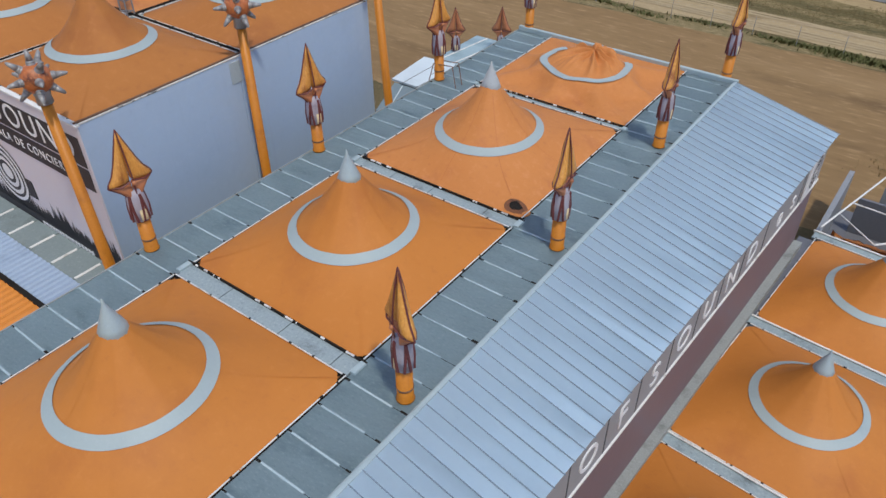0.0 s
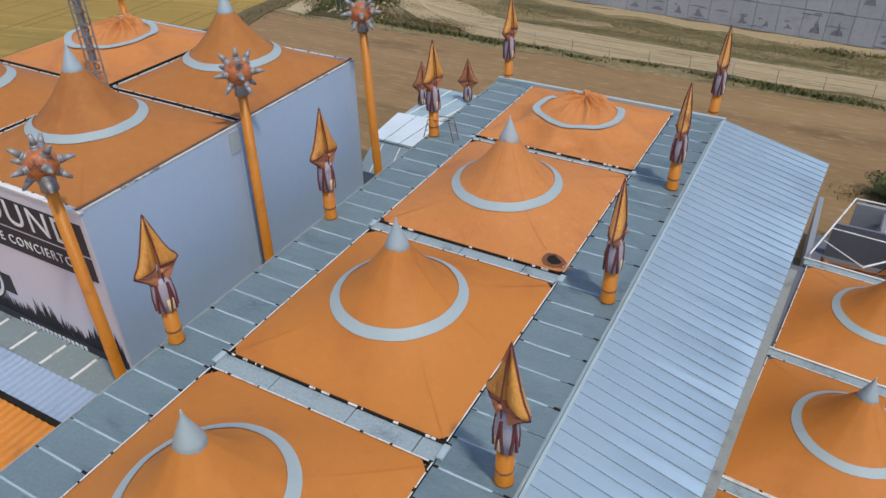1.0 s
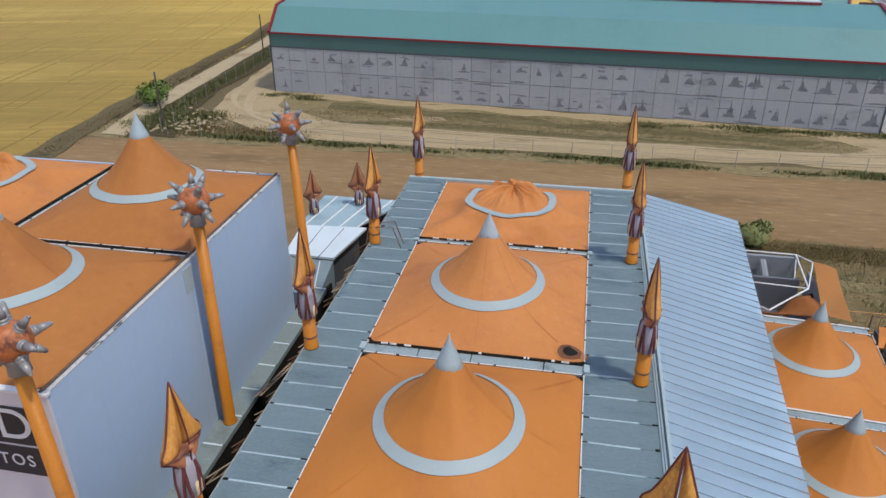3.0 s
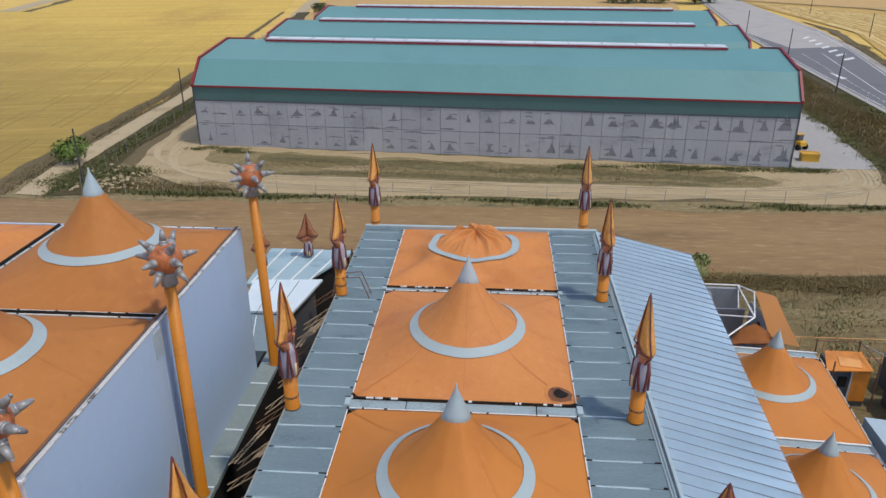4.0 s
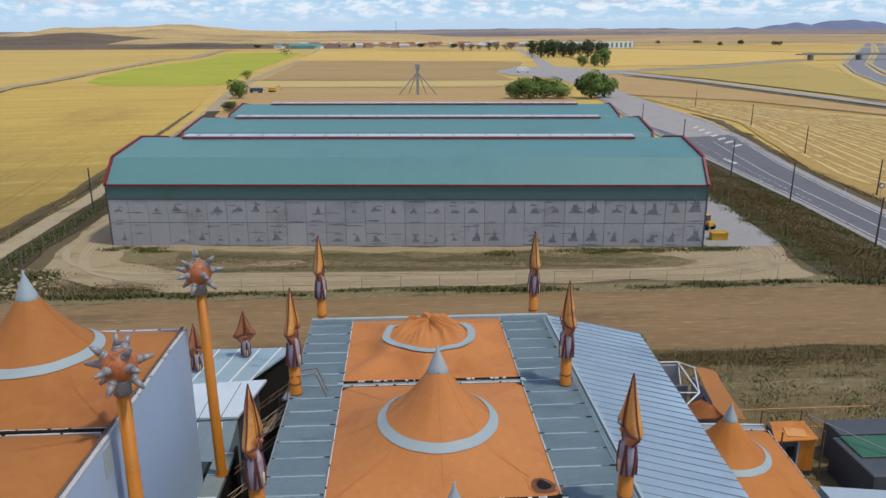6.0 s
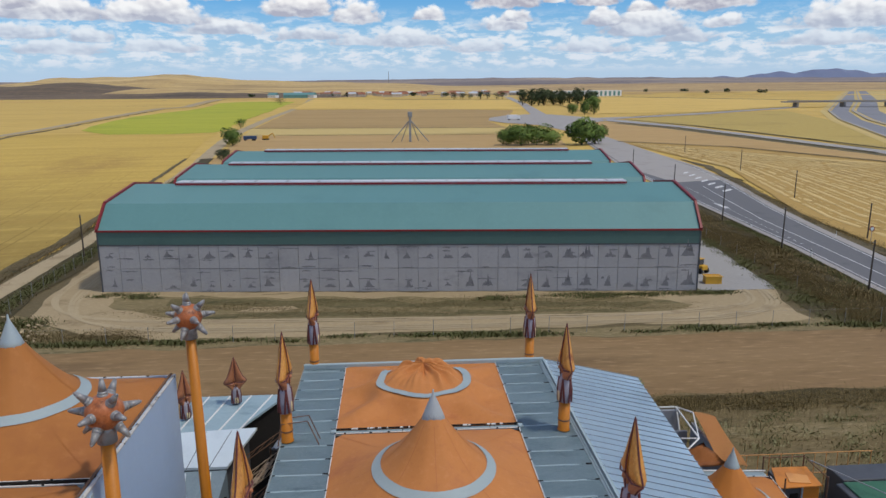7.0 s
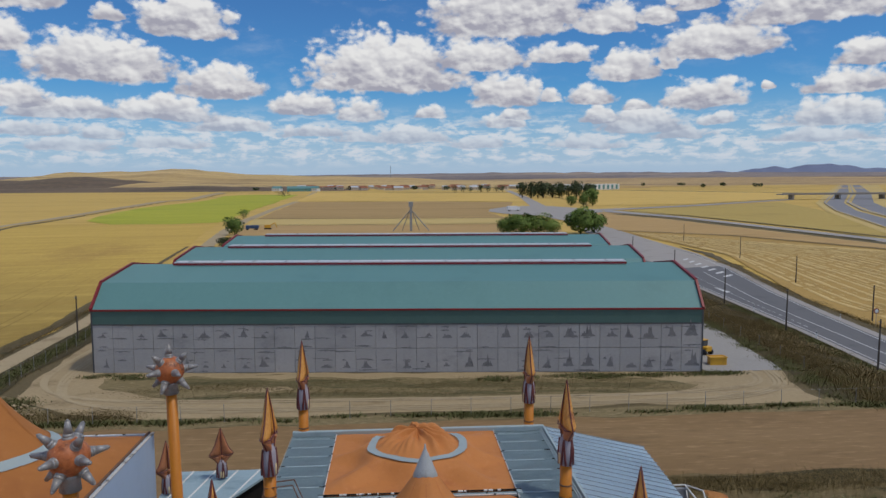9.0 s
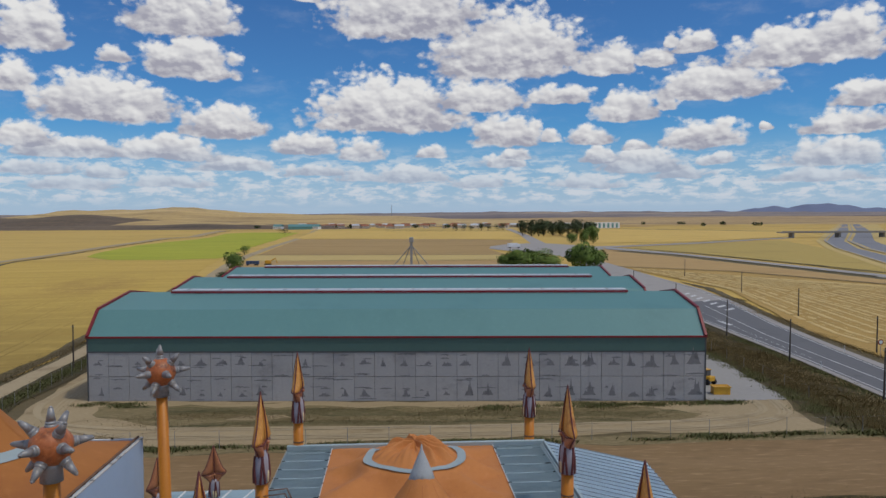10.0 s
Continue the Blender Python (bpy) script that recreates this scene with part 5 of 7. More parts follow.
# ---- spear-headed poles ----
def spear_pole(place, turn, label, tall=1.38, group="spear poles", pole=True, s=1.0):
    t = thing("spear_pole" if pole else "spear_ornament", place, label, "ornament pole" if pole else "ornament", group, turn)
    h = tall if pole else 0.12
    if pole:
        part("shaft", lathe(bmesh.new(), [(0.29, 0.0), (0.27, 0.04), (0.255, 0.06), (0.25, h)], 20), POLE, t, "orange painted shaft", True)
        part("band", lathe(bmesh.new(), [(0.262, 0.46), (0.27, 0.47), (0.27, 0.52), (0.262, 0.53)], 20), RUST, t, "rusty clamp band", True)
    z = h
    # collar of overlapping plates
    part("collar", lathe(bmesh.new(), [(0.25 * s, z - 0.02), (0.34 * s, z), (0.36 * s, z + 0.5 * s), (0.33 * s, z + 0.95 * s), (0.24 * s, z + 1.25 * s)], 16, 1.0, 0.85), MAUVE, t, "mauve-grey moulded collar", True)
    bm = bmesh.new()
    for k in range(10):
        a = 2 * math.pi * k / 10 + 0.2
        b = a + (0.30 if k % 2 else -0.30)
        tube(bm, [(0.355 * s * math.cos(a), 0.302 * s * math.sin(a), z + 0.02), (0.37 * s * math.cos((a + b) / 2), 0.315 * s * math.sin((a + b) / 2), z + 0.5 * s), (0.30 * s * math.cos(b), 0.26 * s * math.sin(b), z + 1.1 * s)], 0.048 * s, 5)
    part("trim", bm, MAROON, t, "maroon moulded ribs")
    for sg in (1, -1):
        part("plate", boxes((-0.13 * s, 0.26 * s * sg - 0.06, z + 0.03, 0.13 * s, 0.26 * s * sg + 0.06, z + 0.50 * s), bevel=0.03), CREAM, t, "cream tag plate", True)
    z += 1.0 * s
    # head: two upper lobes and two lower lobes, swelling either side of a groove
    H = (4.93 - 1.38 - 1.0) * s

    def lobe(sx, zs, mat_name, nm, lab):
        bm = bmesh.new()
        rows_ = []
        n = 14
        for f, a, w, d in zs:
            row = []
            for i in range(n):
                q = 2 * math.pi * i / n
                cx = (a + w) / 2
                row.append(bm.verts.new((sx * (cx + (w - a) / 2 * math.cos(q)), d * math.sin(q) * (0.72 + 0.28 * math.cos(q + 0.5) ** 2), z + f * H)))
            rows_.append(row)
        for ra, rb in zip(rows_, rows_[1:]):
            for i in range(n):
                bm.faces.new((ra[i], ra[(i + 1) % n], rb[(i + 1) % n], rb[i]))
        bm.faces.new(rows_[0])
        bm.faces.new(rows_[-1])
        bmesh.ops.recalc_face_normals(bm, faces=bm.faces)
        part(nm, bm, mat_name, t, lab, True)

    for sx in (1, -1):
        lobe(sx, [(0.22, 0.30 * s, 0.62 * s, 0.06 * s), (0.25, 0.04 * s, 0.80 * s, 0.20 * s), (0.29, 0.015, 0.76 * s, 0.27 * s), (0.38, 0.012, 0.58 * s, 0.27 * s), (0.52, 0.01, 0.42 * s, 0.22 * s), (0.70, 0.008, 0.26 * s, 0.15 * s), (0.86, 0.004, 0.12 * s, 0.08 * s), (0.99, 0.0, 0.025 * s, 0.02)], GOLD if pole else COPPER, "upper_lobe", "padded gold upper lobe")
        lobe(sx, [(-0.05, 0.01, 0.14 * s, 0.14 * s), (0.03, 0.012, 0.30 * s, 0.22 * s), (0.11, 0.015, 0.46 * s, 0.24 * s), (0.18, 0.02, 0.64 * s, 0.20 * s), (0.235, 0.03 * s, 0.79 * s, 0.07 * s)], COPPER, "lower_lobe", "coppery lower lobe")
    bm = bmesh.new()
    for sx in (1, -1):
        tube(bm, [(sx * 0.15 * s, 0, z - 0.05 * H), (sx * 0.47 * s, 0, z + 0.11 * H), (sx * 0.82 * s, 0, z + 0.235 * H), (sx * 0.77 * s, 0, z + 0.29 * H), (sx * 0.59 * s, 0, z + 0.38 * H), (sx * 0.43 * s, 0, z + 0.52 * H), (sx * 0.27 * s, 0, z + 0.70 * H), (sx * 0.13 * s, 0, z + 0.86 * H), (0, 0, z + 1.0 * H)], 0.030 * s, 5)
        for sy in (1, -1):
            tube(bm, [(sx * 0.74 * s, sy * 0.08 * s, z + 0.245 * H), (sx * 0.45 * s, sy * 0.22 * s, z + 0.225 * H), (sx * 0.06, sy * 0.25 * s, z + 0.27 * H)], 0.030 * s, 5)
    for sy in (1, -1):
        tube(bm, [(0, sy * 0.20 * s, z + 0.0), (0, sy * 0.25 * s, z + 0.24 * H), (0, sy * 0.23 * s, z + 0.42 * H), (0, sy * 0.14 * s, z + 0.72 * H), (0, 0, z + 1.0 * H)], 0.028 * s, 5)
    part("edge_trim", bm, MAROON, t, "dark maroon edging")
    for sy in (1, -1):
        bm = bmesh.new()
        bmesh.ops.create_icosphere(bm, subdivisions=2, radius=0.085 * s, matrix=Matrix.Translation((0, sy * 0.27 * s, z + 0.235 * H)))
        part("knob", bm, COPPER, t, "coppery round knob", True)
    bm = bmesh.new()
    rod(bm, (0, 0, z + 0.97 * H), (0, 0, z + 1.02 * H), 0.03 * s, 0.006)
    part("tip", bm, MAROON, t)
    return t


spots = [(0, -8.9, -25), (0, 0, 95), (0, 9.15, 96), (0.0, 17.62, 90), (-12.16, -8.87, 84), (-12.16, 0, 86), (-12.16, 9.0, 82), (-11.85, 17.5, 84)]
for k, (x, y, turn) in enumerate(spots):
    spear_pole((x, y, ROOF + 0.02 if y < 17 else ROOF - 0.10), turn, "orange pole topped by a gold and maroon spearhead", 1.38 if y < 17 else 1.5)

# ---- spiked-ball poles ----
def mace_pole(place, top, label, turn=0.0):
    """A tall pole from its foot to the ball's middle, leaning a little."""
    foot, top = Vector(place), Vector(top)
    height = (top - foot).length
    t = thing("mace_pole", place, label, "ornament pole", "spiked ball poles", turn)
    t.matrix_basis = Matrix.Translation(foot) @ (top - foot).to_track_quat("Z", "Y").to_matrix().to_4x4() @ Matrix.Rotation(radians(turn), 4, "Z")
    part("shaft", lathe(bmesh.new(), [(0.30, 0.0), (0.26, 0.06), (0.235, 0.10), (0.205, height - 0.85)], 22), POLE, t, "orange painted shaft", True)
    part("collar", lathe(bmesh.new(), [(0.21, height - 0.95), (0.29, height - 0.93), (0.27, height - 0.65), (0.30, height - 0.55), (0.28, height - 0.42)], 18), SPIKE, t, "grey socket collar", True)
    bm = bmesh.new()
    bmesh.ops.create_icosphere(bm, subdivisions=4, radius=0.54, matrix=Matrix.Translation((0, 0, height)))
    for v in bm.verts:
        d = v.co - Vector((0, 0, height))
        v.co = Vector((0, 0, height)) + d * (1 + 0.035 * noise.noise(d * 3.2) - 0.03 * max(0, math.sin(6 * math.atan2(d.y, d.x)) - 0.75))
    part("ball", bm, BALL, t, "lumpy terracotta ball", True)
    dirs = [(0, 0, 1)]
    for k in range(5):
        a = k * 2 * math.pi / 5 + 0.5
        dirs.append((math.cos(a), math.sin(a), 0.05))
        if k < 4:
            b = k * math.pi / 2 + 0.3
            dirs.append((0.74 * math.cos(b), 0.74 * math.sin(b), -0.72))
        if k < 3:
            b = k * 2 * math.pi / 3 + 0.9
            dirs.append((0.72 * math.cos(b), 0.72 * math.sin(b), 0.72))
    for d in dirs:
        v = Vector(d).normalized()
        c = Vector((0, 0, height))
        bm = bmesh.new()
        rod(bm, c + v * 0.46, c + v * 0.58, 0.155, 0.150, 12)
        rod(bm, c + v * 0.57, c + v * 0.66, 0.150, 0.128, 12)
        rod(bm, c + v * 0.65, c + v * 1.00, 0.128, 0.062, 12)
        rod(bm, c + v * 0.995, c + v * 1.05, 0.062, 0.018, 12)
        part("spike", bm, SPIKE, t, "grey conical spike", True)
    return t


DECKZ = 7.0
for foot, top, lab in (((-15.95, -8.95, DECKZ), (-16.18, -9.0, 16.84), "tall orange pole with a spiked terracotta ball at the sign's corner"),
                       ((-15.98, -0.17, DECKZ), (-15.88, -0.17, 16.88), "tall orange pole with a spiked ball against the pale wall"),
                       ((-15.80, 9.1, DECKZ), (-15.75, 8.42, 17.0), "tall orange pole with a spiked ball past the wall's end"),
                       ((-33.4, 8.9, DECKZ), (-33.4, 8.9, 16.78), "far orange pole with a spiked terracotta ball")):
    mace_pole(foot, top, lab, rnd.uniform(0, 60))

# ---- west block with pale walls and the sign ----
WZ = 14.45
structure("west_block", boxes((-33.4, -8.0, 0, -16.75, 8.5, WZ - 0.16)), HUTDARK, "tall west block under tent roofs", "building")
wall_w = tagged(new("wall_west"), "tall plain pale blue panel wall", "wall", kind="structure")
for a, b in ((-8.05, -0.262), (-0.25, 8.55)):
    part("panel", boxes((-16.75, a, 6.3, -16.50, b, WZ), bevel=0.015), WALLBLUE, wall_w)
part("patch", boxes((-16.50, -0.75, WZ - 1.15, -16.47, -0.15, WZ - 0.15), bevel=0.01), ANNEX, wall_w, "grey steel plate")
structure("wall_cap", boxes((-16.60, -8.1, WZ, -16.485, 8.6, WZ + 0.035)), CHIPPED, "chipped white coping of the pale wall", "trim")
structure("wall_cap_pipe", rods([((-16.70, -8.1, WZ + 0.04), (-16.70, 8.6, WZ + 0.04), 0.05)]), RUST, "rusty pipe along the coping", "pipe")
structure("wall_north", boxes((-33.4, 8.5, 5.0, -16.55, 8.62, WZ - 0.02)), WALLBLUE, "pale end wall of the west block", "wall")
for cx_, cy_, down in ((-20.80, -3.88, False), (-20.70, 4.50, False), (-29.2, -3.88, False)):
    make_tent((cx_, cy_, WZ - 0.08), 4.05, 4.05, "high orange canvas tent roof on the west block, painted dimmer", ORANGE_DIM, CAP, 0, "west tent roofs", int(40 + cx_ + cy_))
t = thing("tent_roof", (-29.2, 4.50, WZ - 0.08), "slumped orange canvas tent roof on the west block", "tent", "west tent roofs")
hx, hy = 4.05, 4.12
part("canopy", tent_mesh(hx, hy, 0.006, 1.0, 0.0, 1.0, n=120, rings=60, fold=crumple), ORANGE_OLD, t, "slumped creased canvas", True)
part("stripe", tent_mesh(hx, hy, 0.48, 0.575, 0.0, 1.0, n=120, rings=8, fold=lambda p, e, th: crumple(p, e, th) + Vector((0, 0, 0.055))), BAND, t, "buckled grey ring stripe", True)
for k, (a, b) in enumerate((((-24.98, -8.0, -0.1), (-24.98, 8.5, -0.1)), ((-33.3, 0.31, -0.1), (-16.8, 0.31, -0.1)))):
    g = thing("roof_gutter", (0, 0, WZ + 0.02), "dark gutter between the high tents", "gutter", "west gutters")
    bm = bmesh.new()
    rod(bm, Vector(a) + Vector((0, 0, 0.06)), Vector(b) + Vector((0, 0, 0.06)), 0.065, None, 8)
    part("rail", bm, DARK, g)
    bm = bmesh.new()
    if k == 0:
        box(bm, -25.15, -8.0, -0.2, -24.75, 8.5, -0.12)
    else:
        box(bm, -33.3, 0.12, -0.2, -16.8, 0.5, -0.13)
    part("tray", bm, SHEET, g)

# tube mast with a ladder cage
mast = thing("cage_mast", (-25.05, 0.1, WZ), "leaning grey tube mast with ladder cage and hoops", "mast")
lean = Vector((-0.9, 0.6, 5.0))
up_ = lean.normalized()
bm = bmesh.new()
rod(bm, up_ * 1.3, lean, 0.17, 0.17, 16, caps=False)
rod(bm, up_ * 1.3, lean * 0.995, 0.14, 0.14, 16, caps=False)
part("tube", bm, MASTGREY, mast, "open grey tube")
bm = bmesh.new()
rod(bm, lean * 0.985, lean * 1.002, 0.19, 0.19, 16, caps=False)
part("rim", bm, WHITE, mast, "pale rim")
for dx, dy in ((-0.26, -0.2), (0.26, -0.2), (0.26, 0.2)):
    bm = bmesh.new()
    rod(bm, (dx, dy, 0), Vector((dx, dy, 0)) + lean * 0.88, 0.04)
    part("leg", bm, MASTGREY, mast)
for k in range(9):
    c = lean * (0.04 + 0.105 * k)
    bm = bmesh.new()
    tube(bm, [c + Vector(p) for p in ((-0.26, -0.2, 0), (0.26, -0.2, 0), (0.26, 0.2, 0), (-0.26, -0.2, 0))], 0.028, 5)
    part("brace", bm, MASTGREY, mast)
for k in range(5):
    c = lean * (0.20 + 0.16 * k)
    bm = bmesh.new()
    tube(bm, [c + Vector(p) for p in ((0.24, -0.2, 0.0), (0.50, -0.22, 0.02), (0.60, -0.22, 0.10), (0.58, -0.22, 0.20), (0.46, -0.22, 0.25), (0.22, -0.2, 0.24))], 0.03, 6)
    part("hoop", bm, RUST, mast)

# sign wall
sign = tagged(new("concert_sign"), "large white printed sign with black title bands", "sign")
SY = -8.10
part("board", boxes((-33.4, SY - 0.02, 6.9, -16.52, -8.0, WZ - 0.05)), PRINT, sign)
part("title_band", boxes((-33.3, SY - 0.045, 12.50, -16.72, SY - 0.02, 13.86)), BLACK, sign)
part("subtitle_band", boxes((-33.3, SY - 0.045, 11.36, -16.72, SY - 0.02, 12.40)), BLACK, sign)
face = pose(0, 0, 0, 90, 0, 0)
for ch, x in zip("SOUND", (-23.35, -21.98, -20.60, -19.22, -17.85)):
    words("letter", ch, 1.55, Matrix.Translation((x, SY - 0.05, 13.18)) @ face, LETTER, sign, 0.012, 1.05)
obs = [words("subtitle_word", w_, 0.60, Matrix(), LETTER, sign, 0.01, 0.92, 1.24) for w_ in ("SALA", "DE", "CONCIERTOS")]
spans = [(min(v.co.x for v in o.data.vertices), max(v.co.x for v in o.data.vertices)) for o in obs]
at = -20.95 - (sum(b - a for a, b in spans) + 0.64) / 2
for o, (a, b) in zip(obs, spans):
    o.matrix_basis = Matrix.Translation((at - a, SY - 0.05, 11.87)) @ face
    at += b - a + 0.32
# crowd-like fringe of grass-shaped blades and a speaker emblem
bm = bmesh.new()
r = random.Random(5)
x = -33.3
while x < -16.8:
    w = r.uniform(0.10, 0.24)
    h = 0.75 + 0.75 * r.random() + 0.25 * math.sin(x * 1.7)
    pts = [(x, 6.95), (x + w, 6.95), (x + w * 0.9, 7.3 + h * 0.5), (x + w * (0.5 + r.uniform(-0.5, 0.5)), 7.3 + h), (x + w * 0.1, 7.3 + h * 0.55)]
    vs = [bm.verts.new((px, SY - 0.035, pz)) for px, pz in pts]
    bm.faces.new(vs)
    x += w * 0.62
part("fringe", bm, BLACK, sign, "black ragged printed fringe")
part("footer", boxes((-33.3, SY - 0.04, 6.92, -16.6, SY - 0.02, 7.42)), BLACK, sign)
bm = bmesh.new()
for k in range(16):
    box(bm, -23.3 + k * 0.27, SY - 0.06, 7.02, -23.3 + k * 0.27 + 0.17, SY - 0.04, 7.22)
tagged(part("small_print", bm, LETTER, sign, "unreadable white small print"), kind="stuff")
cxs, czs = -25.0, 9.4
for r0, r1, m_ in ((0.0, 1.65, BLACK), (1.38, 1.56, LETTER), (1.0, 1.22, LETTER), (0.62, 0.84, LETTER), (0.0, 0.42, LETTER)):
    bm = bmesh.new()
    d = SY - (0.04 if m_ is BLACK else 0.05)
    for i in range(40):
        a0, a1 = 2 * math.pi * i / 40, 2 * math.pi * (i + 1) / 40
        pts = [(cxs + rr * math.cos(a), d, czs + rr * math.sin(a)) for rr, a in ((max(r0, 0.001), a0), (r1, a0), (r1, a1), (max(r0, 0.001), a1))]
        sheet(bm, pts)
    part("emblem_ring", bm, m_, sign)
part("emblem_arm", prism(bmesh.new(), [(-23.5, SY - 0.05), (-22.8, SY - 0.05), (-22.8, SY - 0.03), (-23.5, SY - 0.03)], 8.6, 9.6), BLACK, sign)
structure("sign_cap", boxes((-33.4, -8.18, WZ - 0.05, -16.45, -8.0, WZ + 0.03)), WHITE, "pale coping over the sign", "trim")

# ---- deck at the wall's foot ----
deck = tagged(new("deck"), "weathered grey-green deck slabs with white joints", "deck", kind="structure")
for k in range(13):
    y = -12.2 + k * 1.78
    part("slab", boxes((-16.5, y, DECKZ - 0.25, -15.60, y + 1.72, DECKZ), bevel=0.02), DECK, deck)
    if y > -8:
        part("joint", boxes((-16.45, y + 1.67, DECKZ, -15.64, y + 1.75, DECKZ + 0.02)), PALEROOF, deck)
for k in range(9):
    x = -33.2 + k * 1.86
    part("slab", boxes((x, -9.75, DECKZ - 0.25, x + 1.80, -8.14, DECKZ), bevel=0.02), DECK, deck)
    part("joint", boxes((x + 1.76, -9.6, DECKZ, x + 1.90, -8.35, DECKZ + 0.03)), WHITE, deck)
# Deck base is near-black to paint the shade under the deck.
structure("deck_base", boxes((-33.4, -24, 0, -15.7, -8.0, DECKZ - 0.27), (-16.8, -8.0, 0, -15.7, 12.0, DECKZ - 0.27)), DARK, "base below the deck, painted near-black for shade", "building")
structure("blue_roof", corrugated(-33, -11.35, -13.0, -9.7, DECKZ + 0.02, 0.35, 0.05, "x"), BLUESHEET, "grey-blue corrugated low roof", "roof")
structure("orange_roof", corrugated(-33, -20.0, -13.0, -11.55, DECKZ - 0.05, 0.40, 0.06, "x"), CORRO, "orange corrugated low roof", "roof")
structure("roof_gap_trim", boxes((-33, -11.56, DECKZ - 0.1, -13.0, -11.34, DECKZ + 0.10)), DARK, "dark gutter strip between the low roofs", "gutter")

# dark passage with scrap trusses
passage = thing("truss_heap", (-13.7, 2.0, -0.7), "tangle of weathered trusses in the dark passage", "truss")
r = random.Random(8)


def truss(a, b, off, mat_, n=7):
    bm = bmesh.new()
    a, b, off = Vector(a), Vector(b), Vector(off)
    rod(bm, a, b, 0.030, None, 6)
    rod(bm, a + off, b + off, 0.030, None, 6)
    for j in range(n):
        f, g_ = j / n, (j + 1) / n
        rod(bm, a.lerp(b, f), (a + off).lerp(b + off, g_), 0.018, None, 5)
    part("truss", bm, mat_, passage)


for k in range(13):
    y = -9.0 + k * 1.85
    z = 8.2 + r.uniform(-0.3, 0.3)
    truss((-1.65, y + r.uniform(-0.4, 0.4), z - 0.9), (1.35, y + 1.2 + r.uniform(-0.4, 0.4), z + 0.9), (0.05, 0.0, 0.32), TRUSS if k % 3 else RUST, 6)
for k in range(16):
    y = r.uniform(-6, 12.5)
    z = 7.6 + r.uniform(-0.8, 1.0)
    a_ = Vector((r.uniform(-1.4, 0.4), y - 2.0, z))
    truss(a_, a_ + Vector((r.uniform(0.2, 1.2), r.uniform(1.0, 3.6), r.uniform(-0.3, 0.9))), (0.26, 0, 0.1), TRUSS if k % 3 else RUST)
# Passage shade is put into the floor's near-black colour.
structure("passage_floor", boxes((-15.68, -20, 0, -12.36, 17, 4.0)), DARK, "floor of the narrow passage, painted near-black for shade", "floor")

# ladder rail on the roof
rail = thing("roof_ladder_rail", (-11.5, 9.3, ROOF), "thin rusty ladder rails at the roof edge", "ladder")
for dy in (0.0, -0.55):
    bm = bmesh.new()
    tube(bm, [(-1.0, dy - 0.2, 0.0), (-0.85, dy, 0.9), (0.25, dy + 0.15, 0.95), (0.75, dy - 0.25, 0.02)], 0.025, 6)
    part("rail", bm, RUST, rail)
for z in (0.3, 0.6):
    bm = bmesh.new()
    rod(bm, (-0.93, -0.1, z), (-0.93, -0.62, z), 0.016, None, 5)
    part("rung", bm, RUST, rail)

# ---- sheds behind the west block ----
shed = thing("flat_shed", (0, 0, 0), "low shed with a clean white sheet roof", "shed")
part("roof", prism(bmesh.new(), [(-18.6, 12.6), (-15.72, 12.6), (-15.0, 16.7), (-19.0, 16.4)], 7.86, 8.0), PALEROOF, shed)
for q in (0.33, 0.66):
    part("roof_joint", rods([((-18.7 + 3.2 * q, 12.4, 8.005), (-18.95 + 4.0 * q, 16.4, 8.005), 0.018)]), TANKGREY, shed)
part("wall", prism(bmesh.new(), [(-18.3, 12.9), (-16.0, 12.9), (-15.4, 16.3), (-18.6, 16.2)], 0.0, 7.86), TANKGREY, shed)
bm = bmesh.new()
foot_ = [bm.verts.new(p) for p in ((-18.3, 10.6, 0), (-15.95, 10.6, 0), (-15.75, 12.6, 0), (-18.4, 12.6, 0))]
head_ = [bm.verts.new(p) for p in ((-18.3, 10.6, 6.75), (-15.95, 10.6, 6.75), (-15.75, 12.6, 7.80), (-18.4, 12.6, 7.80))]
for k in range(4):
    bm.faces.new((foot_[k], foot_[(k + 1) % 4], head_[(k + 1) % 4], head_[k]))
bm.faces.new(head_)
bm.faces.new(foot_[::-1])
bmesh.ops.recalc_face_normals(bm, faces=bm.faces)
structure("step_roof", bm, STEPROOF, "blue-grey sloping roof below the white shed", "roof")
for x0_, x1_ in ((-17.5, -17.7), (-16.3, -16.5)):
    part("joint", rods([((x0_, 10.62, 6.77), (x1_, 12.5, 7.76), 0.035)]), PALEROOF, shed)
shed = thing("back_shed", (0, 0, 0), "grey back shed with pale roof seams", "shed")
part("roof", prism(bmesh.new(), [(-20.6, 19.2), (-17.2, 19.2), (-14.6, 24.9), (-20.6, 24.9)], 6.15, 6.30), SHEET, shed)
# Shed wall is near-black to paint the shaded void beside it.
part("wall", prism(bmesh.new(), [(-20.4, 19.5), (-17.4, 19.5), (-15.0, 24.6), (-20.4, 24.6)], 0, 6.15), DARK, shed)
for k in range(4):
    bm = bmesh.new()
    rod(bm, (-20.3 + k * 1.15, 19.3, 6.31), (-19.6 + k * 1.35, 24.8, 6.31), 0.06, None, 6)
    part("seam", bm, WHITE, shed)
spear_pole((-17.6, 23.6, 6.3), 20, "coppery spearhead ornament on the back shed roof", group="roof ornaments", pole=False, s=0.86)
spear_pole((-20.2, 21.6, 6.3), 50, "coppery spearhead ornament near the pole", group="roof ornaments", pole=False, s=0.86)
bin_ = thing("steel_chute", (-14.1, 20.6, 4.0), "grey steel chute beside the shed", "chute")
part("trough", corrugated(-0.6, -1.8, 0.6, 1.8, 1.6, 0.3, 0.06, "x", 0.9), STEEL, bin_)
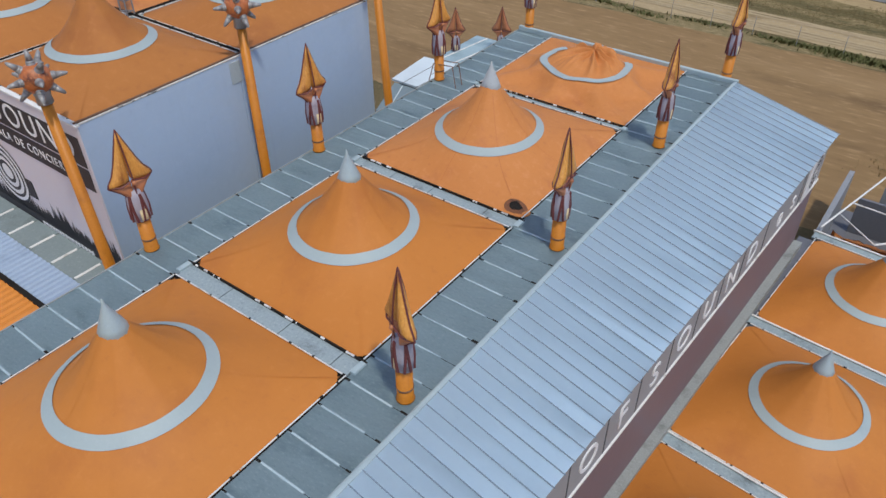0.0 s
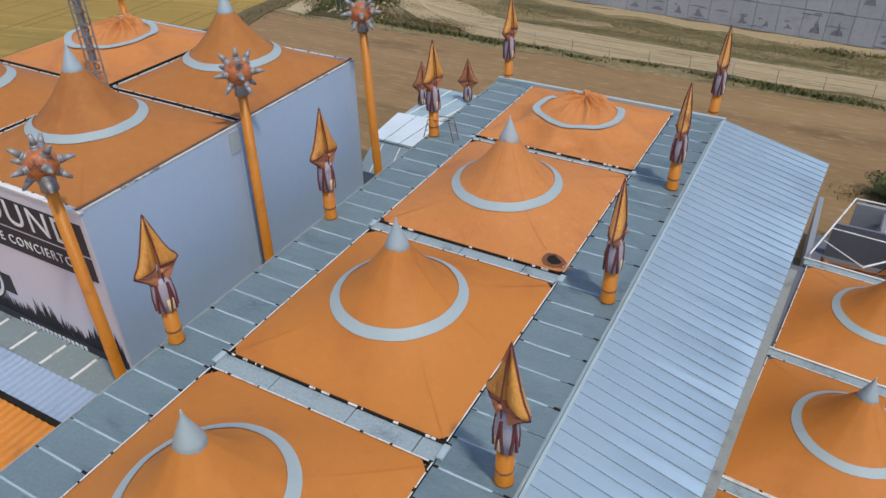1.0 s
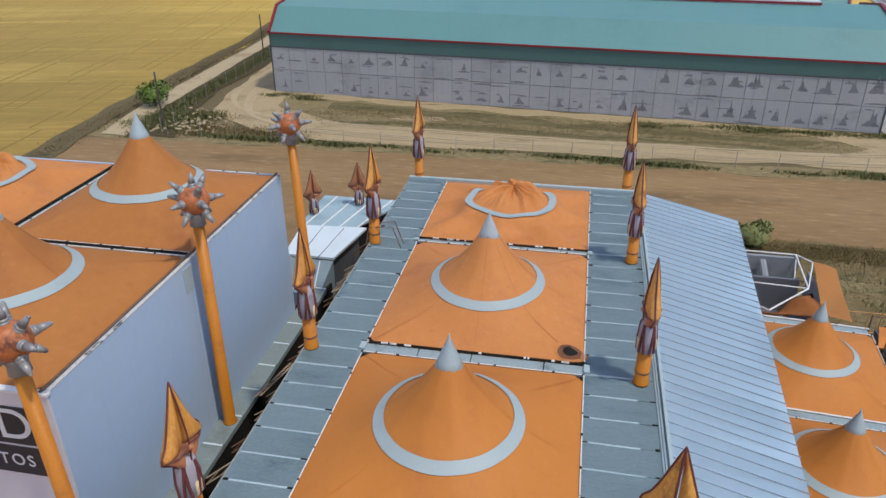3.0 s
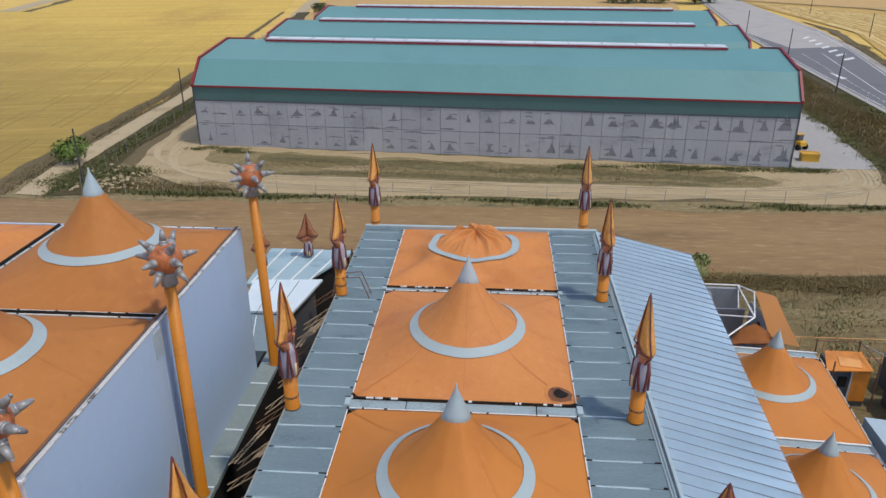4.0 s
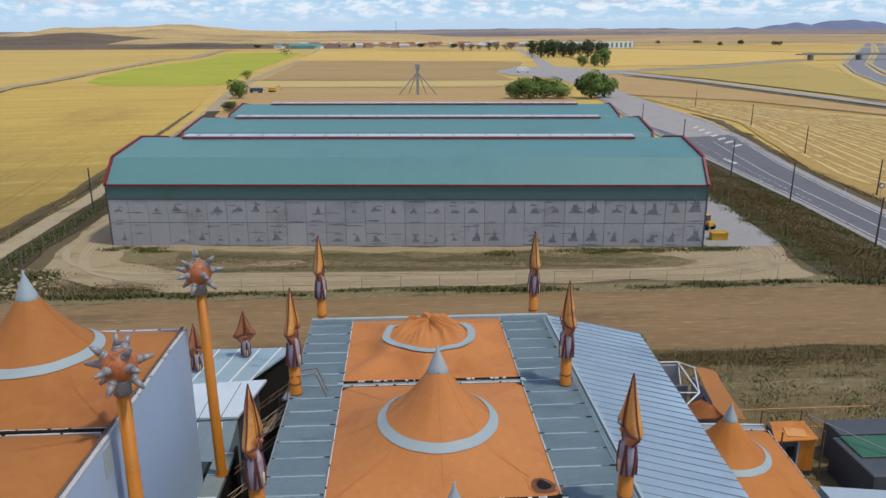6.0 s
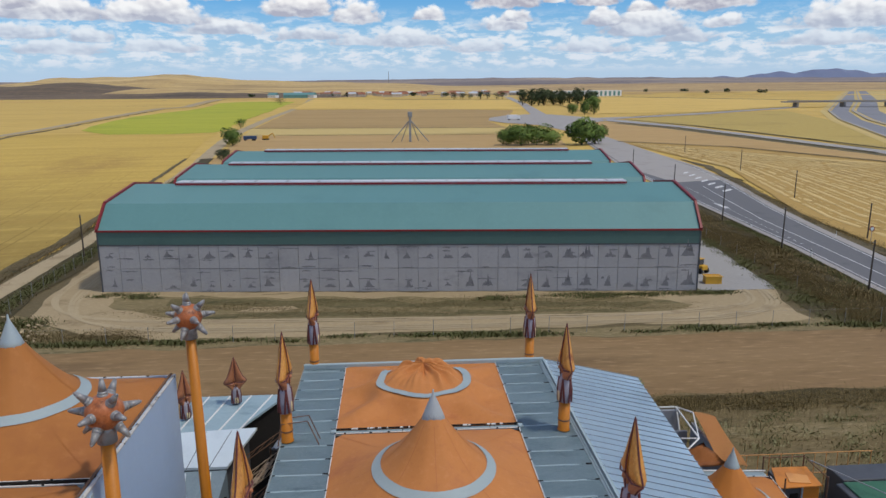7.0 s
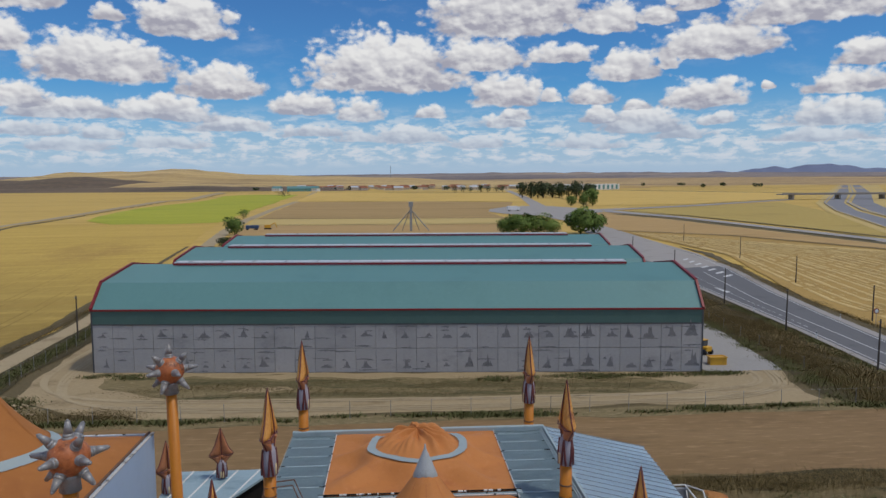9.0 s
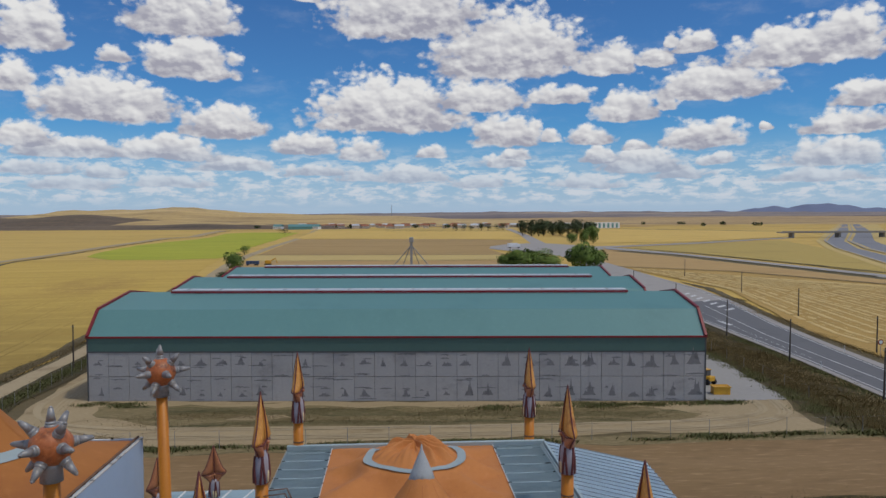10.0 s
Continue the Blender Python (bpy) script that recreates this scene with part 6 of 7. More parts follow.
part("frame", rods([((-0.7, 1.6, 0), (-0.2, 1.6, 3.6), 0.05), ((0.2, 1.6, 0), (-0.2, 1.6, 3.6), 0.05), ((-0.7, -1.6, 0), (-0.7, -1.6, 1.6), 0.05), ((0.6, -1.6, 0), (0.6, -1.6, 1.6), 0.05)]), RUST, bin_)
# Added block, its near-black colour stands in for shade below the chute.
structure("chute_base", boxes((-15.0, 18.6, 0, -12.9, 22.6, 4.0)), DARK, "block below the chute, painted near-black for shade", "floor")

# ---- east yard clutter ----
hut = thing("open_hut", (0, 0, 0), "roofless grey hut with a bent white frame", "hut")
part("back_wall", boxes((8.6, 26.9, 0, 12.8, 27.2, 3.2)), HUTGREY, hut)
part("partition", boxes((7.6, 24.5, 0, 12.4, 24.7, 2.8)), HUTDARK, hut)
part("side_wall", boxes((6.4, 18.6, 0, 6.7, 27.0, 3.1)), HUTGREY, hut)
part("floor", boxes((6.7, 18.6, 0, 13.0, 26.9, 0.35)), HUTDARK, hut)
part("duct", rods([((10.4, 24.7, 2.2), (10.4, 26.7, 2.9), 0.25)]), STEEL, hut, "pale round duct")
fr = [((6.6, 19.2, 3.4), (8.5, 27.3, 3.35), 0.055), ((8.5, 27.3, 3.35), (12.6, 27.2, 3.35), 0.055), ((12.6, 27.2, 3.35), (13.5, 26.3, 3.3), 0.055), ((12.6, 27.2, 3.35), (12.35, 22.5, 3.3), 0.055), ((7.4, 23.0, 3.25), (12.35, 22.5, 3.3), 0.045), ((12.35, 22.5, 3.3), (9.4, 19.3, 3.35), 0.055), ((12.6, 27.1, 3.3), (12.4, 24.6, 0.4), 0.05), ((13.5, 26.3, 3.3), (12.35, 22.5, 3.3), 0.045), ((7.2, 21.4, 3.2), (9.4, 19.2, 3.35), 0.04)]
for a, b, r_ in fr:
    part("frame_tube", rods([(a, b, r_)]), WHITE, hut)
flap = thing("canvas_flap", (0, 0, 0), "loose orange tarpaulin flap beside the hut", "tarpaulin")
bm = bmesh.new()
g = []
for i in range(9):
    row = []
    for j in range(9):
        u, v = i / 8, j / 8
        p = Vector((13.55 + 1.35 * u - 1.0 * v * (1 - 0.2 * u), 26.4 - 6.6 * v - 0.6 * u, 3.32 - 0.15 * u - 0.2 * v + 0.08 * math.sin(5 * v + 3 * u)))
        row.append(bm.verts.new(p))
    g.append(row)
for a, b in zip(g, g[1:]):
    for j in range(8):
        bm.faces.new((a[j], b[j], b[j + 1], a[j + 1]))
bmesh.ops.solidify(bm, geom=bm.faces[:], thickness=0.03)
part("sheet", bm, OCHRE, flap, "", True)
part("support", boxes((13.1, 20.6, 0, 13.3, 25.6, 2.9)), HUTGREY, flap)
bm = bmesh.new()
r = random.Random(4)
g = []
for i in range(13):
    row = []
    for j in range(10):
        u, v = i / 12, j / 9
        p = Vector((7.2 + 5.4 * u, 18.9 + 3.4 * v * (0.2 + 0.8 * u), 3.3 - 1.2 * v * math.sin(math.pi * min(1, u * 1.1)) + 0.22 * noise.noise((u * 6, v * 5, 2)) + 0.25 * math.sin(14 * u + 4 * v) * v))
        row.append(bm.verts.new(p))
    g.append(row)
for a, b in zip(g, g[1:]):
    for j in range(9):
        bm.faces.new((a[j], b[j], b[j + 1], a[j + 1]))
bmesh.ops.solidify(bm, geom=bm.faces[:], thickness=0.03)
part("hanging_cloth", bm, ORANGE_OLD, flap, "torn hanging orange canvas", True)
hutf = thing("scaffold_cabin", (16.4, 18.2, 0), "small orange-roofed cabin on scaffold legs", "cabin")
part("roof", prism(bmesh.new(), [(-1.45, -1.11), (1.28, -1.02), (1.53, 1.19), (-0.69, 1.22)], 2.70, 2.77), CORRO, hutf)
part("loose_sheet", prism(bmesh.new(), [(-0.5, -0.6), (0.7, -0.8), (0.95, 0.1), (-0.2, 0.5)], 2.775, 2.82), OCHRE, hutf)
for x in (-1.2, 1.4):
    for y in (-1.3, 1.3):
        part("leg", rods([((x, y, 0), (x, y, 3.5), 0.05)]), RUST, hutf)
# Dark box stands in for the shaded open space under the roof.
part("wall", boxes((-1.0, -0.8, 0, 1.2, 1.0, 2.7)), TANKGREY, hutf)
part("front_panel", boxes((0.10, -0.86, 0.5, 1.22, -0.80, 2.55), bevel=0.01), CORRO, hutf, "orange front panel")
# Near-black slab paints the shade of a gap in the front.
part("shade_gap", boxes((-0.55, -0.86, 1.5, -0.05, -0.80, 2.2)), DARK, hutf)
part("mullion", boxes((0.10, -0.90, 0.4, 0.2, -0.86, 2.66)), ANNEX, hutf)
part("rail", rods([((-1.2, 1.3, 3.4), (1.4, 1.3, 3.4), 0.035), ((1.4, -1.3, 3.4), (1.4, 1.3, 3.4), 0.035)]), RUST, hutf)
cont = thing("dark_container", (23.2, 20.0, 0), "dark grey steel container wall", "container")
part("body", boxes((-3.4, -1.6, 0, 9.0, 0.2, 2.3), bevel=0.04), TANKGREY, cont)
for k in range(8):
    part("rib", boxes((-3.2 + 1.4 * k, -1.66, 0.2, -3.05 + 1.4 * k, -1.6, 2.2)), HUTDARK, cont)
cont = thing("covered_skip", (20.5, 15.6, 0), "dark skip covered by a green sheet", "skip")
part("body", boxes((-1.6, -2.0, 0, 6.0, 2.2, 2.5), bevel=0.05), TANKGREY, cont)
part("cover", boxes((-1.2, -0.2, 2.5, 6.0, 2.1, 2.62), bevel=0.04), GREENSHEET, cont, "green cover sheet")
part("pole", rods([((-2.6, 3.4, 3.4), (1.6, -1.6, 2.7), 0.04)]), STEEL, cont)
structure("annex_roof", prism(bmesh.new(), [(15.0, 12.4), (19.6, 11.6), (20.6, -6), (15.0, -6)], 0, 2.85), ANNEX, "pale grey annex roof by the lower tents", "roof")
bm = bmesh.new()
for k in range(14):
    x = 13.2 + k * 0.75
    rod(bm, (x, 20.6, 0), (x, 20.6, 3.0), 0.025, None, 5)
rod(bm, (13.2, 20.6, 3.0), (23, 20.6, 3.0), 0.03, None, 5)
rod(bm, (13.2, 20.6, 1.6), (23, 20.6, 1.6), 0.03, None, 5)
yf = thing("yellow_fence", (0, 0, 0), "thin weathered yellow site fence", "fence")
part("rails", bm, OCHRE, yf)

# ---- warehouse ----
A = Vector((-45.05, 73.5, 0))
B = Vector((31.1, 67.73, 0))
WL = (B - A).to_2d().length
WANG = math.degrees(math.atan2(B.y - A.y, B.x - A.x))
PITCH_D = 25.6


def barn(k):
    h = thing("warehouse", (0, 0, 0), ("long precast concrete warehouse with teal barrel roof", "second teal-roofed warehouse behind the first", "third teal-roofed warehouse at the back")[k], "warehouse", "warehouses")
    h.matrix_basis = Matrix.Translation(A) @ pose(0, 0, 0, 0, 0, WANG) @ Matrix.Translation((0, PITCH_D * k, 0))
    D = PITCH_D - 0.5
    prof = [(0, 8.0), (3.0, 11.0), (12.5, 12.3), (D - 3.0, 11.0), (D, 8.0)]
    part("wall", boxes((0.12, 0.20, 0, WL - 0.12, 0.45, 8.0), (0.12, D - 0.45, 0, WL - 0.12, D - 0.2, 8.0), (0.12, 0.45, 0, 0.4, D - 0.45, 8.0), (WL - 0.4, 0.45, 0, WL - 0.12, D - 0.45, 8.0)), CONCRETE if k else STAIN, h)
    # gable ends
    for x in (0.14, WL - 0.34):
        bm = bmesh.new()
        lo = [bm.verts.new((x, y, z)) for y, z in prof]
        hi = [bm.verts.new((x + 0.2, y, z)) for y, z in prof]
        bm.faces.new(lo)
        bm.faces.new(hi)
        for i in range(5):
            bm.faces.new((lo[i], lo[(i + 1) % 5], hi[(i + 1) % 5], hi[i]))
        bmesh.ops.recalc_face_normals(bm, faces=bm.faces)
        part("gable", bm, TEALWALL, h)
    # roof sheets
    n = 38 if k == 0 else 12
    for (ya, za), (yb, zb) in zip(prof, prof[1:]):
        bm0 = bmesh.new()
        w = WL / n
        d = Vector((0, yb - ya, zb - za))
        m = max(1, int(w / 0.5))
        cols = []
        for i in range(m * 2 + 1):
            hgt = 0.0008 if i % 2 else 0.0
            up = Vector((0, -(zb - za), yb - ya)).normalized() * hgt
            cols.append((bm0.verts.new(Vector((w * i / (2 * m), 0, 0)) + up), bm0.verts.new(Vector((w * i / (2 * m), 0, 0)) + d + up)))
        for a, b in zip(cols, cols[1:]):
            bm0.faces.new((a[0], b[0], b[1], a[1]))
        me = bpy.data.meshes.new("roof_sheet")
        bm0.to_mesh(me)
        bm0.free()
        me.materials.append(TEAL)
        for i in range(n):
            share("roof_sheet", me, h, Matrix.Translation((i * w, ya, za + 0.10)))
    part("eave_band", boxes((0.0, 0.0, 6.25, WL, 0.2, 7.95)), TEALWALL, h, "dark teal sheet band")
    part("eave_flashing", boxes((-0.25, -0.14, 7.92, WL + 0.25, 0.25, 8.14)), RED, h, "dark red eave flashing")
    part("band_flashing", boxes((-0.05, -0.06, 6.12, WL + 0.05, 0.1, 6.27)), RED if k else TANKGREY, h)
    for x in (-0.18, WL - 0.12):
        bm = bmesh.new()
        for (ya, za), (yb, zb) in zip(prof, prof[1:]):
            d = Vector((0, yb - ya, zb - za))
            u = Vector((0, -(zb - za), yb - ya)).normalized() * 0.32
            a = Vector((x, ya, za + 0.06))
            b = a + d
            vs = [a, b, b + u, a + u]
            v0 = [bm.verts.new(p) for p in vs]
            v1 = [bm.verts.new(p + Vector((0.3, 0, 0))) for p in vs]
            bm.faces.new(v0)
            bm.faces.new(v1)
            for i in range(4):
                bm.faces.new((v0[i], v0[(i + 1) % 4], v1[(i + 1) % 4], v1[i]))
        bmesh.ops.recalc_face_normals(bm, faces=bm.faces)
        part("verge_flashing", bm, RED, h, "red verge flashing")
    part("downpipe", boxes((WL - 0.05, -0.06, 0, WL + 0.12, 0.1, 8.0)), TANKGREY, h)
    part("downpipe", boxes((-0.12, -0.06, 0, 0.06, 0.1, 8.0)), TANKGREY, h)
    # ridge ventilator
    v0, v1 = 6.3, WL - 6.9
    vent = part("ridge_vent", boxes((v0, 11.4, 12.15, v1, 13.6, 12.75)), SKYLIGHT, h, "pale ridge ventilator")
    part("vent_fascia", boxes((v0 - 0.1, 11.26, 12.35, v1 + 0.1, 11.4, 12.62)), RED, vent)
    x = v0 + 2
    while x < v1:
        part("vent_rib", boxes((x, 11.5, 12.75, x + 0.12, 13.5, 12.82)), STEEL, vent)
        x += 4.5
    return h


barns = [barn(k) for k in range(3)]
front = barns[0]
cols = 30
pw = WL / cols
bm = bmesh.new()
box(bm, 0.022, 0.0, 0.022, pw - 0.022, 0.2, 3.06, bevel=0.012)
me = bpy.data.meshes.new("concrete_panel")
bm.to_mesh(me)
bm.free()
me.materials.append(CONCRETE)
r = random.Random(21)
for row in range(2):
    for i in range(cols):
        share("concrete_panel", me, front, Matrix.Translation((i * pw, 0.0 + r.uniform(-0.008, 0.008), row * 3.1 + 0.02)))
# damp stains left round the lifting points: low mounds, some with a ragged stem
def stain_blob(x0, z0, w, h_, seed, stem):
    r2 = random.Random(seed)
    n = 22
    top = []
    for q in range(n + 1):
        f = q / n
        env = math.sin(math.pi * f) ** 0.8 * 0.45
        if stem:
            env += 0.5 * math.exp(-((f - 0.5 - stem * 0.1) / 0.2) ** 4)
        top.append((x0 + (f - 0.5) * w, z0 + max(0.03, h_ * env * (1 + 1.1 * noise.noise((f * 11, seed * 3.1, 0))))))
    low = [(x0 + (0.5 - q / n) * w * 0.96, z0 - 0.22 * abs(noise.noise((q * 0.9, seed * 1.7, 4)))) for q in range(n + 1)]
    bm = bmesh.new()
    sheet(bm, [(px, -0.012, pz) for px, pz in top + low])
    return bm


for row in range(2):
    for i in range(cols):
        big = i > 17
        if r.random() < 0.86:
            w, h_ = r.uniform(0.9, 1.9) if big else r.uniform(0.6, 1.6), r.uniform(1.0, 1.7) if big else r.uniform(0.35, 1.0)
            x0, z0 = i * pw + pw / 2 + r.uniform(-0.3, 0.3), (0.75, 4.55)[row] + r.uniform(-0.15, 0.15)
            part("damp_stain", stain_blob(x0, z0, w, h_, r.randint(1, 999), r.choice((1, -1, 1, 0))), DAMP, front)
            if r.random() < 0.5:
                part("damp_stain", stain_blob(x0 + r.uniform(-0.7, 0.7), z0 + r.uniform(0.5, 1.0), w * r.uniform(0.4, 0.9), h_ * 0.35, r.randint(1, 999), 0), DAMP, front)
        for _ in range(2):
            if r.random() < 0.5:
                x0, z0 = i * pw + r.uniform(0.3, 1.6), ((0.35, 1.7, 2.75), (3.3, 4.4, 5.75))[row][r.randint(0, 2)] + r.uniform(-0.15, 0.15)
                part("damp_streak", stain_blob(x0, z0, r.uniform(0.8, 2.6), r.uniform(0.10, 0.34), r.randint(1, 999), 0), STAIN if r.random() < 0.6 else DAMP, front)

# loader and skip at the warehouse corner
ld = thing("wheel_loader", (35.2, 76.6, 0.06), "small yellow wheel loader parked on the yard", "loader", turn=115)
ld.matrix_basis = ld.matrix_basis @ Matrix.Diagonal((0.72, 0.72, 0.72, 1))
part("body", boxes((-1.4, -0.8, 0.7, 0.8, 0.8, 1.6), bevel=0.1), YELLOW, ld)
part("cab", boxes((-0.5, -0.6, 1.6, 0.6, 0.6, 2.7), bevel=0.08), TANKGREY, ld)
part("cab_roof", boxes((-0.6, -0.7, 2.7, 0.7, 0.7, 2.82), bevel=0.03), YELLOW, ld)
part("bucket", prism(bmesh.new(), [(1.9, -1.1), (2.6, -1.1), (2.6, 1.1), (1.9, 1.1)], 0.2, 0.95), YELLOW, ld)
part("arm", rods([((0.6, 0.5, 1.3), (2.0, 0.5, 0.7), 0.09), ((0.6, -0.5, 1.3), (2.0, -0.5, 0.7), 0.09)]), YELLOW, ld)
for x in (-0.95, 0.75):
    for y in (-0.85, 0.85):
        part("wheel", rods([((x, y - 0.2, 0.55), (x, y + 0.2, 0.55), 0.55)], 18), RUBBER, ld)
sk = thing("yellow_skip", (34.6, 71.0, 0.06), "yellow steel skip on the yard", "skip", turn=-4)
part("tub", prism(bmesh.new(), [(-1.05, -0.6), (1.05, -0.6), (1.05, 0.6), (-1.05, 0.6)], 0.0, 0.95), YELLOW, sk)
part("rim", boxes((-1.15, -0.7, 0.95, 1.15, -0.55, 1.05), (-1.15, 0.55, 0.95, 1.15, 0.7, 1.05), (-1.15, -0.55, 0.95, -1.0, 0.55, 1.05), (1.0, -0.55, 0.95, 1.15, 0.55, 1.05)), YELLOW, sk)

# ---- fences and posts ----
def post_fence(name, pts, gap, height, label, mat_=STEEL, wires=3):
    f = thing(name, (0, 0, 0), label, "fence")
    for (xa, ya), (xb, yb) in zip(pts, pts[1:]):
        length = math.hypot(xb - xa, yb - ya)
        n = max(1, int(length / gap))
        for i in range(n):
            s = i / n
            x, y = xa + (xb - xa) * s, ya + (yb - ya) * s
            part("post", rods([((x, y, 0), (x + rnd.uniform(-0.04, 0.04), y, height), 0.028)], 6), mat_, f)
        for w in range(1):
            part("wire", rods([((xa, ya, height * (0.95 - 0.3 * w)), (xb, yb, height * (0.95 - 0.3 * w)), 0.004)], 4), mat_, f)
    return f


post_fence("wire_fence", [(-50, 53.0), (-20, 53.0), (46, 53.3), (58, 53.0)], 4.0, 1.9, "thin wire fence along the ploughed strip")
post_fence("side_fence", [(-51, 53.5), (-53.2, 72), (-53.6, 92), (-56, 125)], 3.2, 1.9, "wire fence on the farm track side")
post_fence("verge_fence", [(44.6, 68), (46.2, 100), (47.6, 130)], 6.0, 1.6, "thin fence along the concrete yard")


def power_pole(x, y, h, label):
    p = thing("utility_pole", (x, y, 0), label, "pole", "utility poles")
    part("shaft", rods([((0, 0, 0), (0.05, 0, h), 0.13, 0.09)], 10), WOOD, p)
    part("insulator", boxes((-0.25, -0.04, h - 0.35, 0.25, 0.04, h - 0.27)), STEEL, p)
    return p


for x, y, h in ((-52.6, 56.6, 6.4), (-55.5, 93.8, 6.8), (53.0, 66.0, 6.6), (54.4, 90.2, 6.8), (55.8, 115, 7.0), (59.5, 150, 7.0), (62.5, 190, 7.0), (72.5, 96, 6.2), (84, 140, 6.4), (95, 190, 6.5), (102, 250, 6.5)):
    power_pole(x, y, h, "dark wooden utility pole by the road" if x > 0 else "dark wooden utility pole by the farm track")
sgn = thing("road_sign", (70.4, 92, 0), "round red-rimmed road sign on a post", "road sign")
part("post", rods([((0, 0, 0), (0, 0, 2.6), 0.04)]), STEEL, sgn)
bm = bmesh.new()
rod(bm, (0, -0.03, 2.6), (0, 0.03, 2.6), 0.45, None, 20)
part("disc", bm, RED, sgn)
bm = bmesh.new()
rod(bm, (0, -0.05, 2.6), (0, -0.03, 2.6), 0.30, None, 20)
part("face", bm, PALEROOF, sgn)
for x, y in ((56.0, 84.5), (57.6, 107), (64.9, 77.5), (67.6, 97)):
    mk = thing("marker_post", (x, y, 0.08), "white roadside marker post", "marker post", "marker posts")
    part("post", boxes((-0.07, -0.05, 0, 0.07, 0.05, 1.1), bevel=0.02), LETTER, mk)
    part("cap_band", boxes((-0.08, -0.06, 0.80, 0.08, 0.06, 0.95)), BLACK, mk)


# ---- plants ----
def upright_normals(me, way):
    """Lets thin blades and leaves take the light as a full tuft or crown does."""
    me.shade_smooth()
    for p in me.polygons:
        if p.normal.dot(Vector(way(p.center))) < 0:
            p.flip()
    me.update()
    me.normals_split_custom_set_from_vertices([tuple(way(v.co)) for v in me.vertices])


def leaf_cloud(bm, centre, radii, count, size, r):
    for _ in range(count):
        while True:
            v = Vector((r.uniform(-1, 1), r.uniform(-1, 1), r.uniform(-1, 1)))
            if 0.35 < v.length < 1:
                break
        p = Vector(centre) + Vector((v.x * radii[0], v.y * radii[1], v.z * radii[2])) * (1 + 0.15 * noise.noise(v * 2.5))
        s = size * r.uniform(0.5, 1.3)
        q = Euler((r.uniform(0, 6.3), r.uniform(0, 6.3), r.uniform(0, 6.3))).to_matrix()
        bm.faces.new([bm.verts.new(p + q @ Vector(c)) for c in ((-s, -s * 0.5, 0), (s * 0.2, -s * 0.7, 0), (s, 0.1 * s, 0), (0, s * 0.8, 0.15 * s))])


def tree(x, y, h, w, label, mat_=None, seed=0, leaves=900, trunk=0.3):
    r = random.Random(seed)
    t = thing("tree", (x, y, 0), label, "tree", "roadside trees")
    bm = bmesh.new()
    rod(bm, (0, 0, 0), (0.1, 0, h * 0.5), 0.035 * h, 0.02 * h, 8)
    tops = []
    for k in range(7):
        a = r.uniform(0, 6.3)
        e = Vector((math.cos(a) * w * r.uniform(0.15, 0.34), math.sin(a) * w * r.uniform(0.15, 0.34), h * r.uniform(0.5, 0.85)))
        rod(bm, (0, 0, h * r.uniform(0.22, 0.45)), e, 0.013 * h, 0.005 * h, 6)
        tops.append(e)
    part("trunk", bm, BARK, t)
    bm = bmesh.new()
    for e in tops + [Vector((0, 0, h * 0.7)), Vector((0, 0, h * 0.5))]:
        leaf_cloud(bm, e, (w * r.uniform(0.22, 0.34), w * r.uniform(0.22, 0.34), h * r.uniform(0.20, 0.28)), leaves // 11, 0.042 * h, r)
    leaf_cloud(bm, (0, 0, h * 0.42), (w * 0.42, w * 0.42, h * 0.36), leaves // 3, 0.042 * h, r)
    crown = part("crown", bm, mat_ or LEAF, t)
    upright_normals(crown.data, lambda co: Vector((co.x / w, co.y / w, (co.z - h * 0.35) / h)).normalized())
    return t


LEAFBRIGHT = material("bright_leaves", (0.19, 0.275, 0.055), (0.09, 0.14, 0.03), (0.28, 0.37, 0.09), rough=0.7, scale=0.5, stain=0.6, bump=0.1)
for k, (x, y, h, w) in enumerate(((152, 590, 12, 10), (161, 594, 14, 11), (143, 596, 9, 10))):
    tree(x, y, h, w, "green tree behind the junction", seed=90 + k, leaves=1200)
tree(73.0, 291, 11.5, 13.0, "full round green tree at the road junction", seed=1, leaves=3200)
tree(79.5, 293, 9.5, 9.5, "smaller green tree at the road junction", seed=2, leaves=2000)
for k, (x, y, h, w) in enumerate(((41, 292, 7.0, 10), (47, 290, 9.0, 13), (54, 293, 8.5, 13), (60, 291, 6.5, 11))):
    tree(x, y, h, w, "dense green roadside thicket tree", LEAF if k < 3 else LEAFBRIGHT, seed=10 + k, leaves=2600)
for k in range(15):
    tree(146 + k * 5.6 + rnd.uniform(-2, 2), 850 + rnd.uniform(-20, 30), rnd.uniform(15, 20), rnd.uniform(14, 18), "dark pine in a far row", LEAFDARK, 30 + k, 700)
for k in range(7):
    tree(90 + k * 14, 1180 + rnd.uniform(-30, 30), rnd.uniform(9, 14), 15, "dark far tree near the village", LEAFDARK, 60 + k, 260)
tree(-76.5, 304, 7.5, 9.5, "green tree by the farm track", seed=81, leaves=2000)
tree(-66.5, 241, 4.0, 6, "dry green bush beside the farm track", LEAFDARK, seed=82, leaves=900)
tree(-68.5, 249, 3.6, 5, "dry green bush beside the farm track", LEAFDARK, seed=86, leaves=800)
tree(-99, 436, 6, 8, "small green tree on the track edge", seed=83, leaves=500)
tree(-57.6, 63.5, 3.6, 4.6, "low green tree by the farm track", seed=84, leaves=1500)
tree(-150, 950, 9, 20, "far lone tree at the field end", LEAFDARK, 85, 300)
tree(11.4, 35.2, 2.0, 3.6, "pale green bush on the ploughed edge", material("sage_leaves", (0.20, 0.225, 0.085), (0.12, 0.145, 0.055), (0.28, 0.30, 0.13), rough=0.8, scale=2, stain=0.5), 86, 4200)


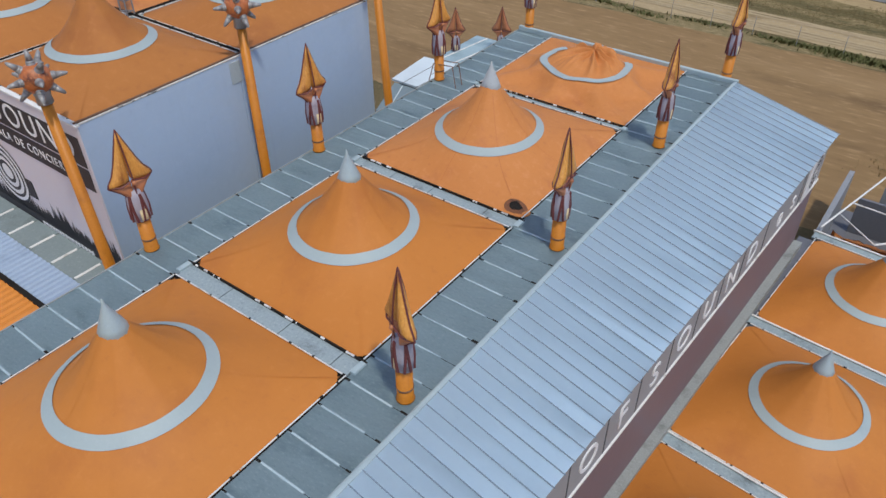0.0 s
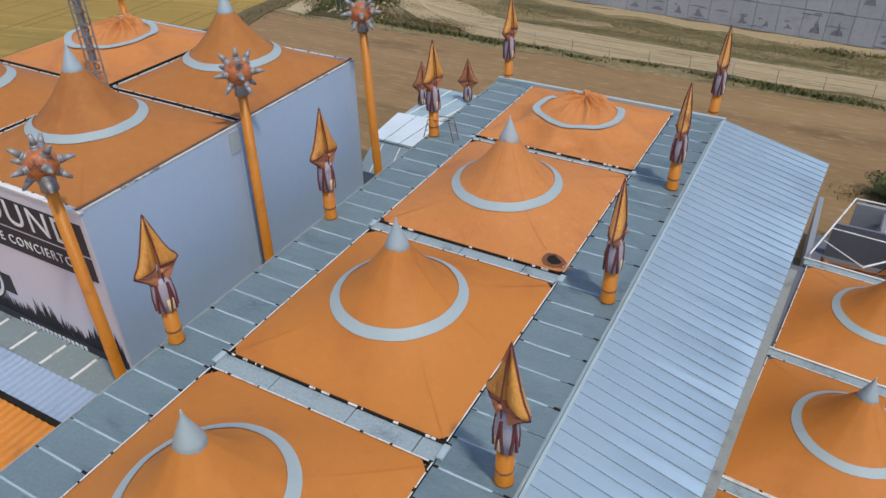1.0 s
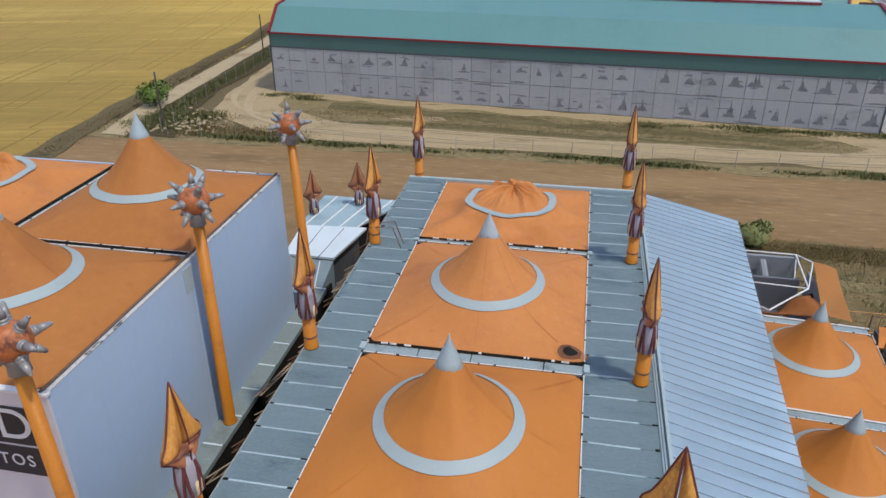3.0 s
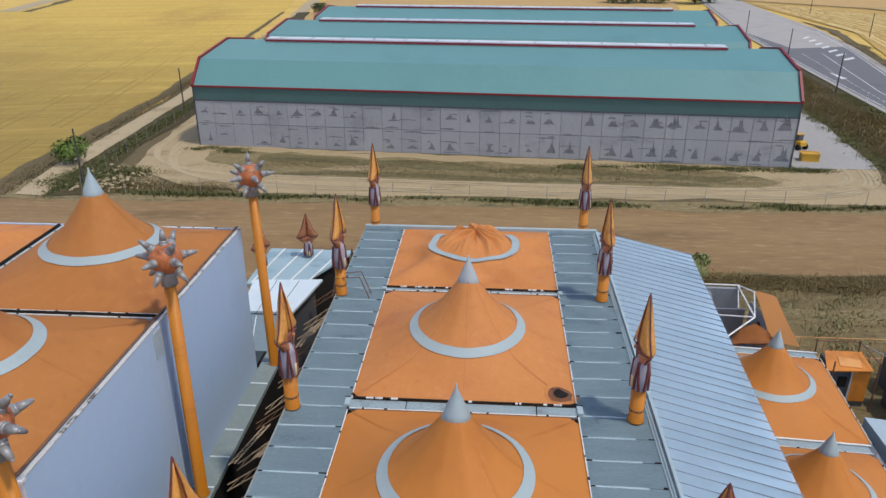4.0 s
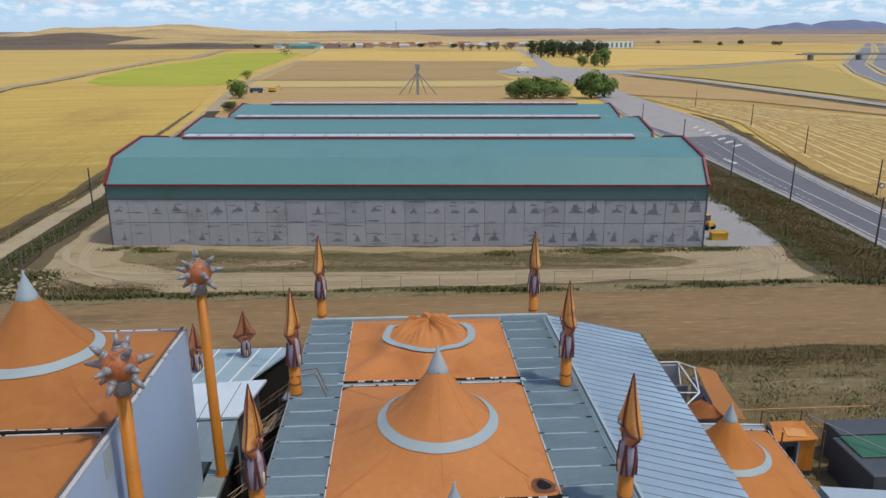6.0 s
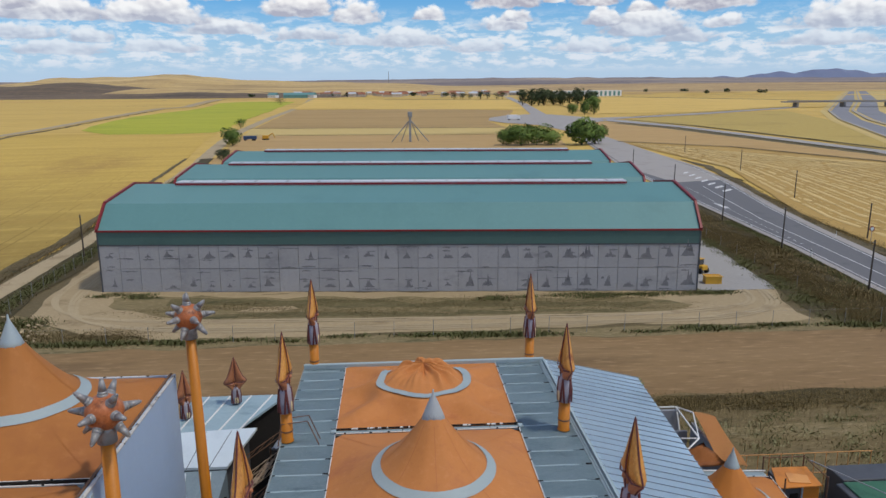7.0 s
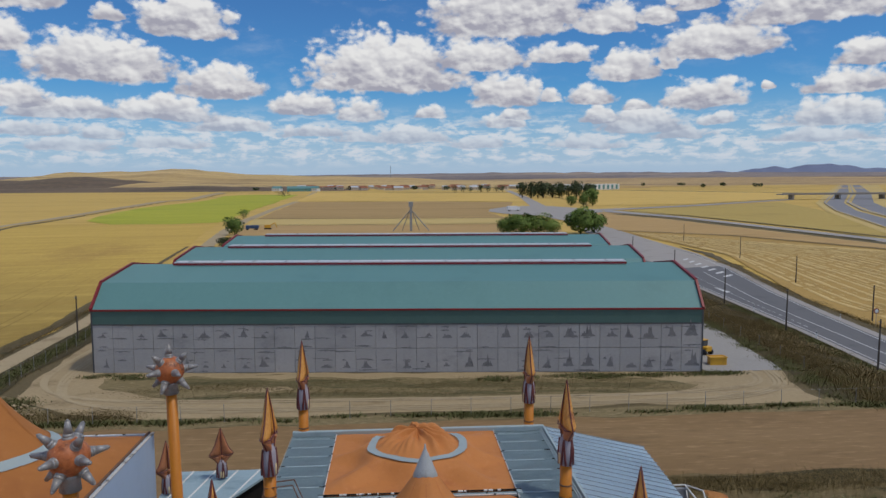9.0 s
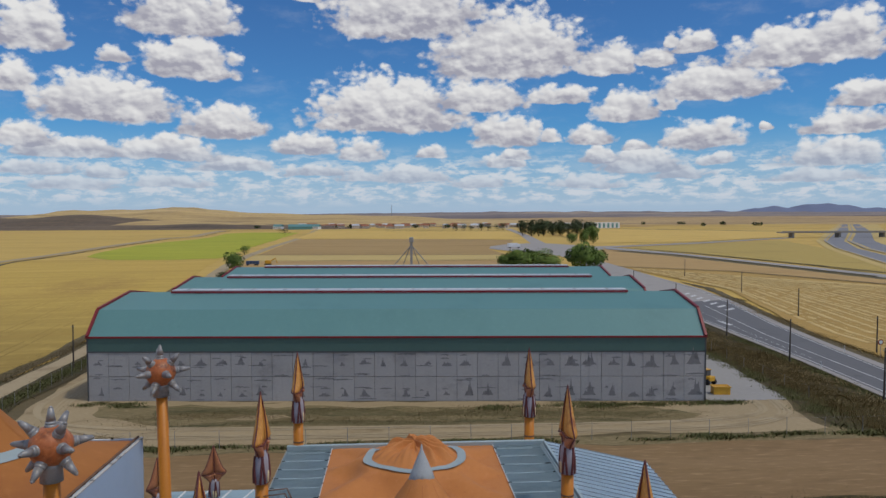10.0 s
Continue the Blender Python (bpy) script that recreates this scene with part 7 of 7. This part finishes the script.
def tufts(name, label, spots_, mat_, size, count, seed):
    """Many thin leaning blades."""
    r = random.Random(seed)
    verts, faces = [], []
    for x, y, w, d in spots_:
        for _ in range(count):
            px, py = x + r.gauss(0, w), y + r.gauss(0, d)
            s = size * r.uniform(0.4, 1.5)
            a = r.uniform(0, 6.3)
            dx, dy = math.cos(a) * s * 0.17, math.sin(a) * s * 0.17
            lx, ly = r.uniform(-0.6, 0.6) * s, r.uniform(-0.6, 0.6) * s
            k = len(verts)
            verts += [(px - dx, py - dy, 0.04), (px + dx, py + dy, 0.04), (px + lx, py + ly, 0.04 + 0.8 * s)]
            faces.append((k, k + 1, k + 2))
    me = bpy.data.meshes.new(name)
    me.from_pydata(verts, [], faces)
    me.materials.append(mat_)
    ob = new(name, me)
    upright_normals(me, lambda co: (0, 0, 1))
    return tagged(ob, label, "weeds", kind="stuff")


WEEDGREEN = material("weed_green", (0.098, 0.105, 0.036), (0.052, 0.060, 0.020), (0.155, 0.155, 0.062), rough=0.9, scale=1.5, stain=0.5, island=0.55)
SCRUBWEED = material("scrub_weed", (0.19, 0.142, 0.062), (0.115, 0.092, 0.036), (0.28, 0.212, 0.10), rough=0.95, scale=0.9, stain=0.6, island=0.5)
VERGEWEED = material("verge_weed", (0.105, 0.076, 0.027), (0.062, 0.050, 0.017), (0.155, 0.114, 0.045), rough=0.95, scale=0.5, stain=0.7, island=0.5)
STRAWWEED = material("straw_weed", (0.23, 0.175, 0.08), (0.12, 0.09, 0.042), (0.34, 0.26, 0.135), rough=0.95, scale=1.5, stain=0.5, island=0.6)
r = random.Random(77)
tufts("fence_weeds", "green weeds along the wire fence", [(r.uniform(-48, 50), 53.0 + r.uniform(-0.5, 0.6), 1.4, 0.28) for _ in range(42)], WEEDGREEN, 0.34, 260, 1)
tufts("corner_weeds", "brown weeds at the track corner", [(r.uniform(-50, -34), 53.2 + r.uniform(0, 4), 1.6, 0.8) for _ in range(40)] + [(r.uniform(-53, -47), r.uniform(55, 61.5), 1.2, 1.0) for _ in range(30)], VERGEWEED, 0.18, 190, 14)
tufts("track_weeds", "green weeds at the track corner", [(r.uniform(-56, -48.5), 54 + r.uniform(0, 8), 1.4, 0.8) for _ in range(18)] + [(-54.2 - 0.04 * (y - 60), y, 0.7, 1.6) for y in range(54, 124, 2)], WEEDGREEN, 0.30, 560, 2)
tufts("wall_weeds", "green weeds at the warehouse foot", [(r.uniform(4, 36), 67.4 + r.uniform(-1.6, 0.1), 1.1, 0.35) for _ in range(26)] + [(r.uniform(-45, -38), 71.6 + r.uniform(-1.5, 0.3), 0.8, 0.4) for _ in range(6)], WEEDGREEN, 0.30, 170, 3)
tufts("verge_weeds", "brown and straw verge weeds", [(44.5 + 0.03 * y + r.uniform(0, 8.5), 54 + y, 1.0, 1.6) for y in [r.uniform(-1, 92) for _ in range(240)]], VERGEWEED, 0.22, 560, 4)
tufts("verge_green", "green weeds at the edges of the verge", [(42.0 + 0.05 * y + r.uniform(-0.8, 1.6), 56 + y, 0.7, 1.0) for y in [r.uniform(-2, 60) for _ in range(40)]] + [(52.6 + 0.062 * y + r.uniform(-0.8, 0.6), 54 + y, 0.5, 1.6) for y in [r.uniform(0, 60) for _ in range(36)]], WEEDGREEN, 0.26, 240, 15)
tufts("verge_straw", "straw-coloured verge stalks", [(47 + r.uniform(0, 8), 52 + r.uniform(0, 95), 1.2, 2.5) for _ in range(60)] + [(68.5 + 0.02 * y + 0.0009 * y * y + r.uniform(0, 3.0), 62 + y, 0.6, 2.0) for y in [r.uniform(0, 120) for _ in range(70)]], STRAWWEED, 0.30, 120, 5)
tufts("bank_weeds", "dark weeds on the bank beside the road", [(67.6 + 0.03 * y + 0.0011 * y * y + r.uniform(-0.5, 2.0), 62 + y, 0.6, 2.0) for y in [r.uniform(0, 115) for _ in range(90)]], VERGEWEED, 0.24, 260, 16)
tufts("scrub_weeds", "dry brown scrub stalks", [(r.uniform(12, 70), r.uniform(20, 36), 1.8, 1.2) for _ in range(200)], SCRUBWEED, 0.13, 320, 6)
tufts("scrub_straw", "pale straw tufts in the scrub", [(r.uniform(12, 70), r.uniform(20, 34), 1.2, 0.7) for _ in range(130)], STRAWWEED, 0.20, 150, 7)
tufts("scrub_green", "green tufts in the scrub", [(r.uniform(40, 54), r.uniform(56, 70), 1.2, 1.0) for _ in range(16)] + [(r.uniform(14, 60), r.uniform(21, 33), 0.8, 0.45) for _ in range(40)], WEEDGREEN, 0.22, 220, 8)
tufts("pale_clumps", "pale green clumps in the scrub", [(r.uniform(13, 34), r.uniform(22, 31), 0.55, 0.35) for _ in range(34)], material("pale_clump", (0.22, 0.21, 0.105), (0.13, 0.13, 0.06), (0.32, 0.30, 0.165), rough=0.95, scale=1.5, stain=0.5, island=0.5), 0.24, 130, 17)
tufts("field_edge_weeds", "dark weeds between track and wheat", [(-61.0 - 0.055 * (y - 60), y, 0.9, 2.0) for y in range(42, 200, 3)], VERGEWEED, 0.24, 300, 9)
tufts("tall_weeds", "tall dry weeds on the far edge of the scrub", [(r.uniform(10, 80), 35.0 + r.uniform(-1.6, 0.9), 1.6, 0.5) for _ in range(110)], SCRUBWEED, 0.17, 420, 12)
tufts("brown_weeds", "dark brown weeds along the scrub edge", [(r.uniform(10, 80), 34.6 + r.uniform(-1.6, 0.9), 1.6, 0.5) for _ in range(110)], VERGEWEED, 0.17, 420, 13)
tufts("patch_weeds", "thin weeds by the wall", [(r.uniform(-38, 25), r.uniform(60.5, 67.5), 2.2, 0.6) for _ in range(90)], VERGEWEED, 0.16, 160, 10)

r = random.Random(61)
bm = bmesh.new()
for _ in range(170):
    x, y, q = r.gauss(-49.5, 2.2), r.gauss(57.5, 2.6), r.uniform(0.06, 0.26)
    if -55 < x < -44.5 and 53.5 < y < 64:
        box(bm, -q, -q * 0.7, 0.0, q, q * 0.7, q * 0.8, m=Matrix.Translation((x, y, 0.05)) @ Euler((r.uniform(-0.4, 0.4), r.uniform(-0.4, 0.4), r.uniform(0, 3))).to_matrix().to_4x4())
tagged(link("rubble", bm, RUTS), "pale rubble among the weeds at the track corner", "rubble", kind="stuff")

# ---- far things ----
silo = thing("grain_elevator", (0.5, 316, 0), "slim steel grain elevator with guy struts", "grain elevator")
part("tower", boxes((-0.55, -0.55, 0, 0.55, 0.55, 11.5), bevel=0.05), STEEL, silo)
part("head", boxes((-1.0, -0.9, 11.2, 1.0, 0.9, 13.6), bevel=0.2), STEEL, silo)
for sx in (-1, 1):
    part("strut", rods([((sx * 8.5, 0, 0), (sx * 0.5, 0, 9.5), 0.22)]), STEEL, silo)
    part("strut", rods([((sx * 4, 5, 0), (sx * 0.5, 0, 9.5), 0.18)]), STEEL, silo)
dg = thing("digger", (-68.0, 338, 0), "yellow digger parked on the fallow field", "digger")
dg.matrix_basis = dg.matrix_basis @ Matrix.Diagonal((0.72, 0.72, 0.72, 1))
part("body", boxes((-2.0, -1.2, 1.0, 2.0, 1.2, 3.2), bevel=0.2), YELLOW, dg)
part("arm", rods([((1.5, 0, 2.6), (4.8, 0, 4.6), 0.3), ((4.8, 0, 4.6), (6.2, 0, 1.2), 0.25)]), YELLOW, dg)
part("track", boxes((-2.2, -1.4, 0, 2.2, -0.7, 1.0), (-2.2, 0.7, 0, 2.2, 1.4, 1.0), bevel=0.2), RUBBER, dg)
tk = thing("tipper_truck", (-74.5, 334, 0), "blue tipper truck on the fallow field", "truck")
tk.matrix_basis = tk.matrix_basis @ Matrix.Diagonal((0.72, 0.72, 0.72, 1))
part("cab", boxes((-4.2, -1.2, 0.8, -2.0, 1.2, 3.2), bevel=0.2), MACHBLUE, tk)
part("tipper", boxes((-1.8, -1.25, 1.2, 4.2, 1.25, 3.2), bevel=0.1), MACHBLUE, tk)
for x in (-3.2, 1.6, 3.0):
    part("wheel", rods([((x, -1.25, 0.55), (x, 1.25, 0.55), 0.55)], 14), RUBBER, tk)
van = thing("lorry", (78, 505, 0.1), "white lorry on the junction road", "lorry", turn=10)
part("box_body", boxes((-4, -1.25, 1.0, 3.2, 1.25, 3.8), bevel=0.1), LETTER, van)
part("cab", boxes((3.3, -1.2, 0.6, 5.2, 1.2, 3.0), bevel=0.15), LETTER, van)
for x in (-2.6, 4.2):
    part("wheel", rods([((x, -1.2, 0.5), (x, 1.2, 0.5), 0.5)], 14), RUBBER, van)


def house(x, y, w, d, h, wall_mat, roof_mat, label):
    t = thing("house", (x, y, 0), label, "house", "village houses", rnd.uniform(-25, 25))
    part("wall", boxes((-w / 2, -d / 2, 0, w / 2, d / 2, h)), wall_mat, t)
    bm = bmesh.new()
    a = [bm.verts.new(p) for p in ((-w / 2 - 0.4, -d / 2 - 0.4, h), (w / 2 + 0.4, -d / 2 - 0.4, h), (w / 2 + 0.4, d / 2 + 0.4, h), (-w / 2 - 0.4, d / 2 + 0.4, h), (-w / 2 - 0.4, 0, h + d * 0.28), (w / 2 + 0.4, 0, h + d * 0.28))]
    for f in ((0, 1, 5, 4), (3, 4, 5, 2), (0, 4, 3), (1, 2, 5), (0, 3, 2, 1)):
        bm.faces.new([a[i] for i in f])
    part("roof", bm, roof_mat, t)
    for k in range(3):
        part("window", boxes((-w * 0.3 + k * w * 0.28 - 0.5, -d / 2 - 0.08, h * 0.4, -w * 0.3 + k * w * 0.28 + 0.5, -d / 2, h * 0.7)), TANKGREY, t)


for k in range(62):
    house(-210 + k * 7.6 + rnd.uniform(-6, 6), 1480 + rnd.uniform(-50, 300), rnd.uniform(9, 20), rnd.uniform(9, 12), rnd.uniform(4, 6.5), PLASTER, ROOFTILE if k % 4 else SKYLIGHT, "small village house with tiled roof")
for x, y, w in ((-188, 1400, 44), (-232, 1420, 16), (-158, 1405, 14)):
    house(x, y, w, 16, 5.5, TEAL if w > 30 else LETTER, TEAL, "teal-roofed farm shed at the village edge")
hall = thing("long_hall", (362, 1378, 0), "long pale hall with teal bays", "hall", turn=24)
part("wall", boxes((-76, -8, 0, 76, 8, 11)), LETTER, hall)
for k in range(14):
    part("bay", boxes((-74 + k * 10.8, -8.3, 1, -69 + k * 10.8, -8, 9.6)), TEAL, hall)
tw = thing("radio_mast", (-20, 3000, 0), "thin far radio mast on the horizon", "mast")
part("pole", rods([((0, 0, 0), (0, 0, 74), 1.6, 0.7)]), STEEL, tw)
for k in range(26):
    x, y = (rnd.uniform(-330, 300), rnd.uniform(1430, 1700)) if k < 16 else (rnd.uniform(430, 900), rnd.uniform(1600, 2000))
    t = thing("tree", (x, y, 0), "dark far tree on the plain", "tree", "far trees")
    bm = bmesh.new()
    leaf_cloud(bm, (0, 0, 4), (7, 7, 4), 60, 1.8, rnd)
    rod(bm, (0, 0, 0), (0, 0, 4), 0.5, 0.3, 6)
    part("crown", bm, LEAFDARK, t)
